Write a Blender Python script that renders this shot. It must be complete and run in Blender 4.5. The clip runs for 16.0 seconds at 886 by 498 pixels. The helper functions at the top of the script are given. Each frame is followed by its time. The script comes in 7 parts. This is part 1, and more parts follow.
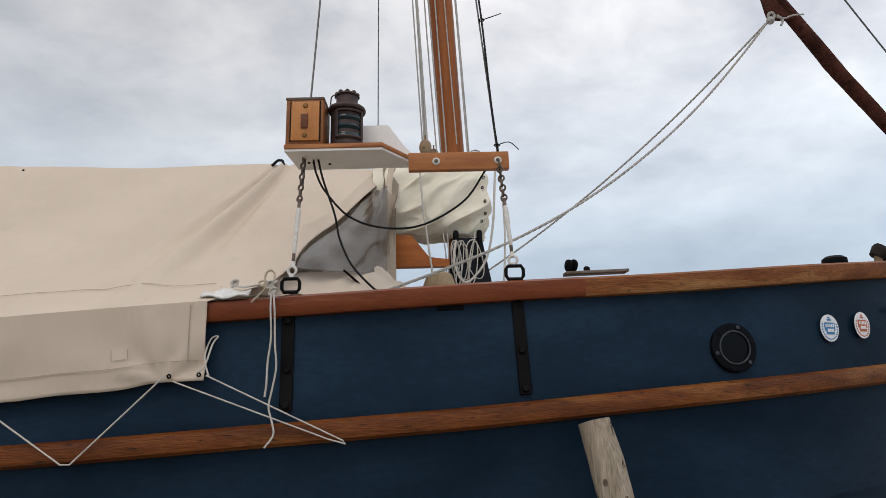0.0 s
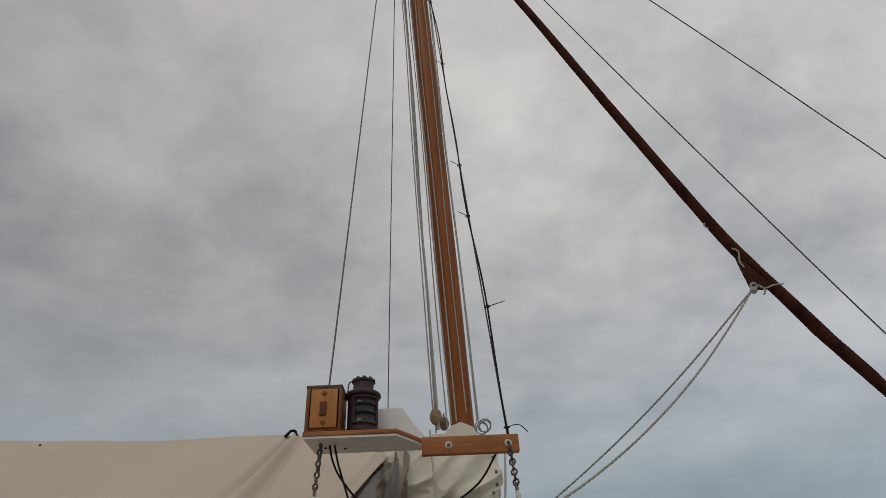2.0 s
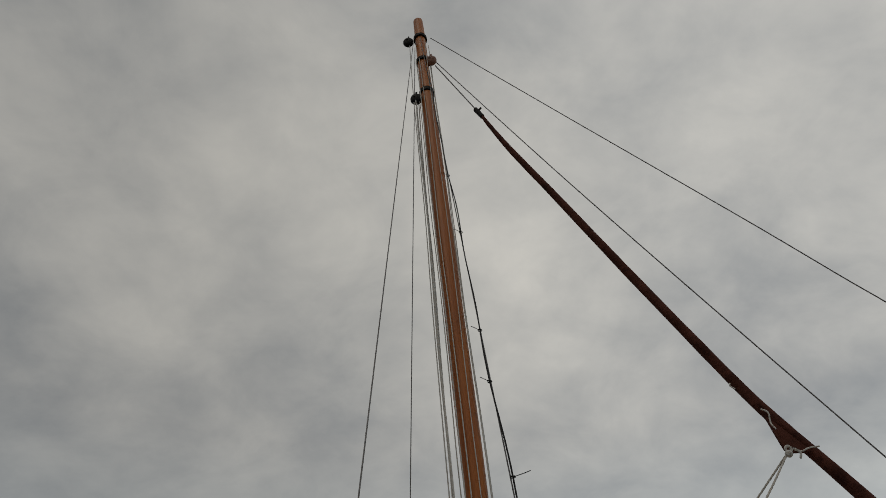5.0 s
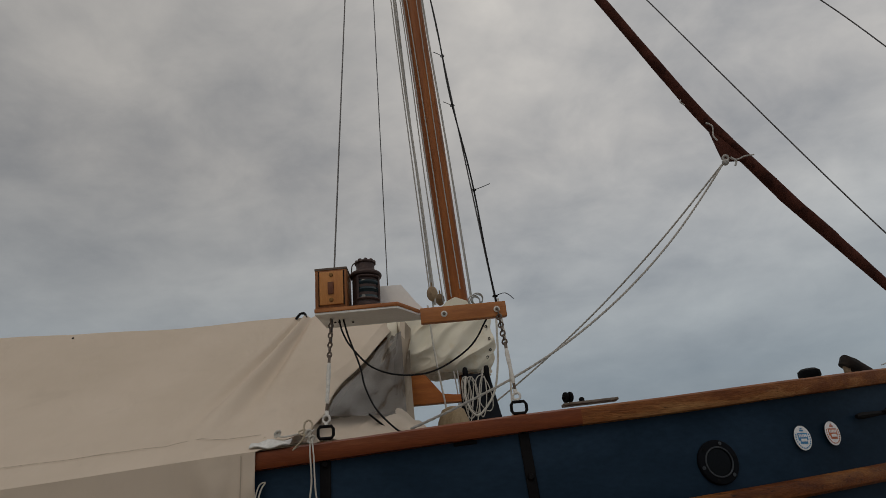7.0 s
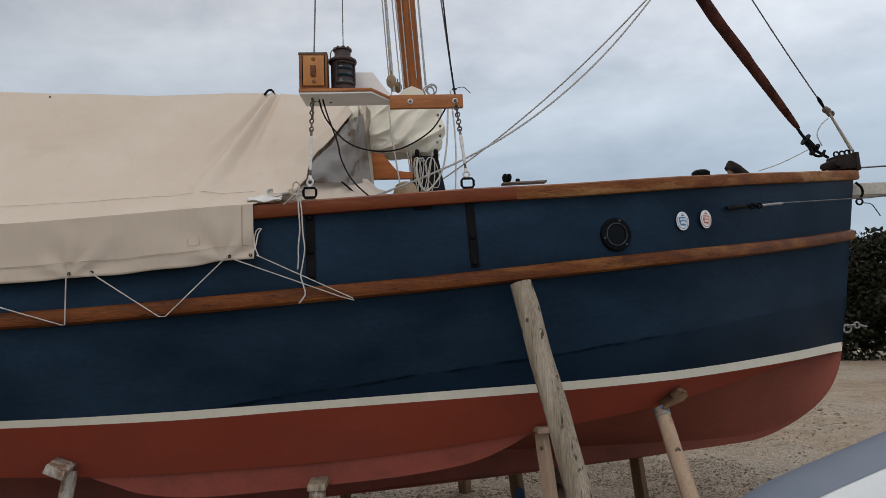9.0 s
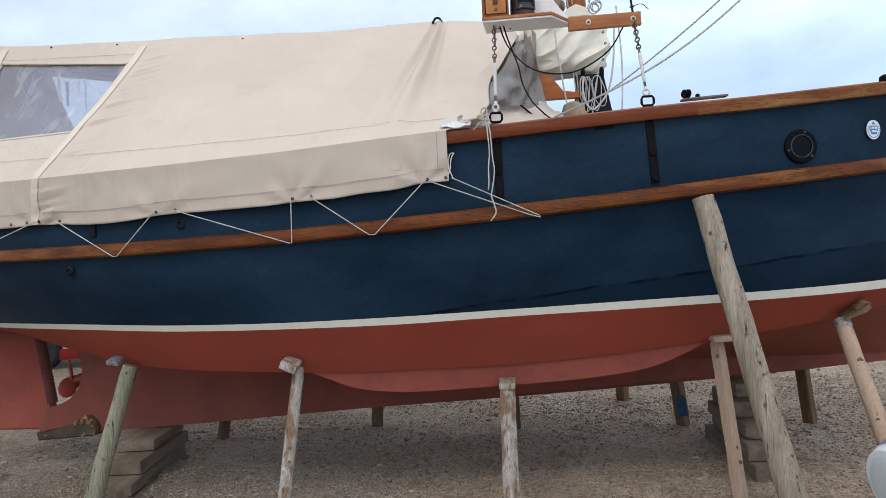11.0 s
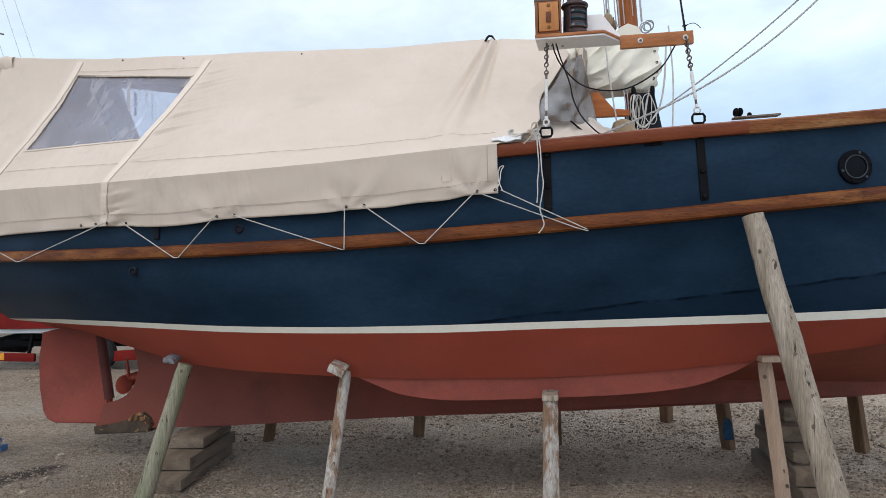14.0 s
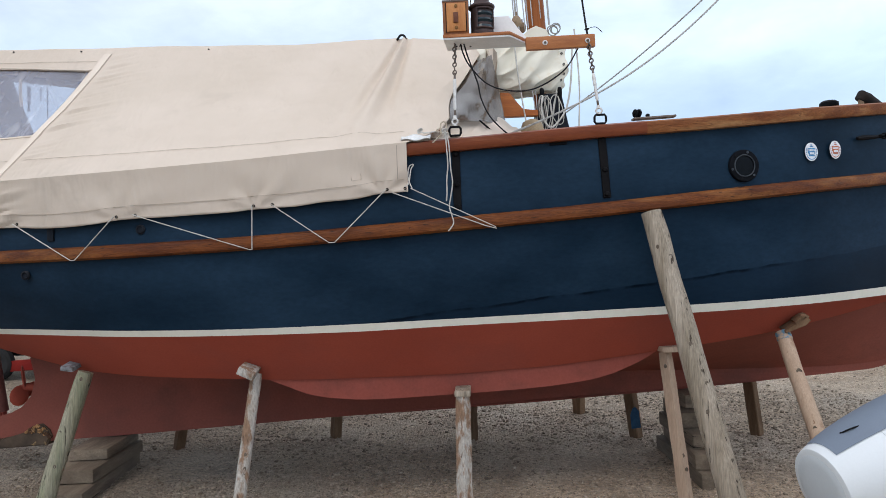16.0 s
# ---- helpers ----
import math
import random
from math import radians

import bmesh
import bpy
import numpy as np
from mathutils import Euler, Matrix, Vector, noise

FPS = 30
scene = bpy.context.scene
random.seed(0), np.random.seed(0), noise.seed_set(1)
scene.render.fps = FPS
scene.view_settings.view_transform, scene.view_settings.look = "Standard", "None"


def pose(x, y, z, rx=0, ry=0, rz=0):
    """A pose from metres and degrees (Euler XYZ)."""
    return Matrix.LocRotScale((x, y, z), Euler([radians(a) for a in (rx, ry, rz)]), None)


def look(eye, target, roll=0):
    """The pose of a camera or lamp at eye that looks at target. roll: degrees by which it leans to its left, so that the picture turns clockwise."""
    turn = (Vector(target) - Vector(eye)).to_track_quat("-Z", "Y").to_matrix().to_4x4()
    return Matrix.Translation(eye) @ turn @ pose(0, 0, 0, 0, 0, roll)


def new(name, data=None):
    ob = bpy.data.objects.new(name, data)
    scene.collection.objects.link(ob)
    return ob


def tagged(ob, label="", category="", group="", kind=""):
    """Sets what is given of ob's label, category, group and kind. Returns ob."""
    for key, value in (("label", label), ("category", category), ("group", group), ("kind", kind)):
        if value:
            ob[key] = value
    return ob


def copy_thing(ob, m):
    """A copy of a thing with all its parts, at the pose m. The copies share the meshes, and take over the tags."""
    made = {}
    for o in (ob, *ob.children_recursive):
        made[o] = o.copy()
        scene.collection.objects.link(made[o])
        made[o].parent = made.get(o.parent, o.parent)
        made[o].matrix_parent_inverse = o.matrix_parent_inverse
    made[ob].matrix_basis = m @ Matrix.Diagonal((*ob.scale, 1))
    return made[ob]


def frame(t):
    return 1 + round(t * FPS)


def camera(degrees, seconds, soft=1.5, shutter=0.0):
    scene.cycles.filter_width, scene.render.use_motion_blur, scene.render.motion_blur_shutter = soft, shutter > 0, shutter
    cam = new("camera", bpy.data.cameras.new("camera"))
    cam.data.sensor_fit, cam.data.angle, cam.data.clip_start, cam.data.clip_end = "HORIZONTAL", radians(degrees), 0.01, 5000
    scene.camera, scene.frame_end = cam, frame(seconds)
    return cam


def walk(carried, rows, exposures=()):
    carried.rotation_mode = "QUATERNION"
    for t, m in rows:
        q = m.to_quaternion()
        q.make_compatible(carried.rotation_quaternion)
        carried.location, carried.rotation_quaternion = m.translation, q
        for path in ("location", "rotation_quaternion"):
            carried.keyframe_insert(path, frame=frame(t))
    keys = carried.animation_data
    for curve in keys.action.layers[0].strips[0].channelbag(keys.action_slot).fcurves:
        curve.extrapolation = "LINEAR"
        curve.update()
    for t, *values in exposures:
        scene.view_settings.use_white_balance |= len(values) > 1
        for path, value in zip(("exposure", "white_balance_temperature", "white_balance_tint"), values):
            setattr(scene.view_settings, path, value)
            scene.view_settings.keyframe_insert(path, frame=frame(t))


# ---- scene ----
cam = camera(65.19, 16.0, 0.6)
PATH = [
    (0.0, look((0.611, -2.607, 1.899), (0.597, -0.662, 2.367), -1.16)),
    (0.5, look((0.607, -2.693, 1.900), (0.576, -0.810, 2.576), -0.15)),
    (1.0, look((0.597, -2.759, 1.949), (0.570, -0.930, 2.759), -1.53)),
    (1.5, look((0.588, -2.809, 1.988), (0.552, -1.064, 2.965), -2.39)),
    (2.0, look((0.593, -2.849, 2.021), (0.584, -1.170, 3.107), -2.10)),
    (2.5, look((0.600, -2.909, 2.026), (0.592, -1.347, 3.275), -2.76)),
    (3.0, look((0.571, -2.937, 2.045), (0.543, -1.474, 3.409), -2.47)),
    (3.2, look((0.569, -2.929, 2.050), (0.548, -1.507, 3.455), -2.50)),
    (5.3, look((0.582, -2.931, 2.000), (0.543, -1.540, 3.436), -2.27)),
    (5.5, look((0.585, -2.915, 1.981), (0.577, -1.448, 3.339), -2.45)),
    (6.0, look((0.567, -2.885, 1.967), (0.628, -1.280, 3.159), -4.19)),
    (6.5, look((0.602, -2.980, 1.932), (0.607, -1.269, 2.968), -3.93)),
    (7.0, look((0.607, -3.105, 1.866), (0.599, -1.273, 2.668), -5.11)),
    (7.5, look((0.545, -3.271, 1.796), (0.617, -1.379, 2.442), -4.92)),
    (8.0, look((0.505, -3.481, 1.738), (0.682, -1.518, 2.078), -3.14)),
    (8.2, look((0.496, -3.527, 1.704), (0.687, -1.560, 2.012), -2.38)),
    (10.3, look((0.172, -3.972, 1.672), (0.211, -1.973, 1.703), -3.45)),
    (10.5, look((0.135, -3.978, 1.675), (0.109, -1.979, 1.693), -2.73)),
    (11.0, look((0.072, -4.003, 1.674), (-0.133, -2.014, 1.665), -2.99)),
    (11.5, look((0.049, -4.031, 1.659), (-0.315, -2.064, 1.670), -3.05)),
    (12.0, look((0.041, -4.076, 1.685), (-0.437, -2.134, 1.714), -3.34)),
    (12.5, look((0.020, -4.093, 1.672), (-0.550, -2.176, 1.697), -3.44)),
    (13.0, look((0.020, -4.081, 1.671), (-0.499, -2.150, 1.685), -3.28)),
    (13.5, look((0.016, -4.089, 1.663), (-0.397, -2.133, 1.691), -1.89)),
    (14.0, look((0.055, -4.092, 1.625), (-0.272, -2.120, 1.674), -1.25)),
    (14.5, look((0.083, -4.100, 1.619), (-0.183, -2.119, 1.673), -1.78)),
    (15.0, look((0.101, -4.095, 1.612), (-0.053, -2.102, 1.675), -1.30)),
    (15.5, look((0.138, -4.093, 1.612), (0.035, -2.096, 1.664), -2.01)),
    (16.0, look((0.128, -4.097, 1.616), (0.021, -2.101, 1.657), -2.08)),
]
walk(cam, PATH, (
    (0.0, -0.31, 6750, 14), (0.5, -0.68, 6700, 14), (1.0, -0.98, 6850, 14), (1.5, -1.14, 6950, 13), (2.5, -1.22, 7050, 11), (3.0, -1.25, 7200, 9), (5.5, -1.40, 7200, 11), (6.5, -1.40, 7250, 13),
    (7.0, -1.36, 7150, 13), (7.5, -1.24, 7150, 14), (8.0, -1.04, 7100, 14), (8.2, -0.95, 7000, 14), (10.3, 0.05, 6200, 13), (11.0, 0.15, 6060, 13), (16.0, 0.15, 6060, 13)))

# ---- light ----
YC = 1.57                                   # the boat's centre plane
world = bpy.data.worlds.new("overcast")
scene.world = world
world.use_nodes = True
wn, wl = world.node_tree.nodes, world.node_tree.links
wn.clear()


def wnode(kind, **vals):
    n = wn.new(kind)
    for k, v in vals.items():
        n.inputs[k].default_value = v
    return n


w_out = wnode("ShaderNodeOutputWorld")
w_bg = wnode("ShaderNodeBackground", Strength=1.1)
w_tc = wnode("ShaderNodeTexCoord")
w_sep = wnode("ShaderNodeSeparateXYZ")
wl.new(w_tc.outputs["Generated"], w_sep.inputs[0])
w_up = wn.new("ShaderNodeMath"); w_up.operation = "MAXIMUM"; w_up.inputs[1].default_value = 0.0
wl.new(w_sep.outputs[2], w_up.inputs[0])
w_add = wn.new("ShaderNodeMath"); w_add.operation = "ADD"; w_add.inputs[1].default_value = 0.35
wl.new(w_up.outputs[0], w_add.inputs[0])
w_div = wn.new("ShaderNodeVectorMath"); w_div.operation = "DIVIDE"
w_cmb = wnode("ShaderNodeCombineXYZ")
for i in range(3):
    wl.new(w_add.outputs[0], w_cmb.inputs[i])
wl.new(w_tc.outputs["Generated"], w_div.inputs[0])
wl.new(w_cmb.outputs[0], w_div.inputs[1])
w_map = wn.new("ShaderNodeMapping")
w_map.inputs["Location"].default_value = (0.35, 1.9, 0.0)
w_map.inputs["Scale"].default_value = (1.05, 1.15, 0.6)
wl.new(w_div.outputs[0], w_map.inputs["Vector"])
w_n1 = wnode("ShaderNodeTexNoise", Scale=1.9, Detail=6.0, Roughness=0.52, Distortion=0.25)
w_n2 = wnode("ShaderNodeTexNoise", Scale=6.5, Detail=6.0, Roughness=0.58, Distortion=0.3)
for n in (w_n1, w_n2):
    wl.new(w_map.outputs[0], n.inputs["Vector"])
w_mix = wn.new("ShaderNodeMix"); w_mix.data_type = "FLOAT"; w_mix.inputs[0].default_value = 0.30
wl.new(w_n1.outputs[0], w_mix.inputs[2]); wl.new(w_n2.outputs[0], w_mix.inputs[3])
w_ramp = wn.new("ShaderNodeValToRGB")
el = w_ramp.color_ramp.elements
el[0].position, el[0].color = 0.33, (0.54, 0.595, 0.66, 1)
el[1].position, el[1].color = 0.67, (1.26, 1.29, 1.29, 1)
# the clouds run together towards the horizon
w_low = wn.new("ShaderNodeMapRange")
w_low.inputs["From Min"].default_value, w_low.inputs["From Max"].default_value = 0.12, 0.55
w_low.inputs["To Min"].default_value, w_low.inputs["To Max"].default_value = 0.30, 1.0
wl.new(w_sep.outputs[2], w_low.inputs["Value"])
w_even = wn.new("ShaderNodeMix"); w_even.data_type = "FLOAT"; w_even.inputs[2].default_value = 0.535
wl.new(w_low.outputs[0], w_even.inputs[0]); wl.new(w_mix.outputs[0], w_even.inputs[3])
wl.new(w_even.outputs[0], w_ramp.inputs[0])
w_sky = wn.new("ShaderNodeTexSky")
w_sky.sky_type, w_sky.sun_disc = "NISHITA", False
w_sky.sun_elevation, w_sky.sun_rotation = radians(52), radians(150)
w_skys = wn.new("ShaderNodeVectorMath"); w_skys.operation = "SCALE"; w_skys.inputs["Scale"].default_value = 0.10
wl.new(w_sky.outputs[0], w_skys.inputs[0])
w_fin = wn.new("ShaderNodeMix"); w_fin.data_type = "RGBA"; w_fin.inputs[0].default_value = 0.86
wl.new(w_skys.outputs[0], w_fin.inputs[6]); wl.new(w_ramp.outputs[0], w_fin.inputs[7])
w_cold = wn.new("ShaderNodeMix"); w_cold.data_type, w_cold.blend_type = "RGBA", "MULTIPLY"
w_hor = wn.new("ShaderNodeMapRange")
w_hor.inputs["From Min"].default_value, w_hor.inputs["From Max"].default_value = 0.50, 0.20
wl.new(w_sep.outputs[2], w_hor.inputs["Value"]); wl.new(w_hor.outputs[0], w_cold.inputs[0])
wl.new(w_fin.outputs[2], w_cold.inputs[6]); w_cold.inputs[7].default_value = (0.620, 0.738, 0.838, 1)
# the cloud is thinner over the bow than over the stern
w_side = wn.new("ShaderNodeMapRange")
w_side.interpolation_type = "SMOOTHSTEP"
for k_, v_ in (("From Min", -0.50), ("From Max", 0.40), ("To Min", 0.89), ("To Max", 1.30)):
    w_side.inputs[k_].default_value = v_
wl.new(w_sep.outputs[0], w_side.inputs["Value"])
w_high = wn.new("ShaderNodeMapRange")
w_high.inputs["From Min"].default_value, w_high.inputs["From Max"].default_value = 0.14, 0.36
wl.new(w_sep.outputs[2], w_high.inputs["Value"])
w_gain = wn.new("ShaderNodeMix"); w_gain.data_type = "FLOAT"; w_gain.inputs[2].default_value = 1.0
wl.new(w_high.outputs[0], w_gain.inputs[0]); wl.new(w_side.outputs[0], w_gain.inputs[3])
w_thin = wn.new("ShaderNodeVectorMath"); w_thin.operation = "SCALE"
wl.new(w_cold.outputs[2], w_thin.inputs[0]); wl.new(w_gain.outputs[0], w_thin.inputs["Scale"])
wl.new(w_thin.outputs[0], w_bg.inputs["Color"])
wl.new(w_bg.outputs[0], w_out.inputs[0])

sun = new("sun", bpy.data.lights.new("sun", "SUN"))
sun.data.energy, sun.data.angle, sun.data.color = 1.0, radians(25), (1.0, 0.91, 0.80)
sun.matrix_world = look((-3, -6, 10), (0, 1, 0))

# ---- tools ----
OFF = {}
UP = Vector((0, 0, 1))


def pch(xs, ys):
    """A smooth curve through points, with no overshoot."""
    xs, ys = np.array(xs, float), np.array(ys, float)
    h, d = np.diff(xs), np.diff(ys) / np.diff(xs)
    m = np.zeros(len(xs))
    m[0], m[-1] = d[0], d[-1]
    for i in range(1, len(xs) - 1):
        m[i] = 0 if d[i - 1] * d[i] <= 0 else (h[i - 1] + h[i]) / (h[i] / d[i - 1] + h[i - 1] / d[i])

    def f(x):
        x = min(max(x, xs[0]), xs[-1])
        i = min(int(np.searchsorted(xs, x, "right")) - 1, len(xs) - 2)
        t = (x - xs[i]) / h[i]
        a, b = t * t * (3 - 2 * t), t * t * (t - 1)
        return float(ys[i] * (1 - a) + ys[i + 1] * a + h[i] * (m[i] * (t * (1 - t) ** 2) + m[i + 1] * b))
    return f


def bend(p, n=24, closed=False):
    """A smooth run of n steps through the points p."""
    p = [Vector(q) for q in p]
    if len(p) < 3:
        return [p[0].lerp(p[-1], i / n) for i in range(n + 1)]
    out, k = [], len(p) - 1
    for i in range(n + 1):
        u = i / n * k
        j = min(int(u), k - 1)
        t = u - j
        a, b, c, d = p[max(j - 1, 0)], p[j], p[j + 1], p[min(j + 2, k)]
        out.append(0.5 * ((2 * b) + (c - a) * t + (2 * a - 5 * b + 4 * c - d) * t * t + (3 * b - a - 3 * c + d) * t ** 3))
    return out


def tube(bm, pts, r, seg=8, cap=True, flat=1.0):
    """Sweeps a round along points; r is one radius or one for each point."""
    pts = [Vector(p) for p in pts]
    n = len(pts)
    rs = [r] * n if isinstance(r, (int, float)) else list(r)
    tang = [(pts[min(i + 1, n - 1)] - pts[max(i - 1, 0)]).normalized() for i in range(n)]
    side = tang[0].cross(UP)
    if side.length < 0.05:
        side = tang[0].cross(Vector((1, 0, 0)))
    side.normalize()
    rings = []
    for i in range(n):
        side = (side - tang[i] * side.dot(tang[i])).normalized()
        other = tang[i].cross(side)
        rings.append([bm.verts.new(pts[i] + (side * math.cos(a) + other * math.sin(a) * flat) * rs[i])
                      for a in (2 * math.pi * k / seg for k in range(seg))])
    for a, b in zip(rings, rings[1:]):
        for k in range(seg):
            bm.faces.new((a[k], a[(k + 1) % seg], b[(k + 1) % seg], b[k]))
    if cap:
        bm.faces.new(rings[0][::-1])
        bm.faces.new(rings[-1])
    return bm


def ring(bm, centre, normal, R, r, seg=16, sub=6):
    n = Vector(normal).normalized()
    a = n.cross(UP) if abs(n.z) < 0.9 else n.cross(Vector((1, 0, 0)))
    a.normalize()
    b = n.cross(a)
    c = Vector(centre)
    rows = []
    for i in range(seg):
        t = 2 * math.pi * i / seg
        o = a * math.cos(t) + b * math.sin(t)
        rows.append([bm.verts.new(c + o * (R + r * math.cos(s)) + n * r * math.sin(s)) for s in (2 * math.pi * j / sub for j in range(sub))])
    for i in range(seg):
        p, q = rows[i], rows[(i + 1) % seg]
        for j in range(sub):
            bm.faces.new((p[j], p[(j + 1) % sub], q[(j + 1) % sub], q[j]))
    return bm


def box(bm, size, m, bevel=0.0, seg=2):
    """A box of that size, its middle at the pose m."""
    made = bmesh.ops.create_cube(bm, size=1.0, matrix=m @ Matrix.Diagonal((*size, 1)))
    if bevel:
        edges = list({e for v in made["verts"] for e in v.link_edges})
        bmesh.ops.bevel(bm, geom=edges, offset=bevel, segments=seg, affect="EDGES", profile=0.6)
    return bm


def at(x, y, z):
    return Matrix.Translation((x, y, z))


def lathe(bm, prof, m=Matrix(), seg=20):
    """Turns (radius, height) pairs about z."""
    rows = []
    for r, z in prof:
        rows.append([bm.verts.new(m @ Vector((max(r, 1e-4) * math.cos(a), max(r, 1e-4) * math.sin(a), z))) for a in (2 * math.pi * k / seg for k in range(seg))])
    for a, b in zip(rows, rows[1:]):
        for k in range(seg):
            bm.faces.new((a[k], a[(k + 1) % seg], b[(k + 1) % seg], b[k]))
    bm.faces.new(rows[0][::-1])
    bm.faces.new(rows[-1])
    return bm


def slab(bm, outline, y0, y1, bevel=0.0):
    """An outline in x and z, from y0 to y1."""
    a = [bm.verts.new((x, y0, z)) for x, z in outline]
    b = [bm.verts.new((x, y1, z)) for x, z in outline]
    n = len(a)
    f = [bm.faces.new(a), bm.faces.new(b[::-1])]
    for i in range(n):
        bm.faces.new((a[i], b[i], b[(i + 1) % n], a[(i + 1) % n]))
    if bevel:
        edges = [e for face in f for e in face.edges]
        bmesh.ops.bevel(bm, geom=edges, offset=bevel, segments=2, affect="EDGES")
    return bm


def sheet(bm, rows):
    """A skin over rows of points."""
    g = [[bm.verts.new(p) for p in row] for row in rows]
    for a, b in zip(g, g[1:]):
        for i in range(len(a) - 1):
            bm.faces.new((a[i], a[i + 1], b[i + 1], b[i]))
    return bm


def mesh_of(name, bm, mat, off=(0, 0, 0), sharp=38, fix=True):
    if fix:
        bmesh.ops.recalc_face_normals(bm, faces=bm.faces)
    if any(off):
        bm.transform(Matrix.Translation(-Vector(off)))
    for e in bm.edges:
        if len(e.link_faces) == 2:
            e.smooth = e.calc_face_angle(0) < radians(sharp)
    for f in bm.faces:
        f.smooth = True
    me = bpy.data.meshes.new(name)
    bm.to_mesh(me)
    bm.free()
    for m in mat if isinstance(mat, (list, tuple)) else [mat]:
        me.materials.append(m)
    return me


def thing(name, base, label, category="", group="", kind=""):
    """An empty at the base of a thing, to carry its parts."""
    ob = new(name)
    ob.location = base
    ob.empty_display_size = 0.1
    OFF[ob.name] = tuple(base)
    return tagged(ob, label, category, group, kind)


def part(name, bm, mat, parent, label="", sharp=38, fix=True):
    off = OFF[parent.name]
    ob = new(name, mesh_of(name, bm, mat, off, sharp, fix))
    ob.parent = parent
    OFF[ob.name] = off
    return tagged(ob, label)


def solo(name, bm, mat, base, label, category="", group="", kind="", sharp=38):
    """A thing that is one mesh."""
    ob = new(name, mesh_of(name, bm, mat, base, sharp))
    ob.location = base
    OFF[ob.name] = tuple(base)
    return tagged(ob, label, category, group, kind)


# ---- materials ----
def surface(name, c1, c2, scale=3.0, rough=0.6, metal=0.0, bump=0.2, fine=60.0, stretch=(1, 1, 1), speck=None, speck_at=0.62,
            contrast=(0.35, 0.65), dist=0.01, rand=0.0, rough2=None, coat=0.0, third=None, third_scale=0.7, third_at=(0.5, 0.7), spec=0.3, amp=0.16, crack=None, crack_stretch=(60, 60, 1.5), crack_at=0.68):
    """A worn surface: two colours in broad drifts, a fine grain, specks and relief."""
    m = bpy.data.materials.new(name)
    m.use_nodes = True
    nt = m.node_tree
    N, L = nt.nodes, nt.links
    p = N["Principled BSDF"]
    tc, mp = N.new("ShaderNodeTexCoord"), N.new("ShaderNodeMapping")
    mp.inputs["Scale"].default_value = stretch
    L.new(tc.outputs["Object"], mp.inputs["Vector"])
    vec = mp.outputs[0]

    def noise_tex(s, detail=4.0, r=0.55):
        n = N.new("ShaderNodeTexNoise")
        n.inputs["Scale"].default_value, n.inputs["Detail"].default_value, n.inputs["Roughness"].default_value = s, detail, r
        L.new(vec, n.inputs["Vector"])
        return n.outputs[0]

    def ramp(src, lo, hi):
        r = N.new("ShaderNodeMapRange")
        r.inputs["From Min"].default_value, r.inputs["From Max"].default_value = lo, hi
        L.new(src, r.inputs["Value"])
        return r.outputs[0]

    def mix(fac, a, b, blend="MIX"):
        x = N.new("ShaderNodeMix")
        x.data_type, x.blend_type = "RGBA", blend
        for sock, v in ((x.inputs[0], fac), (x.inputs[6], a), (x.inputs[7], b)):
            if isinstance(v, bpy.types.NodeSocket):
                L.new(v, sock)
            elif isinstance(v, (int, float)):
                sock.default_value = v
            else:
                sock.default_value = (*v, 1)
        return x.outputs[2]

    broad, grain = noise_tex(scale), noise_tex(fine, 3.0)
    col = mix(ramp(broad, *contrast), c1, c2)
    if third:
        col = mix(ramp(noise_tex(third_scale, 6.0, 0.65), *third_at), col, third)
    g = ramp(grain, 0.25, 0.75)
    dark = N.new("ShaderNodeMapRange")
    dark.inputs["To Min"].default_value, dark.inputs["To Max"].default_value = 1 - amp, 1 + amp * 0.8
    L.new(g, dark.inputs["Value"])
    cmb = N.new("ShaderNodeCombineXYZ")
    for i in range(3):
        L.new(dark.outputs[0], cmb.inputs[i])
    col = mix(1.0, col, cmb.outputs[0], "MULTIPLY")
    if speck:
        col = mix(ramp(noise_tex(fine * 0.45, 5.0, 0.7), speck_at, speck_at + 0.06), col, speck)
    height = grain
    if crack:
        m3, n3 = N.new("ShaderNodeMapping"), N.new("ShaderNodeTexNoise")
        m3.inputs["Scale"].default_value = crack_stretch
        n3.inputs["Scale"].default_value, n3.inputs["Detail"].default_value, n3.inputs["Roughness"].default_value = 1.0, 4.0, 0.55
        L.new(tc.outputs["Object"], m3.inputs["Vector"]); L.new(m3.outputs[0], n3.inputs["Vector"])
        cf = ramp(n3.outputs[0], crack_at, crack_at + 0.035)
        col = mix(cf, col, crack)
        hm = N.new("ShaderNodeMath"); hm.operation = "SUBTRACT"
        L.new(grain, hm.inputs[0]); L.new(cf, hm.inputs[1])
        height = hm.outputs[0]
    if rand:
        oi = N.new("ShaderNodeObjectInfo")
        r2 = N.new("ShaderNodeMapRange")
        r2.inputs["To Min"].default_value, r2.inputs["To Max"].default_value = 1 - rand, 1 + rand
        L.new(oi.outputs["Random"], r2.inputs["Value"])
        c2_ = N.new("ShaderNodeCombineXYZ")
        for i in range(3):
            L.new(r2.outputs[0], c2_.inputs[i])
        col = mix(1.0, col, c2_.outputs[0], "MULTIPLY")
    L.new(col, p.inputs["Base Color"])
    rr = N.new("ShaderNodeMapRange")
    rr.inputs["To Min"].default_value, rr.inputs["To Max"].default_value = rough, rough2 if rough2 is not None else min(1, rough + 0.15)
    L.new(broad, rr.inputs["Value"])
    L.new(rr.outputs[0], p.inputs["Roughness"])
    p.inputs["Metallic"].default_value = metal
    p.inputs["Specular IOR Level"].default_value = spec
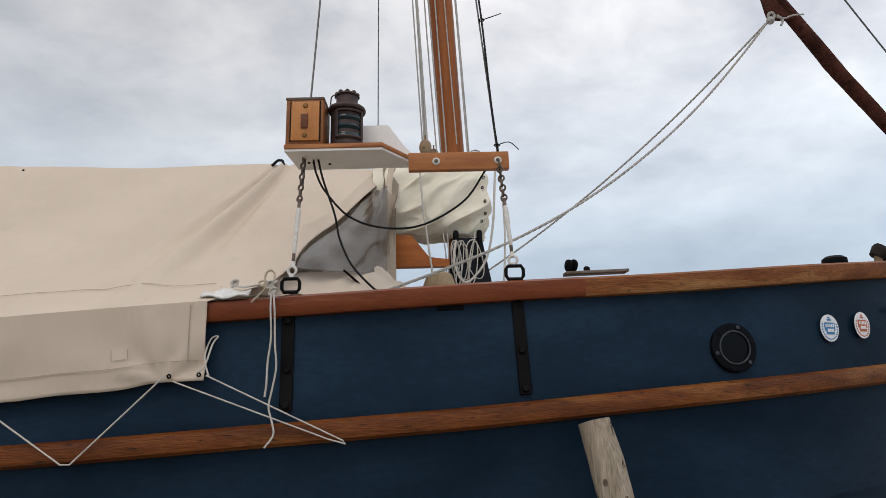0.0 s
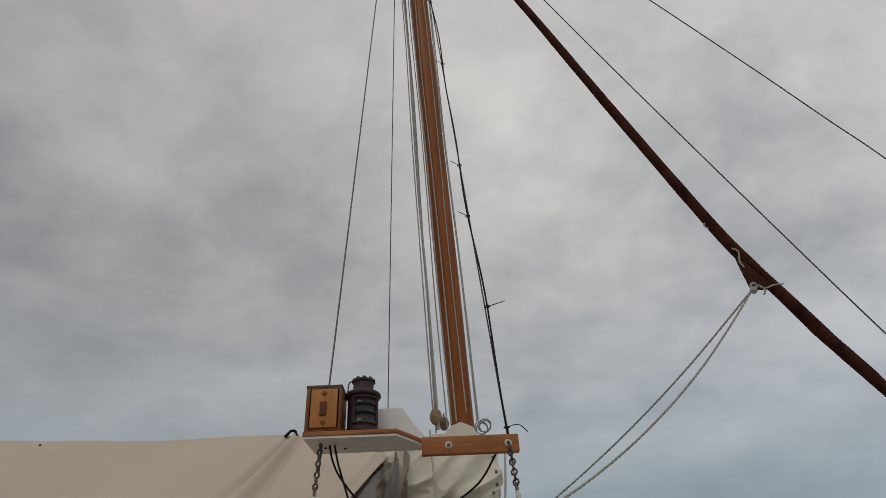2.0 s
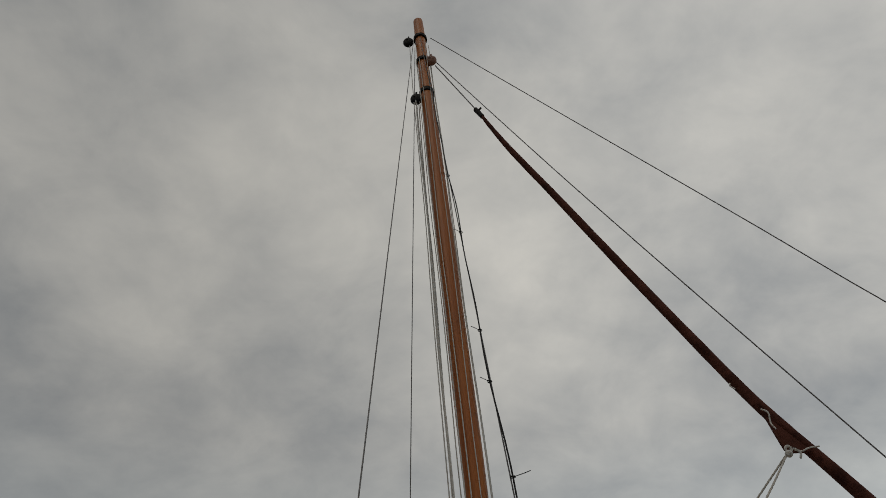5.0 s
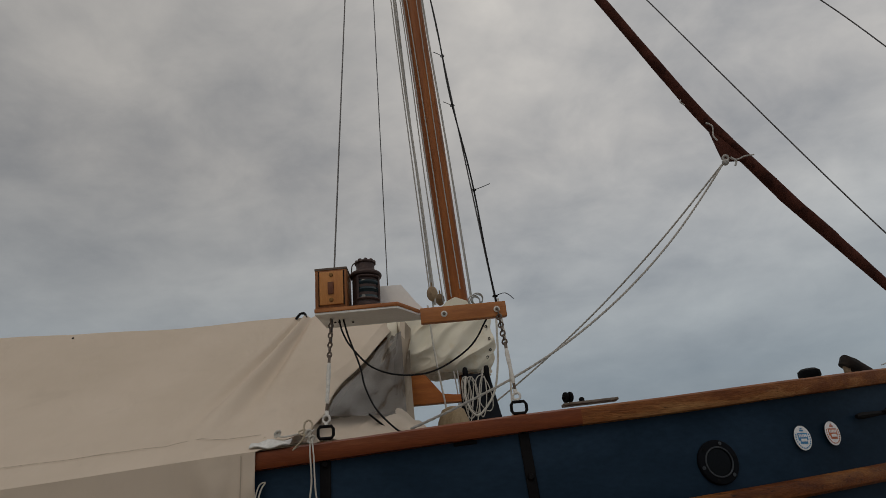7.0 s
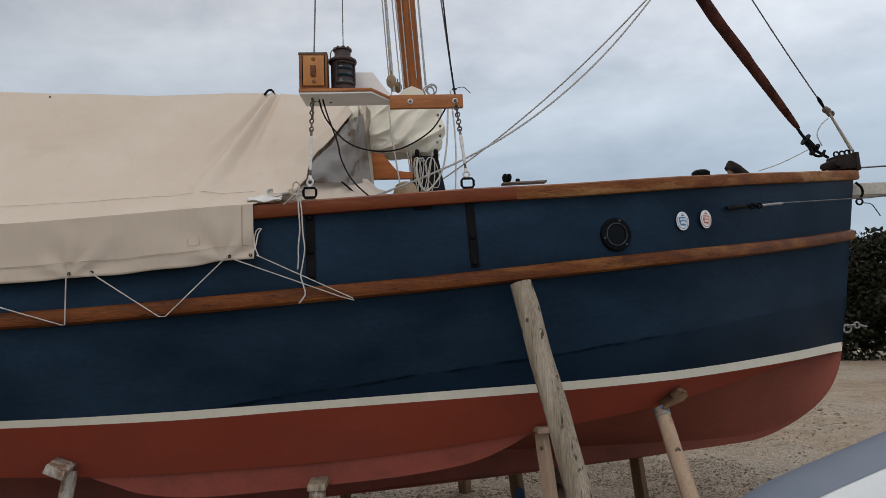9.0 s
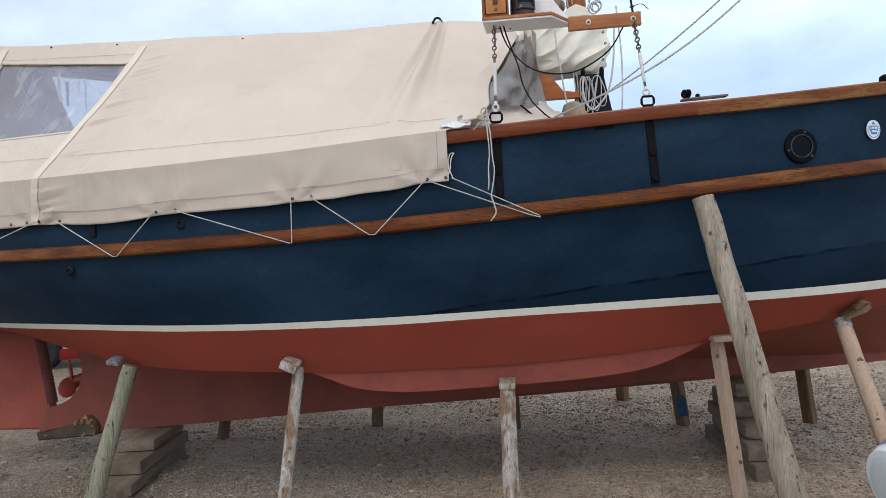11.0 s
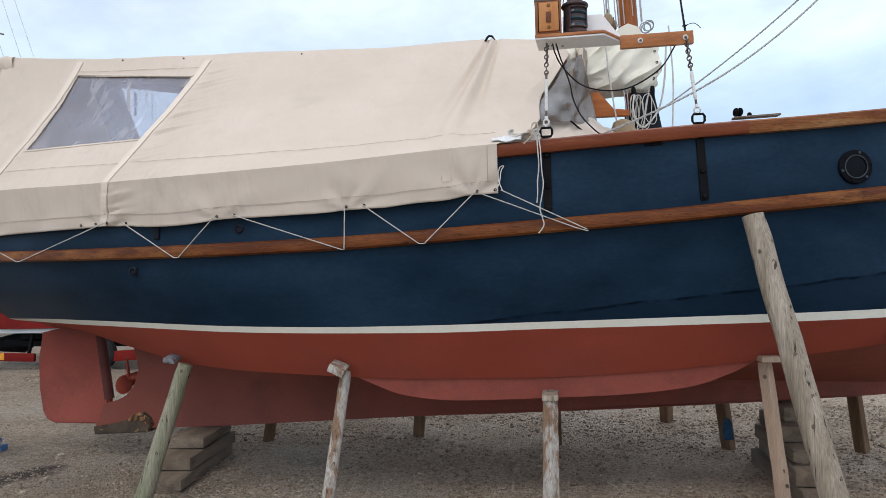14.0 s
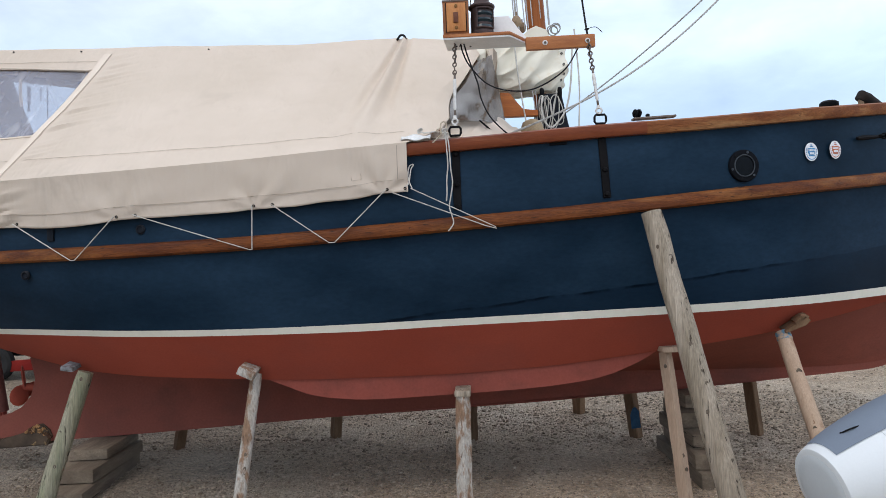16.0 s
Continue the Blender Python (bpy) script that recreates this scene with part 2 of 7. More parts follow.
    p.inputs["Coat Weight"].default_value = coat
    p.inputs["Coat Roughness"].default_value = 0.2
    if bump:
        b = N.new("ShaderNodeBump")
        b.inputs["Strength"].default_value, b.inputs["Distance"].default_value = bump, dist
        L.new(height, b.inputs["Height"])
        L.new(b.outputs[0], p.inputs["Normal"])
    return m


canvas = surface("canvas", (0.625, 0.53, 0.43), (0.685, 0.585, 0.485), 1.3, 0.85, bump=0.12, fine=420, dist=0.002, amp=0.05, third=(0.575, 0.49, 0.40), third_scale=2.2, third_at=(0.58, 0.8))
canvas_strip = surface("canvas_strip", (0.66, 0.565, 0.46), (0.71, 0.61, 0.51), 2.0, 0.85, bump=0.12, fine=420, dist=0.002, amp=0.05)
canvas_white = surface("sail_cloth", (0.79, 0.745, 0.61), (0.84, 0.80, 0.68), 2.5, 0.6, bump=0.12, fine=420, dist=0.002, third=(0.68, 0.57, 0.38), third_scale=6, third_at=(0.58, 0.76), amp=0.03)
sheet_rope = surface("sheet_rope", (0.34, 0.325, 0.30), (0.46, 0.44, 0.405), 30, 0.9, bump=0.6, fine=260, dist=0.004)
screen_white = surface("screen_white", (0.88, 0.88, 0.87), (0.84, 0.84, 0.82), 5, 0.5, bump=0.03, fine=60, amp=0.03)
thread = surface("thread", (0.40, 0.335, 0.27), (0.46, 0.39, 0.315), 20, 0.9, bump=0)
blue = surface("hull_blue", (0.0062, 0.0175, 0.033), (0.0165, 0.0365, 0.064), 1.1, 0.30, bump=0.05, fine=25, dist=0.003, rough2=0.5, stretch=(1, 1, 2.2), spec=0.06, speck=(0.021, 0.040, 0.066), speck_at=0.74)


def repaint_band(m):
    """Darker, fresher paint below an uneven line above the waterline, and faint runs."""
    N, L = m.node_tree.nodes, m.node_tree.links
    p = N["Principled BSDF"]
    old = p.inputs["Base Color"].links[0].from_socket
    tc, sp, nz = N.new("ShaderNodeTexCoord"), N.new("ShaderNodeSeparateXYZ"), N.new("ShaderNodeTexNoise")
    nz.inputs["Scale"].default_value, nz.inputs["Detail"].default_value = 4.5, 7.0
    L.new(tc.outputs["Object"], sp.inputs[0]); L.new(tc.outputs["Object"], nz.inputs["Vector"])

    def calc(op, a, b):
        n = N.new("ShaderNodeMath"); n.operation = op
        for k, v in enumerate((a, b)):
            if isinstance(v, bpy.types.NodeSocket):
                L.new(v, n.inputs[k])
            else:
                n.inputs[k].default_value = v
        return n.outputs[0]
    rise = calc("MULTIPLY", sp.outputs[0], 0.102)
    edge = calc("ADD", calc("ADD", rise, 1.038), calc("MULTIPLY", nz.outputs[0], 0.034))
    below = calc("SUBTRACT", edge, sp.outputs[2])

    def share(lo, hi, to):
        r = N.new("ShaderNodeMapRange")
        for k, v in (("From Min", lo), ("From Max", hi), ("To Max", to)):
            r.inputs[k].default_value = v
        L.new(below, r.inputs["Value"])
        return r.outputs[0]
    # a ridge of old paint along the edge, broken in places, and the newer coat under it
    crest = calc("MULTIPLY", share(-0.004, 0.003, 1.0), share(0.022, 0.010, 1.0))
    fore = N.new("ShaderNodeMapRange")
    fore.inputs["From Min"].default_value, fore.inputs["From Max"].default_value = 2.5, 1.7
    L.new(sp.outputs[0], fore.inputs["Value"])
    crest = calc("MULTIPLY", crest, fore.outputs[0])
    chips = N.new("ShaderNodeMapRange")
    chips.inputs["From Min"].default_value, chips.inputs["From Max"].default_value = 0.40, 0.60
    n2 = N.new("ShaderNodeTexNoise")
    n2.inputs["Scale"].default_value, n2.inputs["Detail"].default_value = 7.0, 4.0
    L.new(tc.outputs["Object"], n2.inputs["Vector"]); L.new(n2.outputs[0], chips.inputs["Value"])
    for fac, tint in ((share(-0.003, 0.004, 0.45), (0.0042, 0.0122, 0.0250, 1)), (calc("MULTIPLY", crest, chips.outputs[0]), (0.0020, 0.0060, 0.0125, 1))):
        mx = N.new("ShaderNodeMix"); mx.data_type = "RGBA"
        L.new(fac, mx.inputs[0]); L.new(old, mx.inputs[6]); mx.inputs[7].default_value = tint
        old = mx.outputs[2]
    L.new(old, p.inputs["Base Color"])


repaint_band(blue)
stripe_white = surface("boot_white", (0.76, 0.735, 0.63), (0.70, 0.675, 0.565), 2.0, 0.5, bump=0.03, fine=40, speck=(0.52, 0.48, 0.40), speck_at=0.72, amp=0.04)
red = surface("antifouling", (0.335, 0.070, 0.042), (0.40, 0.089, 0.054), 0.8, 0.85, bump=0.1, fine=70, dist=0.003, stretch=(1, 1, 1.6), third=(0.31, 0.082, 0.058), third_scale=1.4, third_at=(0.5, 0.8), spec=0.12, amp=0.07)
red_faded = surface("faded_antifouling", (0.30, 0.080, 0.059), (0.37, 0.103, 0.076), 1.1, 0.9, bump=0.15, fine=60, dist=0.004, third=(0.20, 0.07, 0.055), third_scale=2.0, third_at=(0.5, 0.75), spec=0.1, amp=0.09)
red_brown = surface("brown_antifouling", (0.235, 0.078, 0.058), (0.305, 0.100, 0.073), 1.1, 0.9, bump=0.15, fine=60, dist=0.004, third=(0.185, 0.076, 0.060), third_scale=1.5, third_at=(0.48, 0.75), spec=0.08, amp=0.09)
varnish = surface("varnished_strake", (0.092, 0.024, 0.005), (0.17, 0.050, 0.0095), 2.6, 0.42, bump=0.35, fine=26, stretch=(0.9, 5, 7), third=(0.25, 0.096, 0.024), third_scale=1.1, third_at=(0.50, 0.66), speck=(0.030, 0.010, 0.004), speck_at=0.60, coat=0.05, spec=0.2, amp=0.32, contrast=(0.36, 0.64))
varnish_red = surface("varnished_rail", (0.145, 0.034, 0.011), (0.20, 0.050, 0.016), 3.0, 0.35, bump=0.15, fine=30, stretch=(0.7, 5, 7), third=(0.25, 0.082, 0.030), third_scale=1.6, third_at=(0.54, 0.72), speck=(0.30, 0.13, 0.065), speck_at=0.70, coat=0.08, spec=0.22, amp=0.16, contrast=(0.36, 0.64))
varnish_pale = surface("bleached_rail", (0.16, 0.048, 0.014), (0.26, 0.096, 0.030), 2.4, 0.55, bump=0.4, fine=24, stretch=(0.8, 6, 9), third=(0.40, 0.205, 0.082), third_scale=0.9, third_at=(0.50, 0.66), speck=(0.060, 0.022, 0.009), speck_at=0.61, coat=0.03, spec=0.2, amp=0.34, contrast=(0.36, 0.62))
teak = surface("orange_wood", (0.32, 0.105, 0.025), (0.43, 0.160, 0.044), 4, 0.4, bump=0.1, fine=45, stretch=(1, 6, 8), speck=(0.2, 0.07, 0.02), speck_at=0.7, coat=0.2)
mast_wood = surface("mast_spruce", (0.26, 0.075, 0.017), (0.35, 0.115, 0.027), 2.5, 0.42, bump=0.08, fine=40, stretch=(6, 6, 0.35), third=(0.17, 0.055, 0.02), third_scale=2.2, third_at=(0.55, 0.75), speck=(0.10, 0.034, 0.015), speck_at=0.72, coat=0.06, spec=0.2)
timber = surface("weathered_timber", (0.33, 0.275, 0.205), (0.47, 0.40, 0.315), 1.6, 0.85, bump=0.9, fine=24, amp=0.36, stretch=(6, 6, 0.28), third=(0.24, 0.195, 0.135), third_scale=1.3, third_at=(0.48, 0.70), dist=0.012, rand=0.10, crack=(0.085, 0.065, 0.047), crack_stretch=(46, 46, 0.75), crack_at=0.625)
timber_green = surface("algae_timber", (0.30, 0.275, 0.19), (0.42, 0.385, 0.29), 1.6, 0.9, bump=0.9, fine=24, amp=0.36, stretch=(6, 6, 0.28), third=(0.20, 0.215, 0.125), third_scale=0.9, third_at=(0.42, 0.62), dist=0.012, crack=(0.075, 0.065, 0.045), crack_stretch=(46, 46, 0.75), crack_at=0.62)
timber_new = surface("peeled_pole", (0.40, 0.285, 0.20), (0.48, 0.36, 0.26), 3, 0.8, bump=0.4, fine=34, stretch=(4, 4, 0.6), third=(0.30, 0.19, 0.12), third_scale=3, third_at=(0.54, 0.7), dist=0.008, crack=(0.24, 0.15, 0.09), crack_stretch=(26, 26, 1.6), crack_at=0.66, speck=(0.30, 0.19, 0.12), speck_at=0.66)
timber_dark = surface("dark_brown_timber", (0.15, 0.088, 0.048), (0.24, 0.15, 0.086), 3, 0.85, bump=0.4, fine=38, stretch=(5, 5, 0.6), dist=0.01, rand=0.15)
paint_flake = surface("flaking_white_post", (0.50, 0.47, 0.42), (0.36, 0.315, 0.26), 5, 0.85, bump=0.8, amp=0.3, fine=45, stretch=(2, 2, 0.8), third=(0.26, 0.165, 0.105), third_scale=6, third_at=(0.46, 0.54), dist=0.012, crack=(0.12, 0.08, 0.055), crack_stretch=(60, 60, 2.2), crack_at=0.66)
blockwood = surface("keel_block", (0.17, 0.130, 0.092), (0.27, 0.215, 0.155), 2, 0.9, bump=0.6, fine=26, stretch=(3, 0.6, 4), third=(0.13, 0.10, 0.075), third_scale=3, dist=0.012, rand=0.2, crack=(0.05, 0.038, 0.03), crack_stretch=(6, 1.2, 26), crack_at=0.64)
black_iron = surface("black_iron", (0.003, 0.003, 0.004), (0.009, 0.0085, 0.009), 8, 0.55, bump=0.2, fine=90, dist=0.003, spec=0.1)
galv = surface("galvanised", (0.38, 0.39, 0.40), (0.25, 0.25, 0.25), 9, 0.45, 0.7, bump=0.1, fine=120)
rust_galv = surface("stained_steel", (0.10, 0.072, 0.055), (0.22, 0.185, 0.16), 14, 0.55, 0.5, bump=0.15, fine=120)
alu = surface("aluminium", (0.62, 0.63, 0.64), (0.52, 0.53, 0.54), 6, 0.35, 0.85, bump=0.05, fine=140)
rope_mat = surface("white_rope", (0.50, 0.475, 0.43), (0.62, 0.59, 0.54), 30, 0.9, bump=0.6, fine=260, dist=0.004)
grey_rope = surface("grey_rope", (0.36, 0.36, 0.35), (0.50, 0.49, 0.47), 30, 0.9, bump=0.6, fine=260, dist=0.004)
wire = surface("wire_rope", (0.10, 0.10, 0.105), (0.16, 0.16, 0.16), 30, 0.5, 0.6, bump=0.2, fine=300)
cable_black = surface("black_cable", (0.004, 0.004, 0.005), (0.008, 0.008, 0.009), 10, 0.5, bump=0, spec=0.2)
white_tape = surface("white_tape", (0.72, 0.71, 0.68), (0.58, 0.56, 0.52), 25, 0.6, bump=0.1, fine=160)
board_white = surface("board_white", (0.78, 0.78, 0.76), (0.70, 0.70, 0.67), 5, 0.5, bump=0.06, fine=60, amp=0.05)
copper = surface("dull_copper", (0.060, 0.042, 0.042), (0.105, 0.076, 0.072), 9, 0.55, 0.6, bump=0.2, fine=80, dist=0.004)
lens_glass = surface("lantern_glass", (0.004, 0.014, 0.020), (0.010, 0.030, 0.040), 9, 0.10, bump=0.0)
sail_brown = surface("brown_sail", (0.050, 0.017, 0.012), (0.085, 0.030, 0.022), 6, 0.85, bump=0.7, fine=40, dist=0.01, spec=0.1, third=(0.03, 0.011, 0.009), third_scale=9, third_at=(0.5, 0.65))
navy = surface("navy_paint", (0.004, 0.006, 0.011), (0.010, 0.013, 0.02), 4, 0.45, bump=0.05, fine=40, spec=0.2)
dinghy_white = surface("dinghy_fabric", (0.63, 0.655, 0.66), (0.67, 0.695, 0.70), 2, 0.45, bump=0.03, fine=120, dist=0.002, amp=0.02)
dinghy_grey = surface("dinghy_grey", (0.49, 0.52, 0.53), (0.54, 0.57, 0.58), 2, 0.5, bump=0.03, fine=120, amp=0.03)
dinghy_blue = surface("dinghy_strip", (0.150, 0.180, 0.225), (0.175, 0.205, 0.25), 3, 0.5, amp=0.03, bump=0.02, fine=120, dist=0.002)
plastic_blue = surface("blue_plastic", (0.05, 0.11, 0.22), (0.07, 0.14, 0.26), 5, 0.5, bump=0)


def let_light_through(m, share):
    """Thin cloth: part of the light goes through it."""
    N, L = m.node_tree.nodes, m.node_tree.links
    p, out = N["Principled BSDF"], N["Material Output"]
    tl, mx = N.new("ShaderNodeBsdfTranslucent"), N.new("ShaderNodeMixShader")
    L.new(p.inputs["Base Color"].links[0].from_socket, tl.inputs["Color"])
    mx.inputs[0].default_value = share
    L.new(p.outputs[0], mx.inputs[1]); L.new(tl.outputs[0], mx.inputs[2])
    L.new(mx.outputs[0], out.inputs["Surface"])


let_light_through(canvas, 0.12)
let_light_through(canvas_white, 0.06)


def soft_folds(m, scale, height):
    """Broad soft creases under the weave of a cloth."""
    N, L = m.node_tree.nodes, m.node_tree.links
    b = next(n for n in N if n.bl_idname == "ShaderNodeBump")
    tc, mp, nz, b2 = N.new("ShaderNodeTexCoord"), N.new("ShaderNodeMapping"), N.new("ShaderNodeTexNoise"), N.new("ShaderNodeBump")
    mp.inputs["Rotation"].default_value = (0, radians(25), 0)
    mp.inputs["Scale"].default_value = (1.9, 1.0, 0.8)
    nz.inputs["Scale"].default_value, nz.inputs["Detail"].default_value = scale, 3.0
    nz.inputs["Roughness"].default_value, nz.inputs["Distortion"].default_value = 0.5, 0.35
    b2.inputs["Strength"].default_value, b2.inputs["Distance"].default_value = 0.5, height
    L.new(tc.outputs["Object"], mp.inputs["Vector"]); L.new(mp.outputs[0], nz.inputs["Vector"])
    L.new(nz.outputs[0], b2.inputs["Height"]); L.new(b2.outputs[0], b.inputs["Normal"])


soft_folds(canvas, 2.4, 0.065)

# ---- ground ----
def gravel_material():
    m = bpy.data.materials.new("gravel")
    m.use_nodes = True
    N, L = m.node_tree.nodes, m.node_tree.links
    p = N["Principled BSDF"]
    tc = N.new("ShaderNodeTexCoord")

    def tex(kind, scale, **kw):
        n = N.new(kind)
        n.inputs["Scale"].default_value = scale
        for k, v in kw.items():
            n.inputs[k].default_value = v
        L.new(tc.outputs["Object"], n.inputs["Vector"])
        return n

    def mix(fac, a, b, blend="MIX"):
        x = N.new("ShaderNodeMix")
        x.data_type, x.blend_type = "RGBA", blend
        for sock, v in ((x.inputs[0], fac), (x.inputs[6], a), (x.inputs[7], b)):
            if isinstance(v, bpy.types.NodeSocket):
                L.new(v, sock)
            elif isinstance(v, (int, float)):
                sock.default_value = v
            else:
                sock.default_value = (*v, 1)
        return x.outputs[2]

    def rng(src, a, b, lo=0.0, hi=1.0):
        r = N.new("ShaderNodeMapRange")
        for k, v in (("From Min", a), ("From Max", b), ("To Min", lo), ("To Max", hi)):
            r.inputs[k].default_value = v
        L.new(src, r.inputs["Value"])
        return r.outputs[0]

    peb = tex("ShaderNodeTexVoronoi", 55.0)
    peb2 = tex("ShaderNodeTexVoronoi", 95.0)
    big = tex("ShaderNodeTexNoise", 0.45, Detail=4.0)
    mid = tex("ShaderNodeTexNoise", 2.6, Detail=6.0, Roughness=0.65)
    fine = tex("ShaderNodeTexNoise", 160.0, Detail=3.0)
    sand = mix(rng(mid.outputs[0], 0.35, 0.65), (0.33, 0.245, 0.165), (0.50, 0.39, 0.272))
    sand = mix(rng(big.outputs[0], 0.45, 0.65), sand, (0.50, 0.425, 0.33))
    hsv = N.new("ShaderNodeSeparateColor")
    L.new(peb.outputs["Color"], hsv.inputs[0])
    stone = mix(hsv.outputs[0], (0.13, 0.096, 0.069), (0.67, 0.565, 0.44))
    show = rng(mid.outputs[0], 0.40, 0.56, 0.65, 1.0)
    f = N.new("ShaderNodeMath"); f.operation = "MULTIPLY"
    L.new(rng(peb.outputs["Distance"], 0.5, 0.25), f.inputs[0]); L.new(show, f.inputs[1])
    col = mix(f.outputs[0], sand, stone)
    col = mix(0.35, col, fine.outputs[0], "OVERLAY")
    stain = tex("ShaderNodeTexNoise", 1.1, Detail=5.0, Roughness=0.7)
    col = mix(rng(stain.outputs[0], 0.58, 0.70, 0.0, 0.45), col, (0.10, 0.085, 0.07))
    # the oily patch astern
    mp = N.new("ShaderNodeMapping")
    mp.vector_type = "TEXTURE"
    mp.inputs["Location"].default_value = (-4.33, 0.95, 0)
    mp.inputs["Rotation"].default_value = (0, 0, radians(62))
    mp.inputs["Scale"].default_value = (0.62, 0.17, 1)
    ln = N.new("ShaderNodeVectorMath"); ln.operation = "LENGTH"
    L.new(tc.outputs["Object"], mp.inputs["Vector"]); L.new(mp.outputs[0], ln.inputs[0])
    sm = N.new("ShaderNodeMath"); sm.operation = "ADD"
    L.new(ln.outputs["Value"], sm.inputs[0]); L.new(rng(mid.outputs[0], 0.2, 0.8, -0.7, 0.9), sm.inputs[1])
    col = mix(rng(sm.outputs[0], 1.2, 0.55, 0.0, 0.88), col, (0.045, 0.034, 0.026))
    # gravel darker towards the stern, the change broken up by noise
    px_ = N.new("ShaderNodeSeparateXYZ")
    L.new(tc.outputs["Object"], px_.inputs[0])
    darker_aft = N.new("ShaderNodeMath"); darker_aft.operation = "ADD"
    L.new(rng(px_.outputs[0], -4.2, 0.2, 1.0, 0.0), darker_aft.inputs[0]); L.new(rng(big.outputs[0], 0.3, 0.7, -0.35, 0.35), darker_aft.inputs[1])
    col = mix(rng(darker_aft.outputs[0], 0.15, 0.85, 0.0, 0.78), col, (0.53, 0.525, 0.51), "MULTIPLY")
    # mottled stone tones, with the shade between stones put into the colour
    mott = tex("ShaderNodeTexNoise", 24.0, Detail=9.0, Roughness=0.85)
    tone = N.new("ShaderNodeCombineXYZ")
    for i in range(3):
        L.new(rng(mott.outputs[0], 0.3, 0.7, 0.30, 1.78), tone.inputs[i])
    col = mix(1.0, col, tone.outputs[0], "MULTIPLY")
    L.new(col, p.inputs["Base Color"])
    p.inputs["Roughness"].default_value = 0.95
    add = N.new("ShaderNodeMath"); add.operation = "ADD"
    L.new(rng(peb.outputs["Distance"], 0.0, 0.6, 1.0, 0.0), add.inputs[0])
    L.new(rng(peb2.outputs["Distance"], 0.0, 0.6, 0.45, 0.0), add.inputs[1])
    b = N.new("ShaderNodeBump")
    b.inputs["Strength"].default_value, b.inputs["Distance"].default_value = 1.0, 0.022
    L.new(add.outputs[0], b.inputs["Height"])
    L.new(b.outputs[0], p.inputs["Normal"])
    return m


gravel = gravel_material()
ticks = [-900, -300, -120, -60, -35, -22] + list(np.arange(-15, 12.01, 0.3)) + [16, 24, 40, 70, 130, 300, 900]
ticks_y = [-900, -300, -100, -40, -20, -12] + list(np.arange(-8, 14.01, 0.3)) + [18, 24, 34, 50, 90, 160, 400, 900]


def ground_z(x, y):
    r = 0.018 * noise.noise(Vector((x * 0.5, y * 0.5, 3))) + 0.01 * noise.noise(Vector((x * 1.7, y * 1.7, 7)))
    return r if abs(x) < 16 and -9 < y < 15 else 0.0


bm = bmesh.new()
sheet(bm, [[(x, y, ground_z(x, y) - 0.008) for x in ticks] for y in ticks_y])
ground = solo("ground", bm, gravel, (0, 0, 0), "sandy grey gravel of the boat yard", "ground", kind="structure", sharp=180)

# ---- the boat's lines: x, then y of the near side, then height ----
RAIL_Y = pch([-5.3, -4.4, -3.6, -2.87, -1.96, -1.0, 0, 0.9, 1.73, 2.2, 2.6, 3.0, 3.6, 4.0, 4.24],
             [0.98, 0.70, 0.41, 0.19, -0.02, -0.08, -0.01, 0.08, 0.19, 0.32, 0.51, 0.74, 1.10, 1.37, 1.535])
RAIL_Z = pch([-5.3, -4, -2.5, -1.5, -0.3, 0.3, 0.83, 1.5, 2.25, 2.9, 3.3, 4.24], [2.22, 2.21, 2.22, 2.25, 2.33, 2.37, 2.405, 2.44, 2.505, 2.585, 2.635, 2.765])
STR_Z = pch([-5.25, -3.5, -2.35, -1.4, 0, 0.64, 1.33, 2.06, 2.85, 4.02, 4.2], [1.835, 1.80, 1.795, 1.81, 1.885, 1.925, 1.98, 2.04, 2.115, 2.262, 2.29])
TOP_Z = pch([-4.7, -4.2, -3.1, -1.43, -0.74, 0, 0.63, 1.33, 2.07, 2.88, 4.0], [1.245, 1.26, 1.275, 1.262, 1.268, 1.28, 1.292, 1.305, 1.322, 1.345, 1.39])
BOT_Z = pch([-4.7, -4.2, -3.1, -1.43, -0.74, 0, 0.63, 1.33, 2.07, 2.88, 4.0], [1.228, 1.228, 1.236, 1.222, 1.222, 1.236, 1.244, 1.255, 1.27, 1.287, 1.32])
CHINE_Z = pch([-4.6, -3.9, -3.28, -2.5, -1.7, -0.9, -0.2, 0.5, 1.3, 2.05, 2.45, 2.75, 3.1, 3.97], [1.185, 1.13, 1.05, 0.95, 0.92, 0.90, 0.90, 0.925, 1.0, 1.085, 1.14, 1.18, 1.23, 1.325])
GARB_Z = pch([-4.58, -3.8, -3, -2, -1, 0, 1, 2, 2.6, 3.0, 3.3, 3.5, 3.7, 3.85, 3.93], [1.17, 1.04, 0.92, 0.80, 0.72, 0.70, 0.70, 0.69, 0.685, 0.70, 0.745, 0.815, 0.93, 1.08, 1.21])


def line(xa, xf, zf, inset, stern, n=90):
    """One of the hull's long lines: ends at xa and xf, inset from the rail's breadth, narrowed by stern at its after end."""
    out = []
    for i in range(n + 1):
        u = i / n
        x = xa + (xf - xa) * u
        wf = max(0, (u - 0.55) / 0.45) ** 2
        wa = max(0, (0.4 - u) / 0.4) ** 2
        y = RAIL_Y(x + (4.24 - xf) * wf + (-5.3 - xa) * wa)
        y += inset * (1 - 0.75 * wf) + stern * wa
        y = min(y, YC - 0.035)
        out.append(Vector((x, y, zf(x))))
    return out


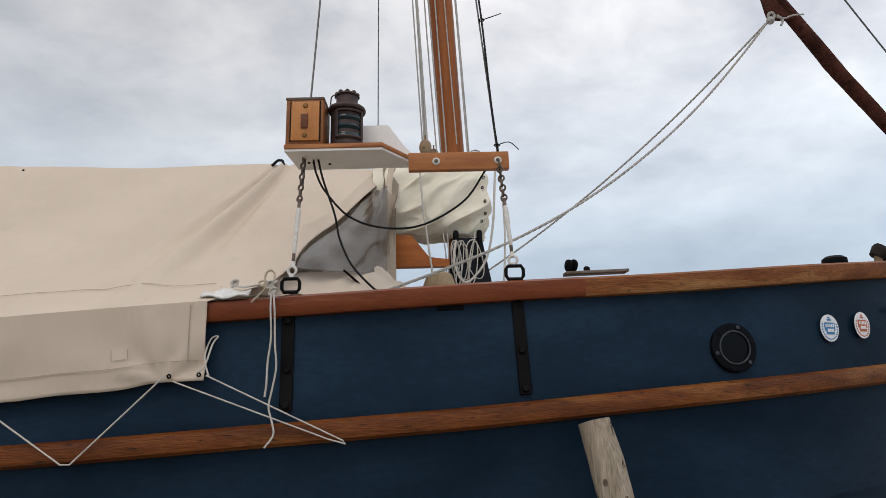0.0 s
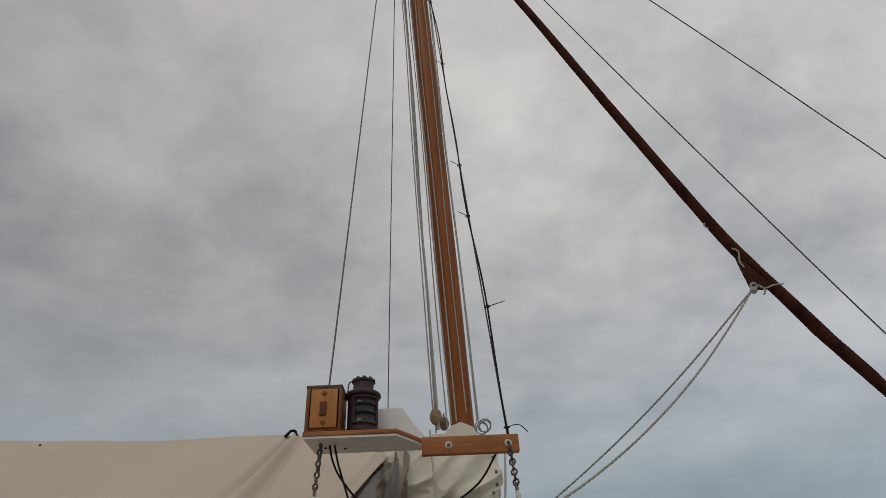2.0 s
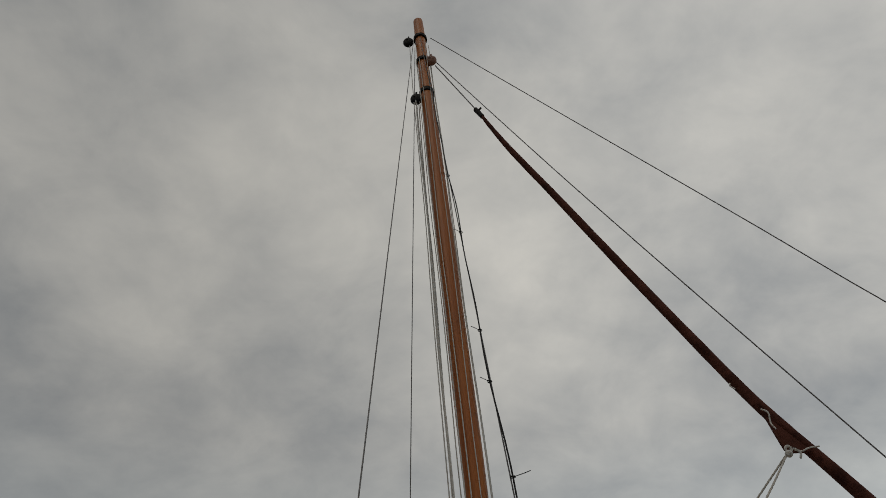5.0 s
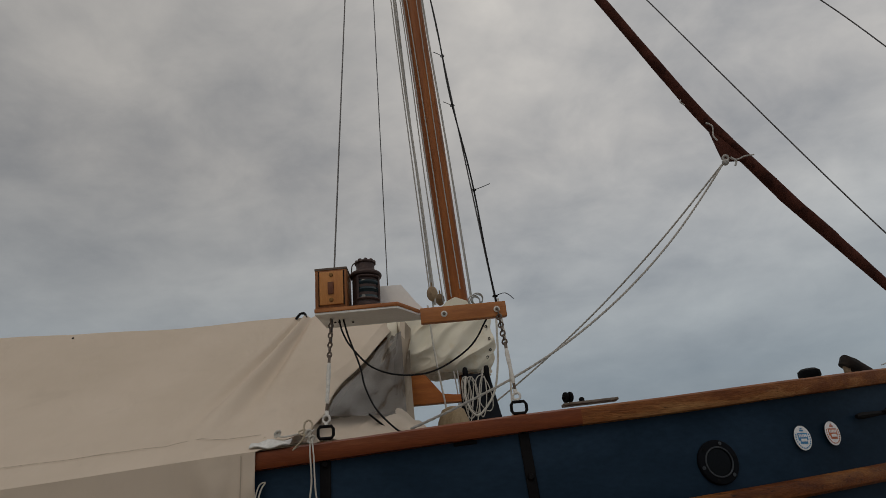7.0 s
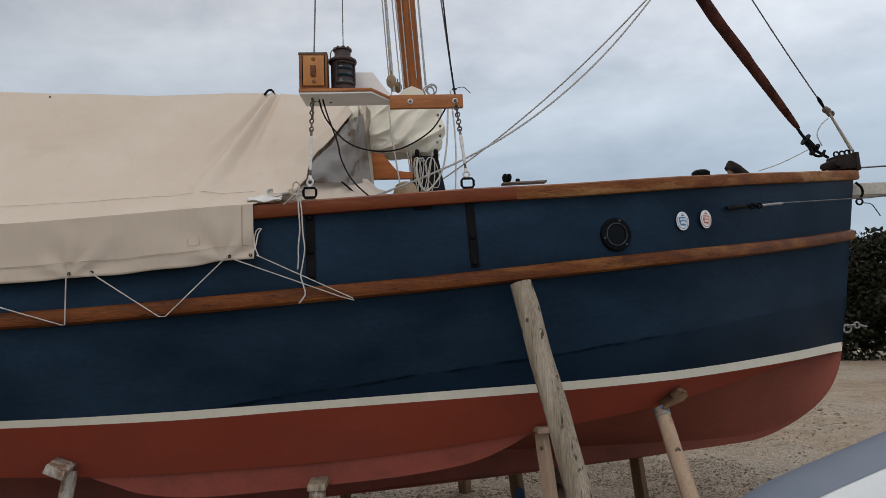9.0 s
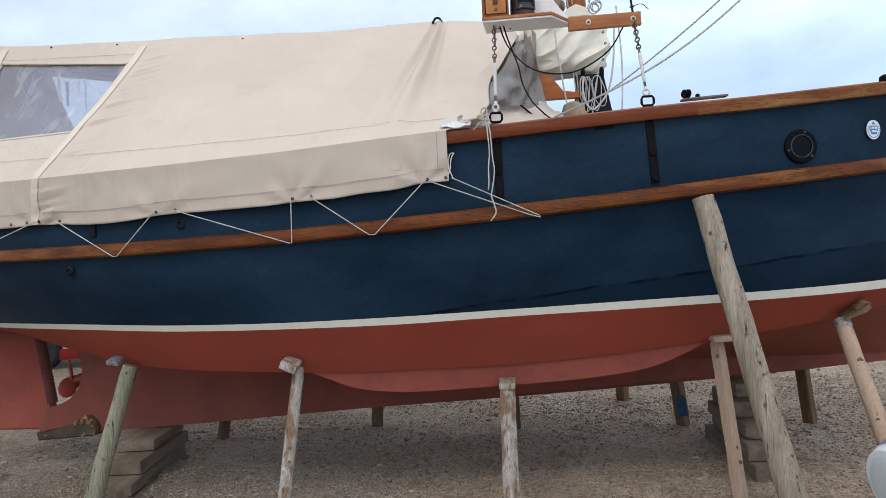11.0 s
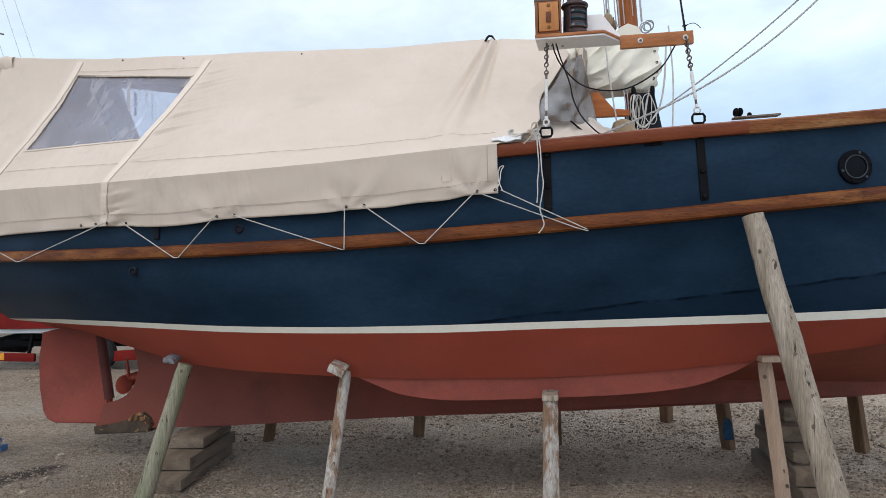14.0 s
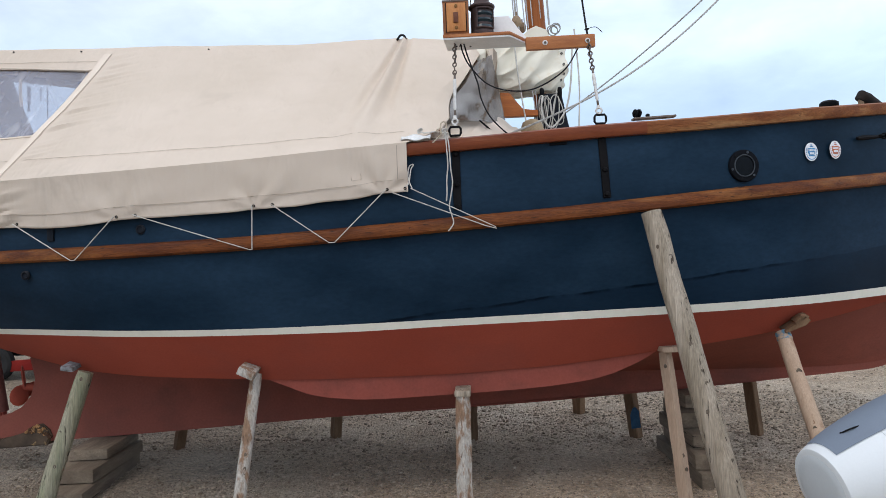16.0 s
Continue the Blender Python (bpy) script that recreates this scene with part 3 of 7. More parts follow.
L_RAIL = line(-5.3, 4.205, lambda x: RAIL_Z(x) - 0.05, 0.0, 0)
L_STR = line(-5.28, 4.125, lambda x: STR_Z(x) - 0.04, 0.0, 0.0)
L_MID = line(-5.0, 4.035, lambda x: (STR_Z(x) + TOP_Z(x)) / 2, 0.03, 0.08)
L_TOP = line(-4.77, 3.97, TOP_Z, 0.10, 0.28)
L_BOT = line(-4.74, 3.96, BOT_Z, 0.115, 0.30)
L_CHI = line(-4.58, 3.935, CHINE_Z, 0.40, 0.2)
L_GAR = [Vector((p.x, YC - 0.03, GARB_Z(p.x))) for p in line(-4.56, 3.90, GARB_Z, 0.0, 0)]


def other(row):
    return [Vector((p.x, 2 * YC - p.y, p.z)) for p in row]


def both(rows):
    b = bmesh.new()
    sheet(b, rows)
    sheet(b, [other(r) for r in rows])
    return b


def between(a, b, n):
    return [[p.lerp(q, k / n) for p, q in zip(a, b)] for k in range(n + 1)]


boat = thing("sailing_boat", (0, YC, 0.28), "dark blue wooden sailing boat with red bottom propped up ashore", "boat")
rows = between(L_RAIL, L_STR, 4) + between(L_STR, L_MID, 4)[1:] + between(L_MID, L_TOP, 4)[1:]
bm = both(rows)
for end in (0, -1):
    col = [r[end] for r in rows]
    sheet(bm, [col, [Vector((p.x, YC, p.z)) for p in col], other(col)])
topsides = part("hull_side", bm, blue, boat, "dark blue painted topsides, faded and scuffed")
bm = both(between(L_TOP, L_BOT, 1))
part("boot_stripe", bm, stripe_white, boat, "white waterline stripe")
# the lower planks start a little inside the chine, so that its edge stands proud
L_CHI_IN = [p + Vector((0, 0.030 if p.y < YC - 0.09 else 0, 0.016 * min(1, max(0, (3.2 - p.x) / 1.5)))) for p in L_CHI]
rows = between(L_BOT, L_CHI, 5)
bm = both(rows)
sheet(bm, [[r[0] for r in rows], [Vector((r[0].x, YC, r[0].z)) for r in rows], [other(r)[0] for r in rows]])
part("bottom", bm, red, boat, "matt red antifouled bottom with a hard chine", 9)
rows = between(L_CHI_IN, L_GAR, 6)
bm = both(rows)
sheet(bm, [[r[0] for r in rows], [Vector((r[0].x, YC, r[0].z)) for r in rows], [other(r)[0] for r in rows]])
part("lower_bottom", bm, red_brown, boat, "darker brownish antifouling under the chine", 9)
bm = bmesh.new()
keel_line = [(-4.02, 0.27), (-3.47, 0.265), (-2.62, 0.31), (-1.9, 0.355), (-1.18, 0.40), (-0.3, 0.44), (0.57, 0.485), (1.58, 0.55), (2.2, 0.592)] + [(p.x, p.z) for p in bend([(2.56, 0, 0.622), (2.9, 0, 0.646), (3.2, 0, 0.675), (3.44, 0, 0.752), (3.67, 0, 0.875), (3.835, 0, 1.02), (3.93, 0, 1.185), (3.972, 0, 1.33), (3.985, 0, 1.385)], 40)] + [(3.93, 1.385), (3.55, 1.22), (3.0, 1.06), (2.5, 0.98),
             (1.0, 0.85), (-1.0, 0.85), (-2.5, 0.98), (-3.55, 1.12), (-3.64, 0.95), (-3.60, 0.78), (-3.64, 0.64), (-3.72, 0.55), (-3.82, 0.50), (-3.94, 0.47)]
slab(bm, keel_line, YC - 0.085, YC + 0.085)
bm.normal_update()
bmesh.ops.triangulate(bm, faces=[f for f in bm.faces if len(f.verts) > 4], ngon_method="EAR_CLIP", quad_method="FIXED")
# the keel fines away into the stem
for v_ in bm.verts:
    fine = min(1, max(0, (v_.co.x - 1.9) / 1.5))
    v_.co.y = YC + (v_.co.y - YC) * (1 - 0.76 * fine)
part("keel", bm, red_brown, boat, "keel in darker brownish red antifouling")
bm = bmesh.new()
stem = [(4.205, 2.76), (4.132, 2.30), (4.048, 1.80), (3.968, 1.35), (3.87, 1.35), (3.95, 1.80), (4.03, 2.30), (4.09, 2.76)]
slab(bm, stem, YC - 0.04, YC + 0.04, 0.012)
part("stem", bm, blue, boat)
# the bilge keels: shallow plates under the chine
for sgn in (1, -1):
    bm = bmesh.new()
    edge = [(-1.28, 0.905), (-1.12, 0.84), (-1.0, 0.795), (-0.81, 0.763), (-0.55, 0.75), (0.14, 0.768), (0.50, 0.785), (0.79, 0.815), (0.95, 0.85), (1.07, 0.895), (1.17, 0.94), (1.27, 1.0)]
    edge = [(p.x, p.z) for p in bend([(x, 0, z) for x, z in edge], 44)]
    top = [(x, CHINE_Z(x) + 0.03) for x in np.linspace(1.27, -1.28, 24)]
    y0 = [RAIL_Y(x) + 0.412 for x, z in edge + top]
    pts = edge + top
    a = [bm.verts.new((x, y + 0.035 * (1 - (z - 0.75) / 0.2), z)) for (x, z), y in zip(pts, y0)]
    b = [bm.verts.new((x, y + 0.16, z)) for (x, z), y in zip(pts, y0)]
    bm.faces.new(a); bm.faces.new(b[::-1])
    for i in range(len(a)):
        bm.faces.new((a[i], b[i], b[(i + 1) % len(a)], a[(i + 1) % len(a)]))
    bmesh.ops.triangulate(bm, faces=[f for f in bm.faces if len(f.verts) > 4])
    if sgn < 0:
        bm.transform(Matrix.Translation((0, 2 * YC, 0)) @ Matrix.Diagonal((1, -1, 1, 1)))
    part("bilge_keel", bm, red_faded, boat)
# deck, a little below the rail
bm = bmesh.new()
sheet(bm, [[Vector((p.x, p.y + 0.02, p.z - 0.09)) for p in L_RAIL], [Vector((p.x, YC, p.z - 0.06)) for p in L_RAIL], [Vector((p.x, 2 * YC - p.y - 0.02, p.z - 0.09)) for p in L_RAIL]])
part("deck", bm, surface("deck_grey", (0.42, 0.42, 0.40), (0.5, 0.5, 0.47), 4, 0.7), boat)


def moulding(path, prof, lift):
    """A wooden moulding along a line; prof are (outward, up) pairs."""
    b = bmesh.new()
    rws = []
    for i, p in enumerate(path):
        d = path[min(i + 1, len(path) - 1)] - path[max(i - 1, 0)]
        d.z = 0
        d.normalize()
        out = Vector((d.y, -d.x, 0))
        rws.append([b.verts.new(p + out * o + Vector((0, 0, h + lift))) for o, h in prof])
    n = len(prof)
    for r, s in zip(rws, rws[1:]):
        for k in range(n):
            b.faces.new((r[k], r[(k + 1) % n], s[(k + 1) % n], s[k]))
    b.faces.new(rws[0][::-1]); b.faces.new(rws[-1])
    return b


FLIP = Matrix.Translation((0, 2 * YC, 0)) @ Matrix.Diagonal((1, -1, 1, 1))
STRAKE = [(-0.005, -0.04), (0.02, -0.042), (0.038, -0.03), (0.042, 0), (0.036, 0.03), (0.018, 0.041), (-0.005, 0.04)]
CAP = [(-0.09, -0.02), (-0.09, 0.04), (-0.075, 0.05), (0.025, 0.05), (0.042, 0.04), (0.045, -0.012), (0.036, -0.028), (0.0, -0.03)]
for sgn in (1, -1):
    bm = moulding(L_STR, STRAKE, 0)
    if sgn < 0:
        bm.transform(FLIP)
    part("rubbing_strake", bm, varnish, boat, "worn varnished rubbing strake")
    for plank, m_, lab in (([q for q in L_RAIL if q.x < 1.21], varnish_red, "red-brown varnished cap rail"), ([q for q in L_RAIL if q.x > 1.13], varnish_pale, "cap rail with bleached, flaking varnish")):
        bm = moulding(plank, CAP if m_ is varnish_red else [(o * 0.985, h * 0.98) for o, h in CAP], 0)
        if sgn < 0:
            bm.transform(FLIP)
        part("cap_rail", bm, m_, boat, lab)
# rudder and screw
bm = bmesh.new()
slab(bm, [(-4.59, 1.10), (-4.3, 1.16), (-4.02, 1.16), (-4.035, 1.0), (-3.98, 0.74), (-3.925, 0.48), (-3.95, 0.285), (-4.47, 0.285), (-4.55, 0.32), (-4.59, 0.39), (-4.61, 0.60), (-4.615, 0.86)], YC - 0.04, YC + 0.04, 0.015)
part("rudder", bm, red_faded, boat)
bm = bmesh.new()
tube(bm, [(-4.035, YC, 1.12), (-3.945, YC, 0.5)], 0.045, 12)
part("rudder_stock", bm, surface("dark_antifoul", (0.10, 0.035, 0.03), (0.14, 0.05, 0.04), 4, 0.8), boat)
bm = bmesh.new()
lathe(bm, [(0.03, 0), (0.035, 0.05), (0.03, 0.12), (0.01, 0.15)], pose(-3.64, YC, 0.70, 0, -90, 0), 12)
for k in range(3):
    a = radians(k * 120 + 100)
    c = Vector((-3.75, YC + 0.09 * math.cos(a), 0.70 + 0.09 * math.sin(a)))
    bmesh.ops.create_uvsphere(bm, u_segments=10, v_segments=6, radius=1.0,
                              matrix=Matrix.Translation(c) @ Matrix.Rotation(a, 4, "X") @ Matrix.Rotation(0.6, 4, "Y") @ Matrix.Diagonal((0.015, 0.10, 0.075, 1)))
part("propeller", bm, red, boat, "three-bladed screw painted red")
bm = bmesh.new()
slab(bm, [(-4.03, 0.272), (-4.02, 0.205), (-3.5, 0.235), (-3.46, 0.31), (-3.48, 0.36), (-3.54, 0.41), (-3.60, 0.40), (-3.70, 0.34), (-3.8, 0.30)], YC - 0.11, YC + 0.1, 0.012)
part("keel_heel", bm, surface("rotten_wood", (0.055, 0.04, 0.03), (0.11, 0.078, 0.053), 5, 0.9, bump=0.6, fine=22, speck=(0.42, 0.28, 0.13), speck_at=0.6, dist=0.02), boat, "bare rotten wood at the heel of the keel")
bare = surface("bare_splinters", (0.40, 0.20, 0.075), (0.56, 0.34, 0.16), 16, 0.85, bump=0.5, fine=60, third=(0.09, 0.045, 0.025), third_scale=14, third_at=(0.48, 0.58))
rs = random.Random(23)
for k in range(16):
    f_ = k / 15
    x = -3.67 + 0.19 * f_ + rs.uniform(-0.01, 0.01)
    z = 0.325 + 0.055 * math.sin(math.pi * min(1, f_ * 1.1)) + rs.uniform(-0.022, 0.022)
    bm = bmesh.new()
    box(bm, (rs.uniform(0.014, 0.034), 0.02, rs.uniform(0.012, 0.036)), pose(x, YC - 0.112, z, rs.uniform(-20, 20), rs.uniform(-60, 60), rs.uniform(-15, 15)), 0.004)
    for v_ in bm.verts:
        v_.co += Vector((rs.uniform(-1, 1), rs.uniform(-0.4, 0.4), rs.uniform(-1, 1))) * 0.006
    part("splinter", bm, bare, boat)

# chain plates: black straps with bolts
for x0, x1, z0, z1, lean in ((0.005, 0.005, 1.925, 2.285, 0), (0.875, 0.895, 1.97, 2.37, 0)):
    bm = bmesh.new()
    za = (z0 + z1) / 2
    y = RAIL_Y((x0 + x1) / 2) - 0.006
    tilt = math.degrees(math.atan2(x0 - x1, z1 - z0))
    box(bm, (0.047, 0.012, z1 - z0), pose((x0 + x1) / 2, y, za, 0, tilt, 0), 0.003, 1)
    plate = part("chainplate", bm, black_iron, boat, "black painted iron strap")
    for f in (0.06, 0.42, 0.92):
        bm = bmesh.new()
        lathe(bm, [(0.016, 0), (0.016, 0.006), (0.011, 0.013), (0.002, 0.014)], pose(x1 + (x0 - x1) * f, y - 0.006, z0 + (z1 - z0) * f, 90, 0, 0), 12)
        part("bolt", bm, black_iron, plate)
# portlight
px, pz = 1.742, 2.14
py = RAIL_Y(px) - 0.003
yaw = math.degrees(math.atan((RAIL_Y(px + 0.1) - RAIL_Y(px - 0.1)) / 0.2))
bm = bmesh.new()
lathe(bm, [(0.060, -0.01), (0.060, 0.012), (0.070, 0.013), (0.094, 0.011), (0.098, 0.006), (0.098, -0.01)], pose(px, py, pz, 90, 0, yaw), 36)
port = part("portlight", bm, surface("rim_black", (0.002, 0.0025, 0.004), (0.005, 0.006, 0.009), 12, 0.55, bump=0.1, fine=60, dist=0.002, spec=0.08), boat, "round black-rimmed portlight")
bm = bmesh.new()
lathe(bm, [(0.062, -0.004), (0.062, 0.002), (0.001, 0.003)], pose(px, py - 0.006, pz, 90, 0, yaw), 28)
part("pane", bm, surface("dark_glass", (0.0015, 0.002, 0.003), (0.003, 0.004, 0.006), 4, 0.12, bump=0, spec=0.12), port)
bm = bmesh.new()
ring(bm, pose(px, py, pz, 90, 0, yaw) @ Vector((0, 0, 0.013)), pose(0, 0, 0, 90, 0, yaw).to_3x3() @ Vector((0, 0, 1)), 0.065, 0.0035, 36, 6)
part("bezel", bm, surface("worn_bezel", (0.03, 0.036, 0.045), (0.085, 0.095, 0.105), 25, 0.4, 0.4, bump=0.1), port, "thin worn metal bezel")
for k in range(6):
    bm = bmesh.new()
    a = radians(60 * k + 15)
    lathe(bm, [(0.008, 0), (0.008, 0.004), (0.001, 0.005)], pose(px, py, pz, 90, 0, yaw) @ at(0.083 * math.cos(a), 0.083 * math.sin(a), 0.011), 8)
    part("screw", bm, bpy.data.materials["worn_bezel"] if k % 2 else black_iron, port)
# two licence stickers
for sx, sz, tint, lab in ((2.205, 2.225, (0.045, 0.20, 0.40), "white oval sticker with a blue badge"), (2.39, 2.243, (0.42, 0.12, 0.05), "white oval sticker with an orange badge")):
    sy = RAIL_Y(sx) - 0.004
    yaw = math.degrees(math.atan((RAIL_Y(sx + 0.1) - RAIL_Y(sx - 0.1)) / 0.2))
    pm = pose(sx, sy, sz, 90, 0, yaw)
    bm = bmesh.new()
    lathe(bm, [(1.0, 0), (1.0, 0.002), (0.001, 0.0021)], pm @ Matrix.Diagonal((0.05, 0.057, 1, 1)), 28)
    stick = part("sticker", bm, surface("sticker_white", (0.78, 0.79, 0.8), (0.72, 0.73, 0.75), 20, 0.4, bump=0), boat, lab)
    ink = surface("sticker_ink", tint, tuple(c * 1.25 for c in tint), 30, 0.4, bump=0)
    for w, h_, cx, cy, nm in ((0.058, 0.034, 0, 0.006, "badge"), (0.044, 0.026, 0, -0.014, "badge"), (0.022, 0.007, 0, 0.034, "bar"), (0.012, 0.005, 0, 0.043, "bar")):
        bm = bmesh.new()
        box(bm, (w, h_, 0.002), pm @ at(cx, cy, 0.003 + (0.0006 if cy < 0 else 0)), 0.0008, 1)
        part(nm, bm, ink, stick)
    part("bar", box(bmesh.new(), (0.034, 0.013, 0.002), pm @ at(0.001, -0.010, 0.0048)), bpy.data.materials["sticker_white"], stick)
    for k in range(5):
        part("bar", box(bmesh.new(), (0.006, 0.014, 0.002), pm @ at(-0.021 + 0.010 * k, 0.010, 0.0042)), bpy.data.materials["sticker_white"], stick)
    for k in range(17):
        a = radians(-200 + 220 * k / 16)
        part("bar", box(bmesh.new(), (0.006, 0.0045, 0.002), pm @ at(0.041 * math.cos(a), 0.047 * math.sin(a), 0.003) @ Matrix.Rotation(a + math.pi / 2, 4, "Z")), ink, stick)
# scupper and small fittings along the topsides
bm = bmesh.new()
box(bm, (0.105, 0.014, 0.016), pose(0.615, RAIL_Y(0.615) - 0.002, 2.302, 0, -3, 5), 0.005)
part("scupper", bm, black_iron, boat, "small dark scupper slot under the rail")
bm = bmesh.new()
box(bm, (0.05, 0.006, 0.006), pose(0.60, RAIL_Y(0.60) - 0.008, 2.314, 0, -3, 5), 0.002)
part("scupper_lip", bm, stripe_white, boat)
for x, z in ((-2.77, 1.635), (-1.91, 1.885)):
    bm = bmesh.new()
    y = RAIL_Y(x)
    lathe(bm, [(0.03, 0), (0.03, 0.008), (0.02, 0.014), (0.014, 0.006), (0.001, 0.005)], pose(x, y + 0.012 if z < 1.7 else y, z, 90, 0, 0), 16)
    part("skin_fitting", bm, navy, boat)
bm = bmesh.new()
box(bm, (0.05, 0.02, 0.09), pose(-2.55, RAIL_Y(-2.55) - 0.003, 1.885, 0, 0, -10), 0.008)
part("skin_fitting", bm, navy, boat)

# ---- the cover: a tent over the boom ----
RIDGE_Z = pch([-5.0, -3.96, -2.9, -2.25, -1.7, -1.0, -0.46, 0.26], [3.655, 3.567, 3.53, 3.510, 3.485, 3.468, 3.478, 3.42])
FOLD_Z = pch([-5.35, -4.4, -3, -2.26, -1.4, -0.29], [2.27, 2.275, 2.24, 2.235, 2.255, 2.325])
SKIRT_Z = pch([-5.35, -4.58, -3, -2.45, -1.9, -1.2, -0.98, -0.79, -0.6, -0.42, -0.28], [1.90, 1.925, 1.945, 1.925, 1.95, 1.968, 1.978, 2.0, 2.012, 2.035, 2.04])


def cover_at(s, v):
    """s: 0 at the stern to 1 in front; v: 0 at the ridge, 1 at the fold, 2 at the hem."""
    xr, xf = -4.93 + (0.26 + 4.93) * s, -5.52 + (-0.278 + 5.52) * s
    r = Vector((xr, YC - 0.02, RIDGE_Z(xr)))
    aft = max(0, 1 - s / 0.07)
    f = Vector((xf, RAIL_Y(xf + 0.2 * aft) - 0.06 - 0.03 * aft, FOLD_Z(xf) + 0.02 * aft))
    if v <= 1:
        p = r.lerp(f, v)
        sag = math.sin(math.pi * v)
        p.z -= 0.030 * sag * (0.5 + 0.5 * math.sin(s * 9))
        p.x += 0.14 * sag * max(0, 1 - s / 0.08)
        p += Vector((0, -0.02, 0.01)) * noise.noise(Vector((s * 7, v * 2, 1))) * (1 - v ** 4)
        # folds that run down from the tie on the ridge near the front
        dk = s - 0.868 - 0.066 * v
        k = math.exp(-(dk / (0.012 + 0.024 * v)) ** 2) * math.sin(math.pi * min(1, 0.03 + v * 0.97)) ** 0.5 * (1 - 0.6 * v)
        p += Vector((0, -0.052, 0.022)) * k * math.cos(dk / (0.5 + v) * 210)
        k2 = max(0, (s - 0.82) / 0.18) * v * (1 - v) * 4
        p += Vector((0, -0.030, 0.014)) * k2 * math.sin(v * 9 - s * 75)
        # small gathers along the two seams
        for c, w_, a_ in ((0.405 + 0.088 * v, 0.030, 1.0), (0.150 + 0.078 * v, 0.022, 0.35)):
            d_ = (s - c) / w_
            if 0 < d_ < 3:
                k3 = d_ * math.exp(1 - d_ * 1.7) * a_
                p += Vector((0, -0.026, 0.017)) * k3 * noise.noise(Vector((s * 10, v * 38 + s * 40, 3))) * 1.5 * min(1, v * 3) * (1 - v ** 8)
        p += Vector((0, -0.007, 0.004)) * noise.noise(Vector((s * 30, v * 7, 4))) * (0.3 + 0.7 * v) * (1 - v ** 8)
        # the front edge bellies forward low down
        if s > 0.9:
            p.x += 0.15 * ((s - 0.9) / 0.1) ** 1.5 * min(1, max(0, (v - 0.52) / 0.30)) ** 1.3 * min(1, (1 - v) / 0.09)
        if s > 0.985:
            p.y += 0.10 * (1 - v) * (s - 0.985) / 0.015
        return p
    xh = xf + 0.34 * max(0, 1 - s / 0.14)
    q = Vector((xh, RAIL_Y(xh) - 0.075 + 0.013 * min(1, s / 0.14), SKIRT_Z(xf)))
    p = f.lerp(q, v - 1)
    w = v - 1
    pull = 0
    for g in (-3.0, -2.79, -2.04, -1.92, -1.18, -1.07, -0.43, -0.33):
        pull += math.exp(-((xf - g) / 0.10) ** 2)
    p.z -= 0.006 * w * (1 - min(1, pull))
    p.y += 0.018 * w + 0.012 * (noise.noise(Vector((s * 22, w * 2, 9)))) * w ** 0.5
    dg = (xf + 2.96) / 0.13
    if 0 < dg < 3:
        p.y -= 0.024 * dg * math.exp(1 - dg * 1.8) * noise.noise(Vector((xf * 3, w * 9 + xf * 5, 6))) * 1.6 * min(1, w * 5)
    for g in (-3.0, -2.04, -1.18, -0.43):
        dx, dz = xf - g, (w - 1.0) * 0.3
        rad = math.hypot(dx, dz)
        p.y -= 0.009 * math.exp(-(rad / 0.22) ** 2) * math.cos(math.atan2(dz, dx) * 7 + g) * min(1, rad / 0.10) ** 2 * min(1, w * 4)
    return p


cover = thing("boat_cover", (-2.5, YC, 1.95), "beige canvas boat cover laced down over the boom like a tent", "boat cover")
W = [Vector(p) for p in ((-4.14, 1.44, 3.40), (-2.96, 1.31, 3.27), (-2.97, 0.56, 2.61), (-4.18, 0.90, 2.63))]


def cover_mesh():
    b = bmesh.new()
    ss = [0.82 * i / 140 for i in range(140)] + [0.82 + 0.18 * i / 110 for i in range(111)]
    vs = [i / 190 for i in range(191)] + [1 + i / 22 for i in range(1, 23)]
    sheet(b, [[cover_at(s, v) for s in ss] for v in vs])
    return b


W_FAR = [W[0] + Vector((0.24, 0, -0.08)), W[1] + Vector((0, 0, -0.08)), W[2], W[3] + Vector((0.24, 0, 0))]


def cut_window(b, W):
    nrm = (W[1] - W[0]).cross(W[3] - W[0]).normalized()
    mid = (W[0] + W[1] + W[2] + W[3]) / 4
    cuts = []
    for i in range(4):
        a, c = W[i], W[(i + 1) % 4]
        n = (c - a).cross(nrm).normalized()
        if n.dot(mid - a) > 0:
            n = -n
        cuts.append((a, n))
        near = [f for f in b.faces if (f.calc_center_median() - mid).length < 1.6]
        geom = list({x for f in near for x in (f, *f.edges, *f.verts)})
        bmesh.ops.bisect_plane(b, geom=geom, plane_co=a, plane_no=n, dist=1e-5)
    gone = [f for f in b.faces if abs((f.calc_center_median() - mid).dot(nrm)) < 0.4 and all((f.calc_center_median() - a).dot(n) < 0 for a, n in cuts)]
    bmesh.ops.delete(b, geom=gone, context="FACES")
    return b


for sgn in (1, -1):
    bm = cut_window(cover_mesh(), W if sgn > 0 else W_FAR)
    if sgn < 0:
        bm.transform(FLIP)
    ob = part("side_panel", bm, canvas, cover, "", 33)
    so = ob.modifiers.new("cloth", "SOLIDIFY")
    so.thickness, so.offset = 0.004, 0


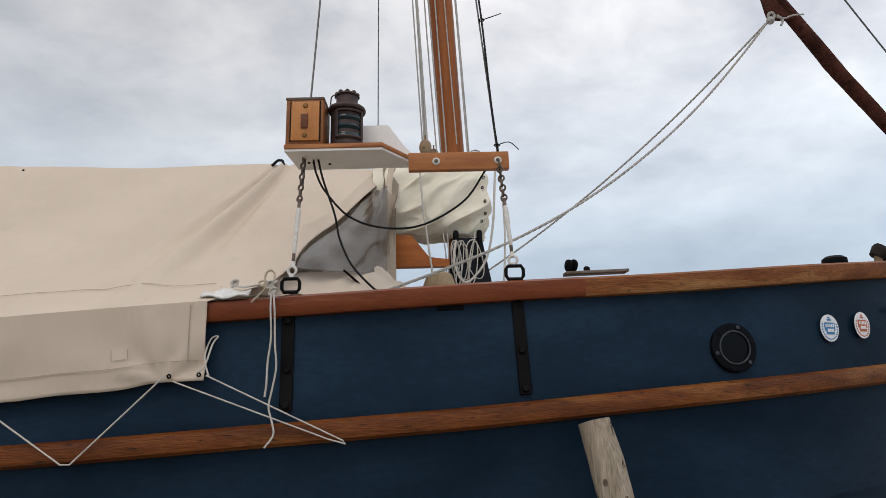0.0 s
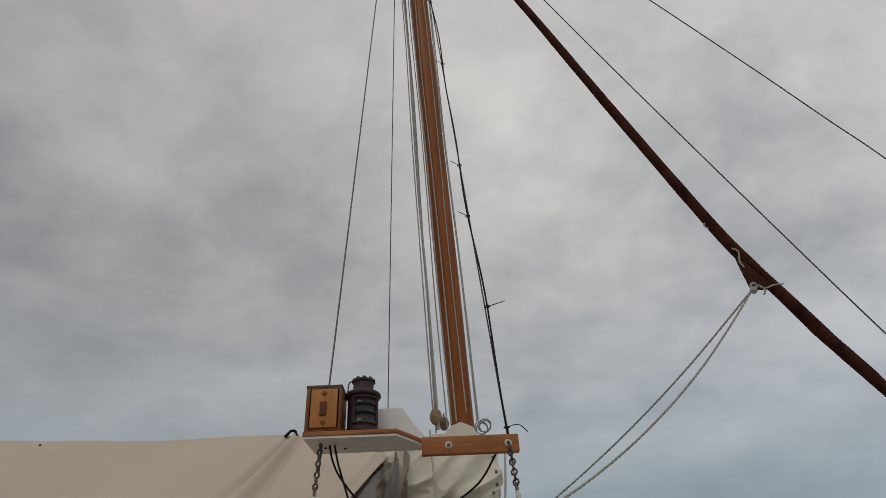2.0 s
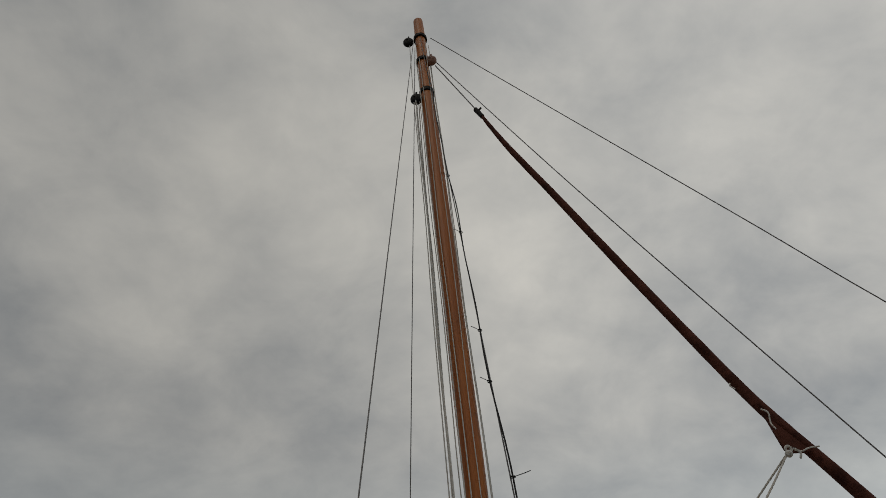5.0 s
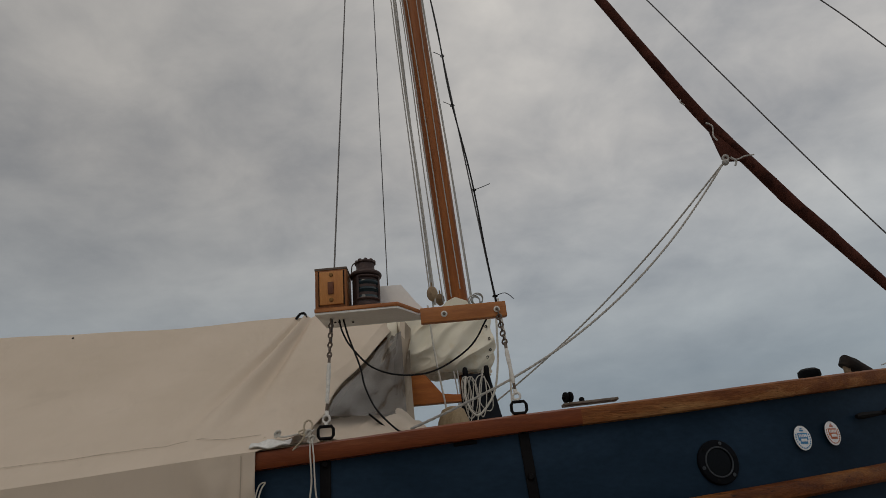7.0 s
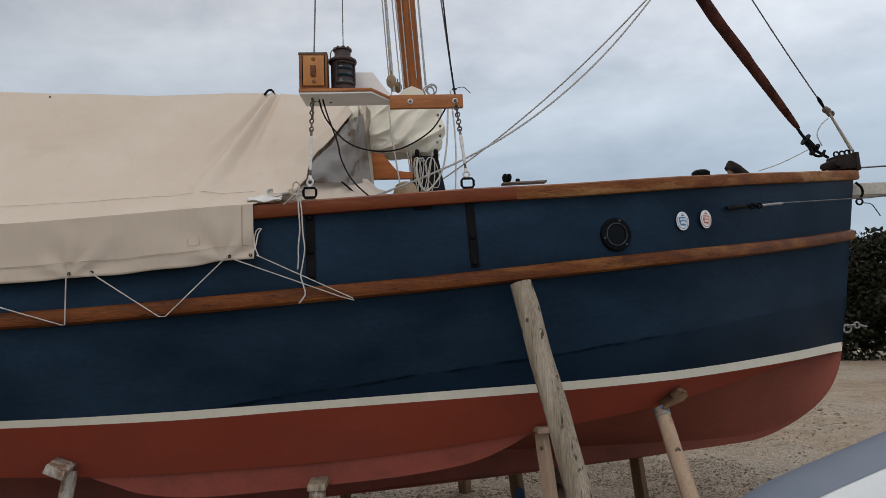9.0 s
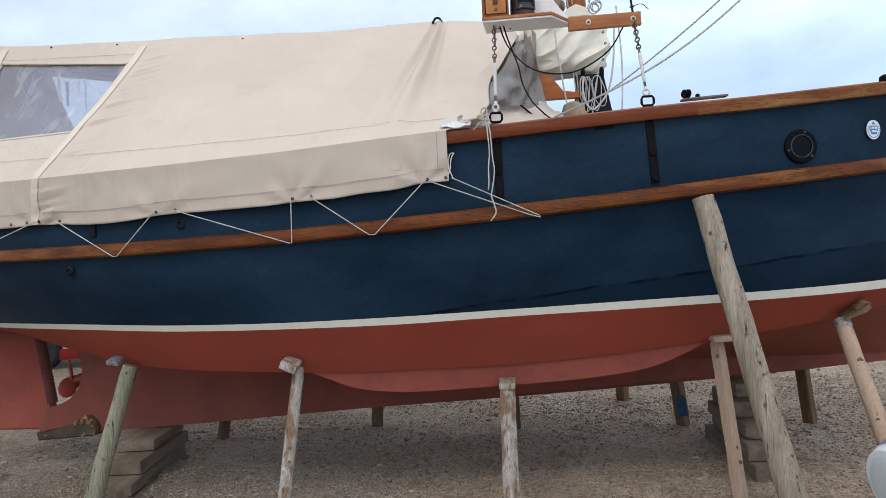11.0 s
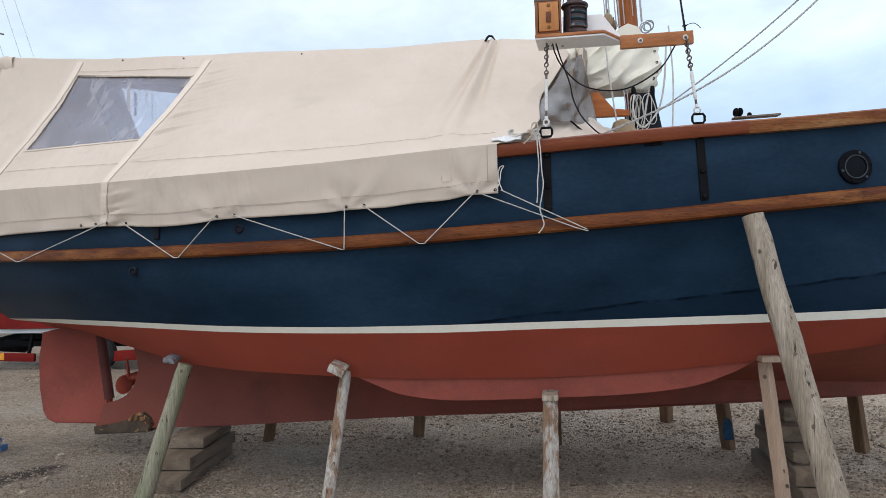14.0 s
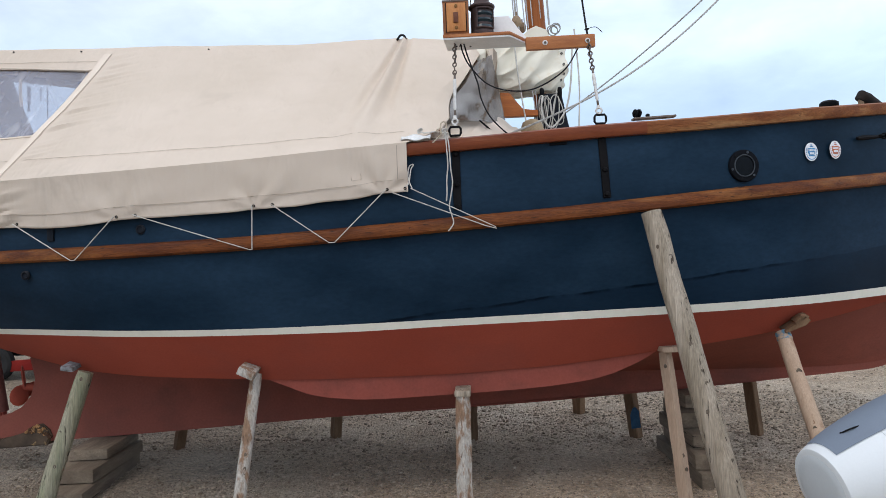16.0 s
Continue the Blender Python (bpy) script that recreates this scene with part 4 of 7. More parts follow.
def plastic(name, tint, milky, clear, rough, lean, stretch, crease=0.03):
    m = bpy.data.materials.new(name)
    m.use_nodes = True
    N, L = m.node_tree.nodes, m.node_tree.links
    p, out = N["Principled BSDF"], N["Material Output"]
    tc, nz = N.new("ShaderNodeTexCoord"), N.new("ShaderNodeTexNoise")
    nz.inputs["Scale"].default_value, nz.inputs["Detail"].default_value = 3.0, 5.0
    L.new(tc.outputs["Object"], nz.inputs["Vector"])
    p.inputs["Base Color"].default_value = (*tint, 1)
    p.inputs["Roughness"].default_value = rough
    tr, mx = N.new("ShaderNodeBsdfTransparent"), N.new("ShaderNodeMixShader")
    tr.inputs[0].default_value = (0.92, 0.93, 0.95, 1)
    rg = N.new("ShaderNodeMapRange")
    rg.inputs["From Min"].default_value, rg.inputs["From Max"].default_value = 0.3, 0.7
    rg.inputs["To Min"].default_value, rg.inputs["To Max"].default_value = clear - 0.06, clear + 0.06
    L.new(nz.outputs[0], rg.inputs["Value"])
    L.new(rg.outputs[0], mx.inputs[0])
    L.new(p.outputs[0], mx.inputs[1]); L.new(tr.outputs[0], mx.inputs[2])
    # long creases, milky where the plastic is folded
    mp, n2 = N.new("ShaderNodeMapping"), N.new("ShaderNodeTexNoise")
    mp.inputs["Rotation"].default_value, mp.inputs["Scale"].default_value = (0, radians(lean), 0), stretch
    n2.inputs["Scale"].default_value, n2.inputs["Detail"].default_value, n2.inputs["Distortion"].default_value = 1.0, 4.0, 0.6
    L.new(tc.outputs["Object"], mp.inputs["Vector"]); L.new(mp.outputs[0], n2.inputs["Vector"])
    fold = N.new("ShaderNodeMapRange")
    fold.inputs["From Min"].default_value, fold.inputs["From Max"].default_value = 0.54, 0.68
    L.new(n2.outputs[0], fold.inputs["Value"])
    cm = N.new("ShaderNodeMix"); cm.data_type = "RGBA"
    L.new(fold.outputs[0], cm.inputs[0])
    cm.inputs[6].default_value, cm.inputs[7].default_value = (*tint, 1), (*milky, 1)
    L.new(cm.outputs[2], p.inputs["Base Color"])
    bp = N.new("ShaderNodeBump")
    bp.inputs["Strength"].default_value, bp.inputs["Distance"].default_value = 0.6, crease
    L.new(n2.outputs[0], bp.inputs["Height"]); L.new(bp.outputs[0], p.inputs["Normal"])
    L.new(mx.outputs[0], out.inputs[0])
    return m


vinyl = plastic("clear_vinyl", (0.50, 0.51, 0.60), (0.86, 0.86, 0.92), 0.62, 0.15, 38, (7.0, 2.0, 1.3))
vinyl_dark = plastic("smoked_vinyl", (0.050, 0.037, 0.026), (0.10, 0.083, 0.066), 0.24, 0.14, -14, (8.0, 3.0, 1.2), 0.008)
def on_cover(x, v):
    lo, hi = 0.0, 1.0
    for _ in range(30):
        m = (lo + hi) / 2
        if cover_at(m, v).x < x:
            lo = m
        else:
            hi = m
    return cover_at(lo, v)


def on_xz(x, z):
    """The point of the near slope at that x and height."""
    lo, hi = 0.0, 1.0
    for _ in range(18):
        m = (lo + hi) / 2
        if on_cover(x, m).z > z:
            lo = m
        else:
            hi = m
    return on_cover(x, lo)


def w_at(a, c):
    """A point of the window: a along it, c down it."""
    p = W[0].lerp(W[1], a).lerp(W[3].lerp(W[2], a), c)
    return on_xz(p.x, p.z)


for sgn in (1, -1):
    bm = bmesh.new()
    n = 16
    grid = [[w_at(-0.03 + 1.06 * i / n, -0.03 + 1.06 * j / n) for i in range(n + 1)] for j in range(n + 1)]
    sheet(bm, [[grid[j][i] + Vector((0, 0.012, -0.008)) * (1 + 1.6 * noise.noise(Vector((i * 0.45 + j * 0.3, j * 0.12, 5))) * math.sin(math.pi * i / n) * math.sin(math.pi * j / n)) for i in range(n + 1)] for j in range(n + 1)])
    if sgn < 0:
        bm.transform(FLIP)
    win = part("window_panel", bm, vinyl, cover, "creased clear plastic window")


def seam(name, pts, r, mat_, label="", flat=0.4):
    b = bmesh.new()
    tube(b, [p + (Vector((0, -0.006, 0.004)) if r > 0.005 else Vector((0, -0.0065, 0.004))) for p in pts], r, 6, True, flat)
    return part(name, b, mat_, cover, label)


def run(x0, x1, v0, v1, n=30):
    return [on_cover(x0 + (x1 - x0) * i / n, v0 + (v1 - v0) * i / n) for i in range(n + 1)]


def band(x0, x1, x2, v0, width):
    """A flat sewn strip down the slope and over the skirt."""
    b = bmesh.new()
    rows_ = []
    for i in range(61):
        v = v0 + (2 - v0) * i / 60
        x = x0 + (x1 - x0) * (v - v0) / (1 - v0) if v <= 1 else x1 + (x2 - x1) * (v - 1)
        o = Vector((0, -0.005, 0.004 if v < 0.99 else 0.001))
        l, r = on_cover(x - width / 2, v), on_cover(x + width / 2, v)
        rows_.append([l, l + o * 1.4, l.lerp(r, 0.5) + o * 2.0, r + o * 1.4, r])
    sheet(b, rows_)
    part("seam_strip", b, canvas_strip, cover, "paler sewn strip", 30)
    b = bmesh.new()
    tube(b, [r_[4] + Vector((0.004, -0.003, 0.001)) for r_ in rows_], 0.0032, 5)
    part("piping", b, thread, cover)


band(-2.90, -2.962, -2.99, 0.06, 0.060)
band(-4.165, -4.335, -4.41, 0.03, 0.055)
seam("stitching", run(-2.86, -0.30, 0.88, 0.90), 0.0018, thread)
seam("stitching", run(-4.40, -2.97, 0.86, 0.88), 0.0018, thread)
seam("stitching", run(-5.2, -0.30, 1.72, 1.76, 60), 0.0018, thread)
seam("stitching", run(-4.16, -2.9, 0.10, 0.12, 20), 0.0018, thread)
for a, c in ((0, 1), (2, 3)):
    bm = bmesh.new()
    mid = (W[0] + W[1] + W[2] + W[3]) / 4
    rows = []
    for i in range(13):
        p = W[a].lerp(W[c], i / 12)
        inn, out_ = p.lerp(mid, 0.008), p.lerp(mid, -0.03)
        q0, q1 = on_xz(inn.x, inn.z), on_xz(out_.x, out_.z)
        o = Vector((0, -0.004, 0.003))
        rows.append([q0 - o, q0 + o * 1.5, q0.lerp(q1, 0.5) + o * 1.9, q1 + o * 1.3, q1 - o])
    sheet(bm, rows)
    part("window_hem", bm, canvas, cover, "", 30)
for x in (-4.95, -4.49, -4.36, -3.2, -3.06, -2.95, -2.79, -2.04, -1.92, -1.18, -1.07, -0.40, -0.295):
    p = on_cover(x, 1.93)
    bm = bmesh.new()
    ring(bm, p + Vector((0, -0.008, 0)), (0, 1, 0), 0.0062, 0.0028, 12, 5)
    part("eyelet", bm, black_iron, cover)
for x, v in ((-3.75, 0.02), (-3.15, 0.03), (-2.05, 0.04)):
    bm = bmesh.new()
    p = on_cover(x, v)
    if v < 1:
        lathe(bm, [(0.008, 0), (0.007, 0.004), (0.001, 0.005)], Matrix.Translation(p + Vector((0, -0.005, 0.004))) @ pose(0, 0, 0, 50, 0, 0), 10)
        part("press_stud", bm, black_iron, cover)
# a tie strap hanging inside behind the window
bm = bmesh.new()
tube(bm, bend([(-3.60, 1.45, 3.36), (-3.605, 1.40, 3.26), (-3.60, 1.385, 3.14), (-3.59, 1.38, 3.03)], 10), 0.016, 6, True, 0.25)
part("tie_strap", bm, canvas, cover)
for x, y, z0, z1, w_, m_ in ((-3.872, 1.9, 3.34, 3.115, 0.016, dinghy_blue), (-3.70, 1.9, 3.33, 3.04, 0.005, dinghy_blue), (-3.76, 1.9, 3.33, 3.20, 0.006, dinghy_blue)):
    bm = bmesh.new()
    tube(bm, bend([(x, y, z0), (x + 0.006, y - 0.01, (z0 + z1) / 2), (x - 0.004, y, z1)], 8), [w_ * (1 - 0.05 * k) for k in range(9)], 6, True, 0.3)
    part("tie_strap", bm, m_, cover, "dark tie strap")
# a small mended patch: three lines of stitching
for a, c in (((-0.605, 1.53), (-0.60, 1.66)), ((-0.60, 1.66), (-0.545, 1.655)), ((-0.545, 1.655), (-0.55, 1.53))):
    pa, pc = on_cover(*a), on_cover(*c)
    seam("stitching", [pa.lerp(pc, i / 3) for i in range(4)], 0.0017, thread)
# double stitching down the front edge of the skirt
seam("stitching", run(-0.335, -0.335, 1.05, 1.78, 8), 0.0017, thread)
# the tie on the ridge
bm = bmesh.new()
tube(bm, bend([(-0.485, YC - 0.06, 3.455), (-0.465, YC - 0.02, 3.502), (-0.45, YC, 3.512), (-0.432, YC - 0.02, 3.500), (-0.415, YC - 0.05, 3.46)], 12), 0.009, 6)
part("ridge_tie", bm, black_iron, cover)

# ---- spars and rigging ----
def mast_x(z):
    return 0.655 - (z - 3.5) * 0.0545


mast = thing("mast", (mast_x(2.4), YC, 2.4), "varnished orange-brown wooden mast standing in a tabernacle", "mast")
bm = bmesh.new()
zs = np.linspace(2.55, 11.3, 36)
tube(bm, [(mast_x(z), YC, z) for z in zs], [0.075 + 0.01 * min(1, (z - 2.5) / 3) - 0.006 * max(0, z - 8) + 0.002 * math.sin(z * 3) for z in zs], 20)
part("pole", bm, mast_wood, mast)
for z, h in ((9.36, 0.07), (10.12, 0.06), (10.75, 0.06)):
    bm = bmesh.new()
    lathe(bm, [(0.082, 0), (0.092, 0.004), (0.092, h - 0.004), (0.082, h)], pose(mast_x(z), YC, z, 0, -3.1, 0), 24)
    part("mast_band", bm, black_iron, mast)


def rig_block(x, y, z, size, mat_, parent):
    b = bmesh.new()
    bmesh.ops.create_uvsphere(b, u_segments=14, v_segments=9, radius=1.0, matrix=pose(x, y, z) @ Matrix.Diagonal((size * 0.72, size * 0.5, size, 1)))
    tube(b, [(x, y, z + size * 0.9), (x, y, z + size * 1.5)], size * 0.13, 6)
    tube(b, [(x - size * 0.2, y - size * 0.55, z), (x - size * 0.2, y + size * 0.55, z)], size * 0.16, 6)
    return part("block", b, mat_, parent)


rig_block(0.40, YC - 0.06, 10.08, 0.10, surface("block_brown", (0.13, 0.06, 0.04), (0.18, 0.085, 0.06), 8, 0.6), mast)
rig_block(mast_x(9.3) - 0.13, YC - 0.05, 9.2, 0.10, black_iron, mast)
rig_block(mast_x(10.7) - 0.16, YC - 0.05, 10.62, 0.10, black_iron, mast)
rig_block(mast_x(3.5) - 0.17, YC - 0.14, 3.52, 0.055, surface("block_ash", (0.24, 0.165, 0.10), (0.33, 0.24, 0.15), 8, 0.6), mast)
rig_block(mast_x(3.5) - 0.12, YC - 0.06, 3.50, 0.045, surface("block_ash_dark", (0.18, 0.12, 0.07), (0.25, 0.175, 0.11), 8, 0.6), mast)


def laid(b, pts, r, pitch=6.0):
    """A three-strand laid rope along points."""
    pts = bend(pts, 80)
    dense, run_ = [pts[0]], [0.0]
    step = r * pitch / 7
    for p, q in zip(pts, pts[1:]):
        k = max(1, int((q - p).length / step))
        for i in range(1, k + 1):
            dense.append(p.lerp(q, i / k))
            run_.append(run_[-1] + (q - p).length / k)
    n, seg = len(dense), 9
    prev, side_ = None, None
    for i in range(n):
        tg = (dense[min(i + 1, n - 1)] - dense[max(i - 1, 0)]).normalized()
        if side_ is None:
            side_ = tg.cross(UP).normalized()
        side_ = (side_ - tg * side_.dot(tg)).normalized()
        oth = tg.cross(side_)
        tw = run_[i] / (r * pitch) * 2 * math.pi / 3
        row = [b.verts.new(dense[i] + (side_ * math.cos(a) + oth * math.sin(a)) * r * (1 + 0.17 * math.cos(3 * (a - tw)))) for a in (2 * math.pi * k / seg for k in range(seg))]
        if prev:
            for k in range(seg):
                b.faces.new((prev[k], prev[(k + 1) % seg], row[(k + 1) % seg], row[k]))
        prev = row
    return b


def rope(name, pts, r, mat_, label, category="rope", group="", n=None, seg=6, straight=False, twist=False):
    b = bmesh.new()
    pts = [Vector(p) for p in pts]
    if twist:
        laid(b, pts, r)
    elif straight:
        tube(b, pts, r, seg)
    else:
        tube(b, bend(pts, n or max(12, 6 * len(pts))) if len(pts) > 2 else [pts[0].lerp(pts[-1], i / 8) for i in range(9)], r, seg)
    lo = min(pts, key=lambda p: p.z)
    return solo(name, b, mat_, tuple(lo), label, category, group)


# halyards beside the mast
fall = "halyards down the mast"
for i, (dx0, dy0, dx1, dy1, z1, r, m_) in enumerate((
        (-0.175, -0.13, -0.13, -0.05, 9.2, 0.006, grey_rope), (-0.155, -0.15, -0.145, -0.08, 9.2, 0.006, grey_rope), (-0.165, -0.10, -0.115, -0.03, 9.2, 0.006, grey_rope),
        (-0.10, -0.08, -0.10, -0.06, 9.3, 0.005, grey_rope), (-0.075, -0.10, -0.085, -0.08, 10.1, 0.006, grey_rope), (-0.04, -0.105, -0.04, -0.09, 10.1, 0.005, grey_rope),
        (0.095, -0.06, 0.09, -0.04, 10.1, 0.006, grey_rope), (0.105, -0.03, 0.10, 0.0, 10.6, 0.005, grey_rope), (-0.185, -0.12, -0.155, -0.05, 10.6, 0.005, grey_rope), (0.03, -0.10, 0.05, -0.09, 10.6, 0.004, grey_rope))):
    z0 = 3.42 + 0.015 * i
    pts = [(mast_x(z0) + dx0, YC + dy0, z0)]
    for k in range(1, 7):
        t = k / 6
        z = z0 + (z1 - z0) * t
        pts.append((mast_x(z) + dx0 + (dx1 - dx0) * t + 0.006 * math.sin(k * 2 + i), YC + dy0 + (dy1 - dy0) * t, z))
    rope("halyard", pts, r, m_, "thin pale halyard running up beside the mast", "rope", fall)

# shrouds, from the chain plates to the hounds
HOUND = Vector((0.18, YC, 10.7))


def on_shroud(x, y, z0, z):
    a, h = Vector((x, y, z0)), HOUND + Vector((0.08 if x > 0.5 else 0.0, -0.08 if y < YC else 0.08, 0))
    return a.lerp(h, (z - z0) / (h.z - z0))


for side in (0, 1):
    for x, y, z0 in ((0.012, 0.028, 2.45), (0.87, 0.09, 2.47)):
        yy = y if side == 0 else 2 * YC - y
        rope("shroud", [on_shroud(x, yy, z0, 2.83 if side == 0 else z0), on_shroud(x, yy, z0, HOUND.z)], 0.0045, wire, "thin grey wire shroud up to the mast", "shroud", "mast shrouds")
# forestay with the furled sail, inner stay and topmast stay
FURL = [(0.947, YC, 8.88), (1.20, YC, 8.22), (1.635, YC, 7.24), (2.07, YC, 6.25), (2.455, YC, 5.40), (2.72, YC, 4.83), (2.99, YC, 4.38), (3.20, YC, 4.03), (3.385, YC, 3.755), (3.575, YC, 3.465), (3.80, YC, 3.125)]
furl = thing("furled_sail", (3.79, YC, 3.1), "dark brown headsail rolled tight round its stay", "sail")
bm = bmesh.new()
thick = pch([0, 4, 14, 30, 40, 44, 50, 56, 59, 60], [0.014, 0.028, 0.038, 0.043, 0.047, 0.046, 0.041, 0.033, 0.022, 0.013])
rows = []
for i, p_ in enumerate(bend(FURL, 240)):
    along = Vector((0.55, 0, -0.83))
    across = Vector((0.83, 0, 0.55))
    row = []
    for k in range(18):
        a = 2 * math.pi * k / 18
        r_ = thick(i / 4) * (1 + 0.05 * (((a + i * 0.10) / (2 * math.pi)) % 1.0 - 0.5) + 0.07 * noise.noise(Vector((i * 0.09, math.cos(a), math.sin(a)))))
        row.append(p_ + across * math.cos(a) * r_ + Vector((0, 1, 0)) * math.sin(a) * r_)
    rows.append(row + row[:1])
sheet(bm, rows)
bmesh.ops.remove_doubles(bm, verts=bm.verts, dist=1e-6)
part("roll", bm, sail_brown, furl)
bm = bmesh.new()
slab(bm, [(2.715, 4.70), (2.93, 4.40), (2.81, 4.40), (2.757, 4.425), (2.735, 4.56)], YC - 0.06, YC - 0.035)
part("clew", bm, sail_brown, furl)
for pts_, r_ in (([(2.56, YC - 0.06, 4.98), (2.545, YC - 0.075, 4.95), (2.575, YC - 0.07, 4.92)], 0.005),
                 ([(2.70, YC - 0.07, 4.74), (2.735, YC - 0.085, 4.70), (2.725, YC - 0.08, 4.62), (2.745, YC - 0.08, 4.57)], 0.006),
                 ([(2.78, YC - 0.08, 4.42), (2.84, YC - 0.09, 4.385), (2.91, YC - 0.085, 4.41), (2.99, YC - 0.07, 4.425)], 0.0055),
                 ([(2.80, YC - 0.09, 4.41), (2.835, YC - 0.09, 4.375), (2.82, YC - 0.09, 4.335)], 0.008)):
    part("lashing", tube(bmesh.new(), bend(pts_, 12), r_, 6), grey_rope, furl)
bm = bmesh.new()
tube(bm, [(0.97, YC, 8.82), (0.90, YC, 8.98)], 0.028, 8)
tube(bm, [(0.93, YC, 8.95), (0.965, YC - 0.01, 8.99)], 0.012, 6)
part("top_swivel", bm, black_iron, furl)
bm = bmesh.new()
tube(bm, bend([(3.79, YC, 3.13), (3.84, YC, 3.05), (3.92, YC, 2.95), (4.03, YC, 2.88)], 8), [0.012] * 9, 8)
for k, (a, s) in enumerate((((3.85, 3.035), 0.05), ((3.88, 3.0), 0.02), ((3.92, 2.95), 0.055))):
    lathe(bm, [(s, -0.006), (s, 0.006)], pose(a[0], YC, a[1], 0, -55 + 180, 0), 16)
tube(bm, [(3.86, YC, 3.02), (3.91, YC, 2.96)], 0.03, 10)
part("furling_drum", bm, black_iron, furl)
bm = bmesh.new()
tube(bm, bend([(3.84, YC - 0.06, 2.96), (3.86, YC - 0.06, 2.90), (3.93, YC - 0.06, 2.88), (3.97, YC - 0.05, 2.93)], 10), 0.011, 6)
part("guard_hook", bm, black_iron, furl)
rope("forestay_tail", [(0.92, YC, 8.94), (0.45, YC, 10.05)], 0.007, wire, "wire from the furled sail to the masthead block", "stay")
rope("inner_forestay", [(0.42, YC - 0.03, 10.17), (1.83, YC, 7.40), (3.40, YC, 4.42), (4.03, YC, 3.31)], 0.0055, wire, "grey wire stay from mast to stem", "stay")
rope("topmast_stay", [(0.40, YC, 10.8), (1.69, YC, 9.03), (2.51, YC, 7.91), (3.36, YC, 6.75), (3.87, YC, 6.03), (4.20, YC, 5.57), (4.85, YC, 4.56), (5.95, YC, 2.85)], 0.0055, wire, "grey wire stay from masthead to bowsprit", "stay")
tackle = thing("stay_tackle", (4.27, YC, 2.93), "pale rope tackle tensioning the stay at the stem", "tackle")
bm = bmesh.new()
for o in (-0.013, 0.0, 0.013):
    tube(bm, [(4.06 + o * 0.6, YC - 0.02 + o, 3.25 + o * 0.3), (4.225 + o, YC - 0.02 + o, 2.93 + o * 0.5)], 0.010, 6)
part("falls", bm, surface("old_rope", (0.30, 0.26, 0.21), (0.40, 0.35, 0.29), 30, 0.9, bump=0.5, fine=200, dist=0.004), tackle)
part("wire_end", tube(bmesh.new(), [(3.985, YC, 3.395), (4.005, YC, 3.36), (4.035, YC, 3.30)], [0.008, 0.015, 0.010], 8), black_iron, tackle)
bm = bmesh.new()
tube(bm, [(4.035, YC - 0.01, 3.30), (4.05, YC - 0.02, 3.27), (4.075, YC - 0.02, 3.225)], [0.014, 0.026, 0.02], 10)
part("head_block", bm, rust_galv, tackle, "small stained head block")
for c, nn in (((4.045, YC, 3.28), (0, 1, 0)), ((4.07, YC - 0.03, 3.24), (0.3, 1, 0)), ((4.23, YC, 2.925), (0, 1, 0))):
    part("shackle", ring(bmesh.new(), c, nn, 0.02, 0.009, 12, 6), rust_galv, tackle)
rope("loose_line", [(4.04, YC - 0.03, 3.2), (3.96, YC - 0.05, 3.14), (3.92, YC - 0.05, 3.06), (3.96, YC - 0.04, 2.97)], 0.0045, grey_rope, "thin loose line at the stem tackle")
rope("furling_line", [(3.86, YC - 0.03, 2.95), (3.5, YC - 0.2, 2.80), (3.2, YC - 0.4, 2.70)], 0.004, grey_rope, "thin furling line led aft over the foredeck")
# stem head fitting, bowsprit and its stays
head = thing("stem_head_fitting", (4.2, YC, 2.77), "dark rusty iron fitting bolted over the stem head", "fitting")
rust = surface("rusty_iron", (0.010, 0.008, 0.007), (0.028, 0.019, 0.015), 12, 0.8, bump=0.4, fine=70, dist=0.006)
bm = bmesh.new()
box(bm, (0.17, 0.16, 0.12), pose(4.145, YC, 2.83, 0, -3, 0), 0.014)
box(bm, (0.04, 0.17, 0.15), pose(4.222, YC, 2.83, 0, -3, 0), 0.008)
part("casting", bm, rust, head)
bm = bmesh.new()
lathe(bm, [(0.03, -0.10), (0.035, -0.05), (0.035, 0.05), (0.03, 0.10)], pose(4.045, YC, 2.82, 90, 0, 0), 14)
part("roller", bm, rust, head)
for x, z in ((4.08, 2.90), (4.13, 2.905), (4.175, 2.912)):
    part("shackle", ring(bmesh.new(), (x, YC - 0.03, z), (0.2, 1, 0), 0.02, 0.007, 12, 5), black_iron, head)
sprit = thing("bowsprit", (4.2, YC + 0.10, 2.6), "weathered pale wooden bowsprit running out over the stem", "bowsprit")
bm = bmesh.new()
slab(bm, [(4.17, 2.555), (5.2, 2.585), (6.1, 2.66), (6.1, 2.75), (5.2, 2.69), (4.17, 2.665)], YC + 0.02, YC + 0.15, 0.014)
part("pole", bm, surface("sprit_paint", (0.42, 0.39, 0.33), (0.52, 0.50, 0.45), 5, 0.8, bump=0.3, fine=40, speck=(0.2, 0.16, 0.1), speck_at=0.66), sprit)
rope("bowsprit_lift", [(4.28, YC, 2.79), (6.0, YC, 2.86)], 0.007, wire, "dark wire out to the bowsprit end", "stay")
bm = bmesh.new()
ring(bm, (4.03, YC - 0.02, 1.49), (0.2, 1, 0), 0.030, 0.009, 14, 6)
ring(bm, (4.07, YC - 0.02, 1.51), (0, 0.3, 1), 0.026, 0.008, 14, 6)
tube(bm, [(3.98, YC, 1.48), (4.02, YC, 1.485)], 0.012, 8)
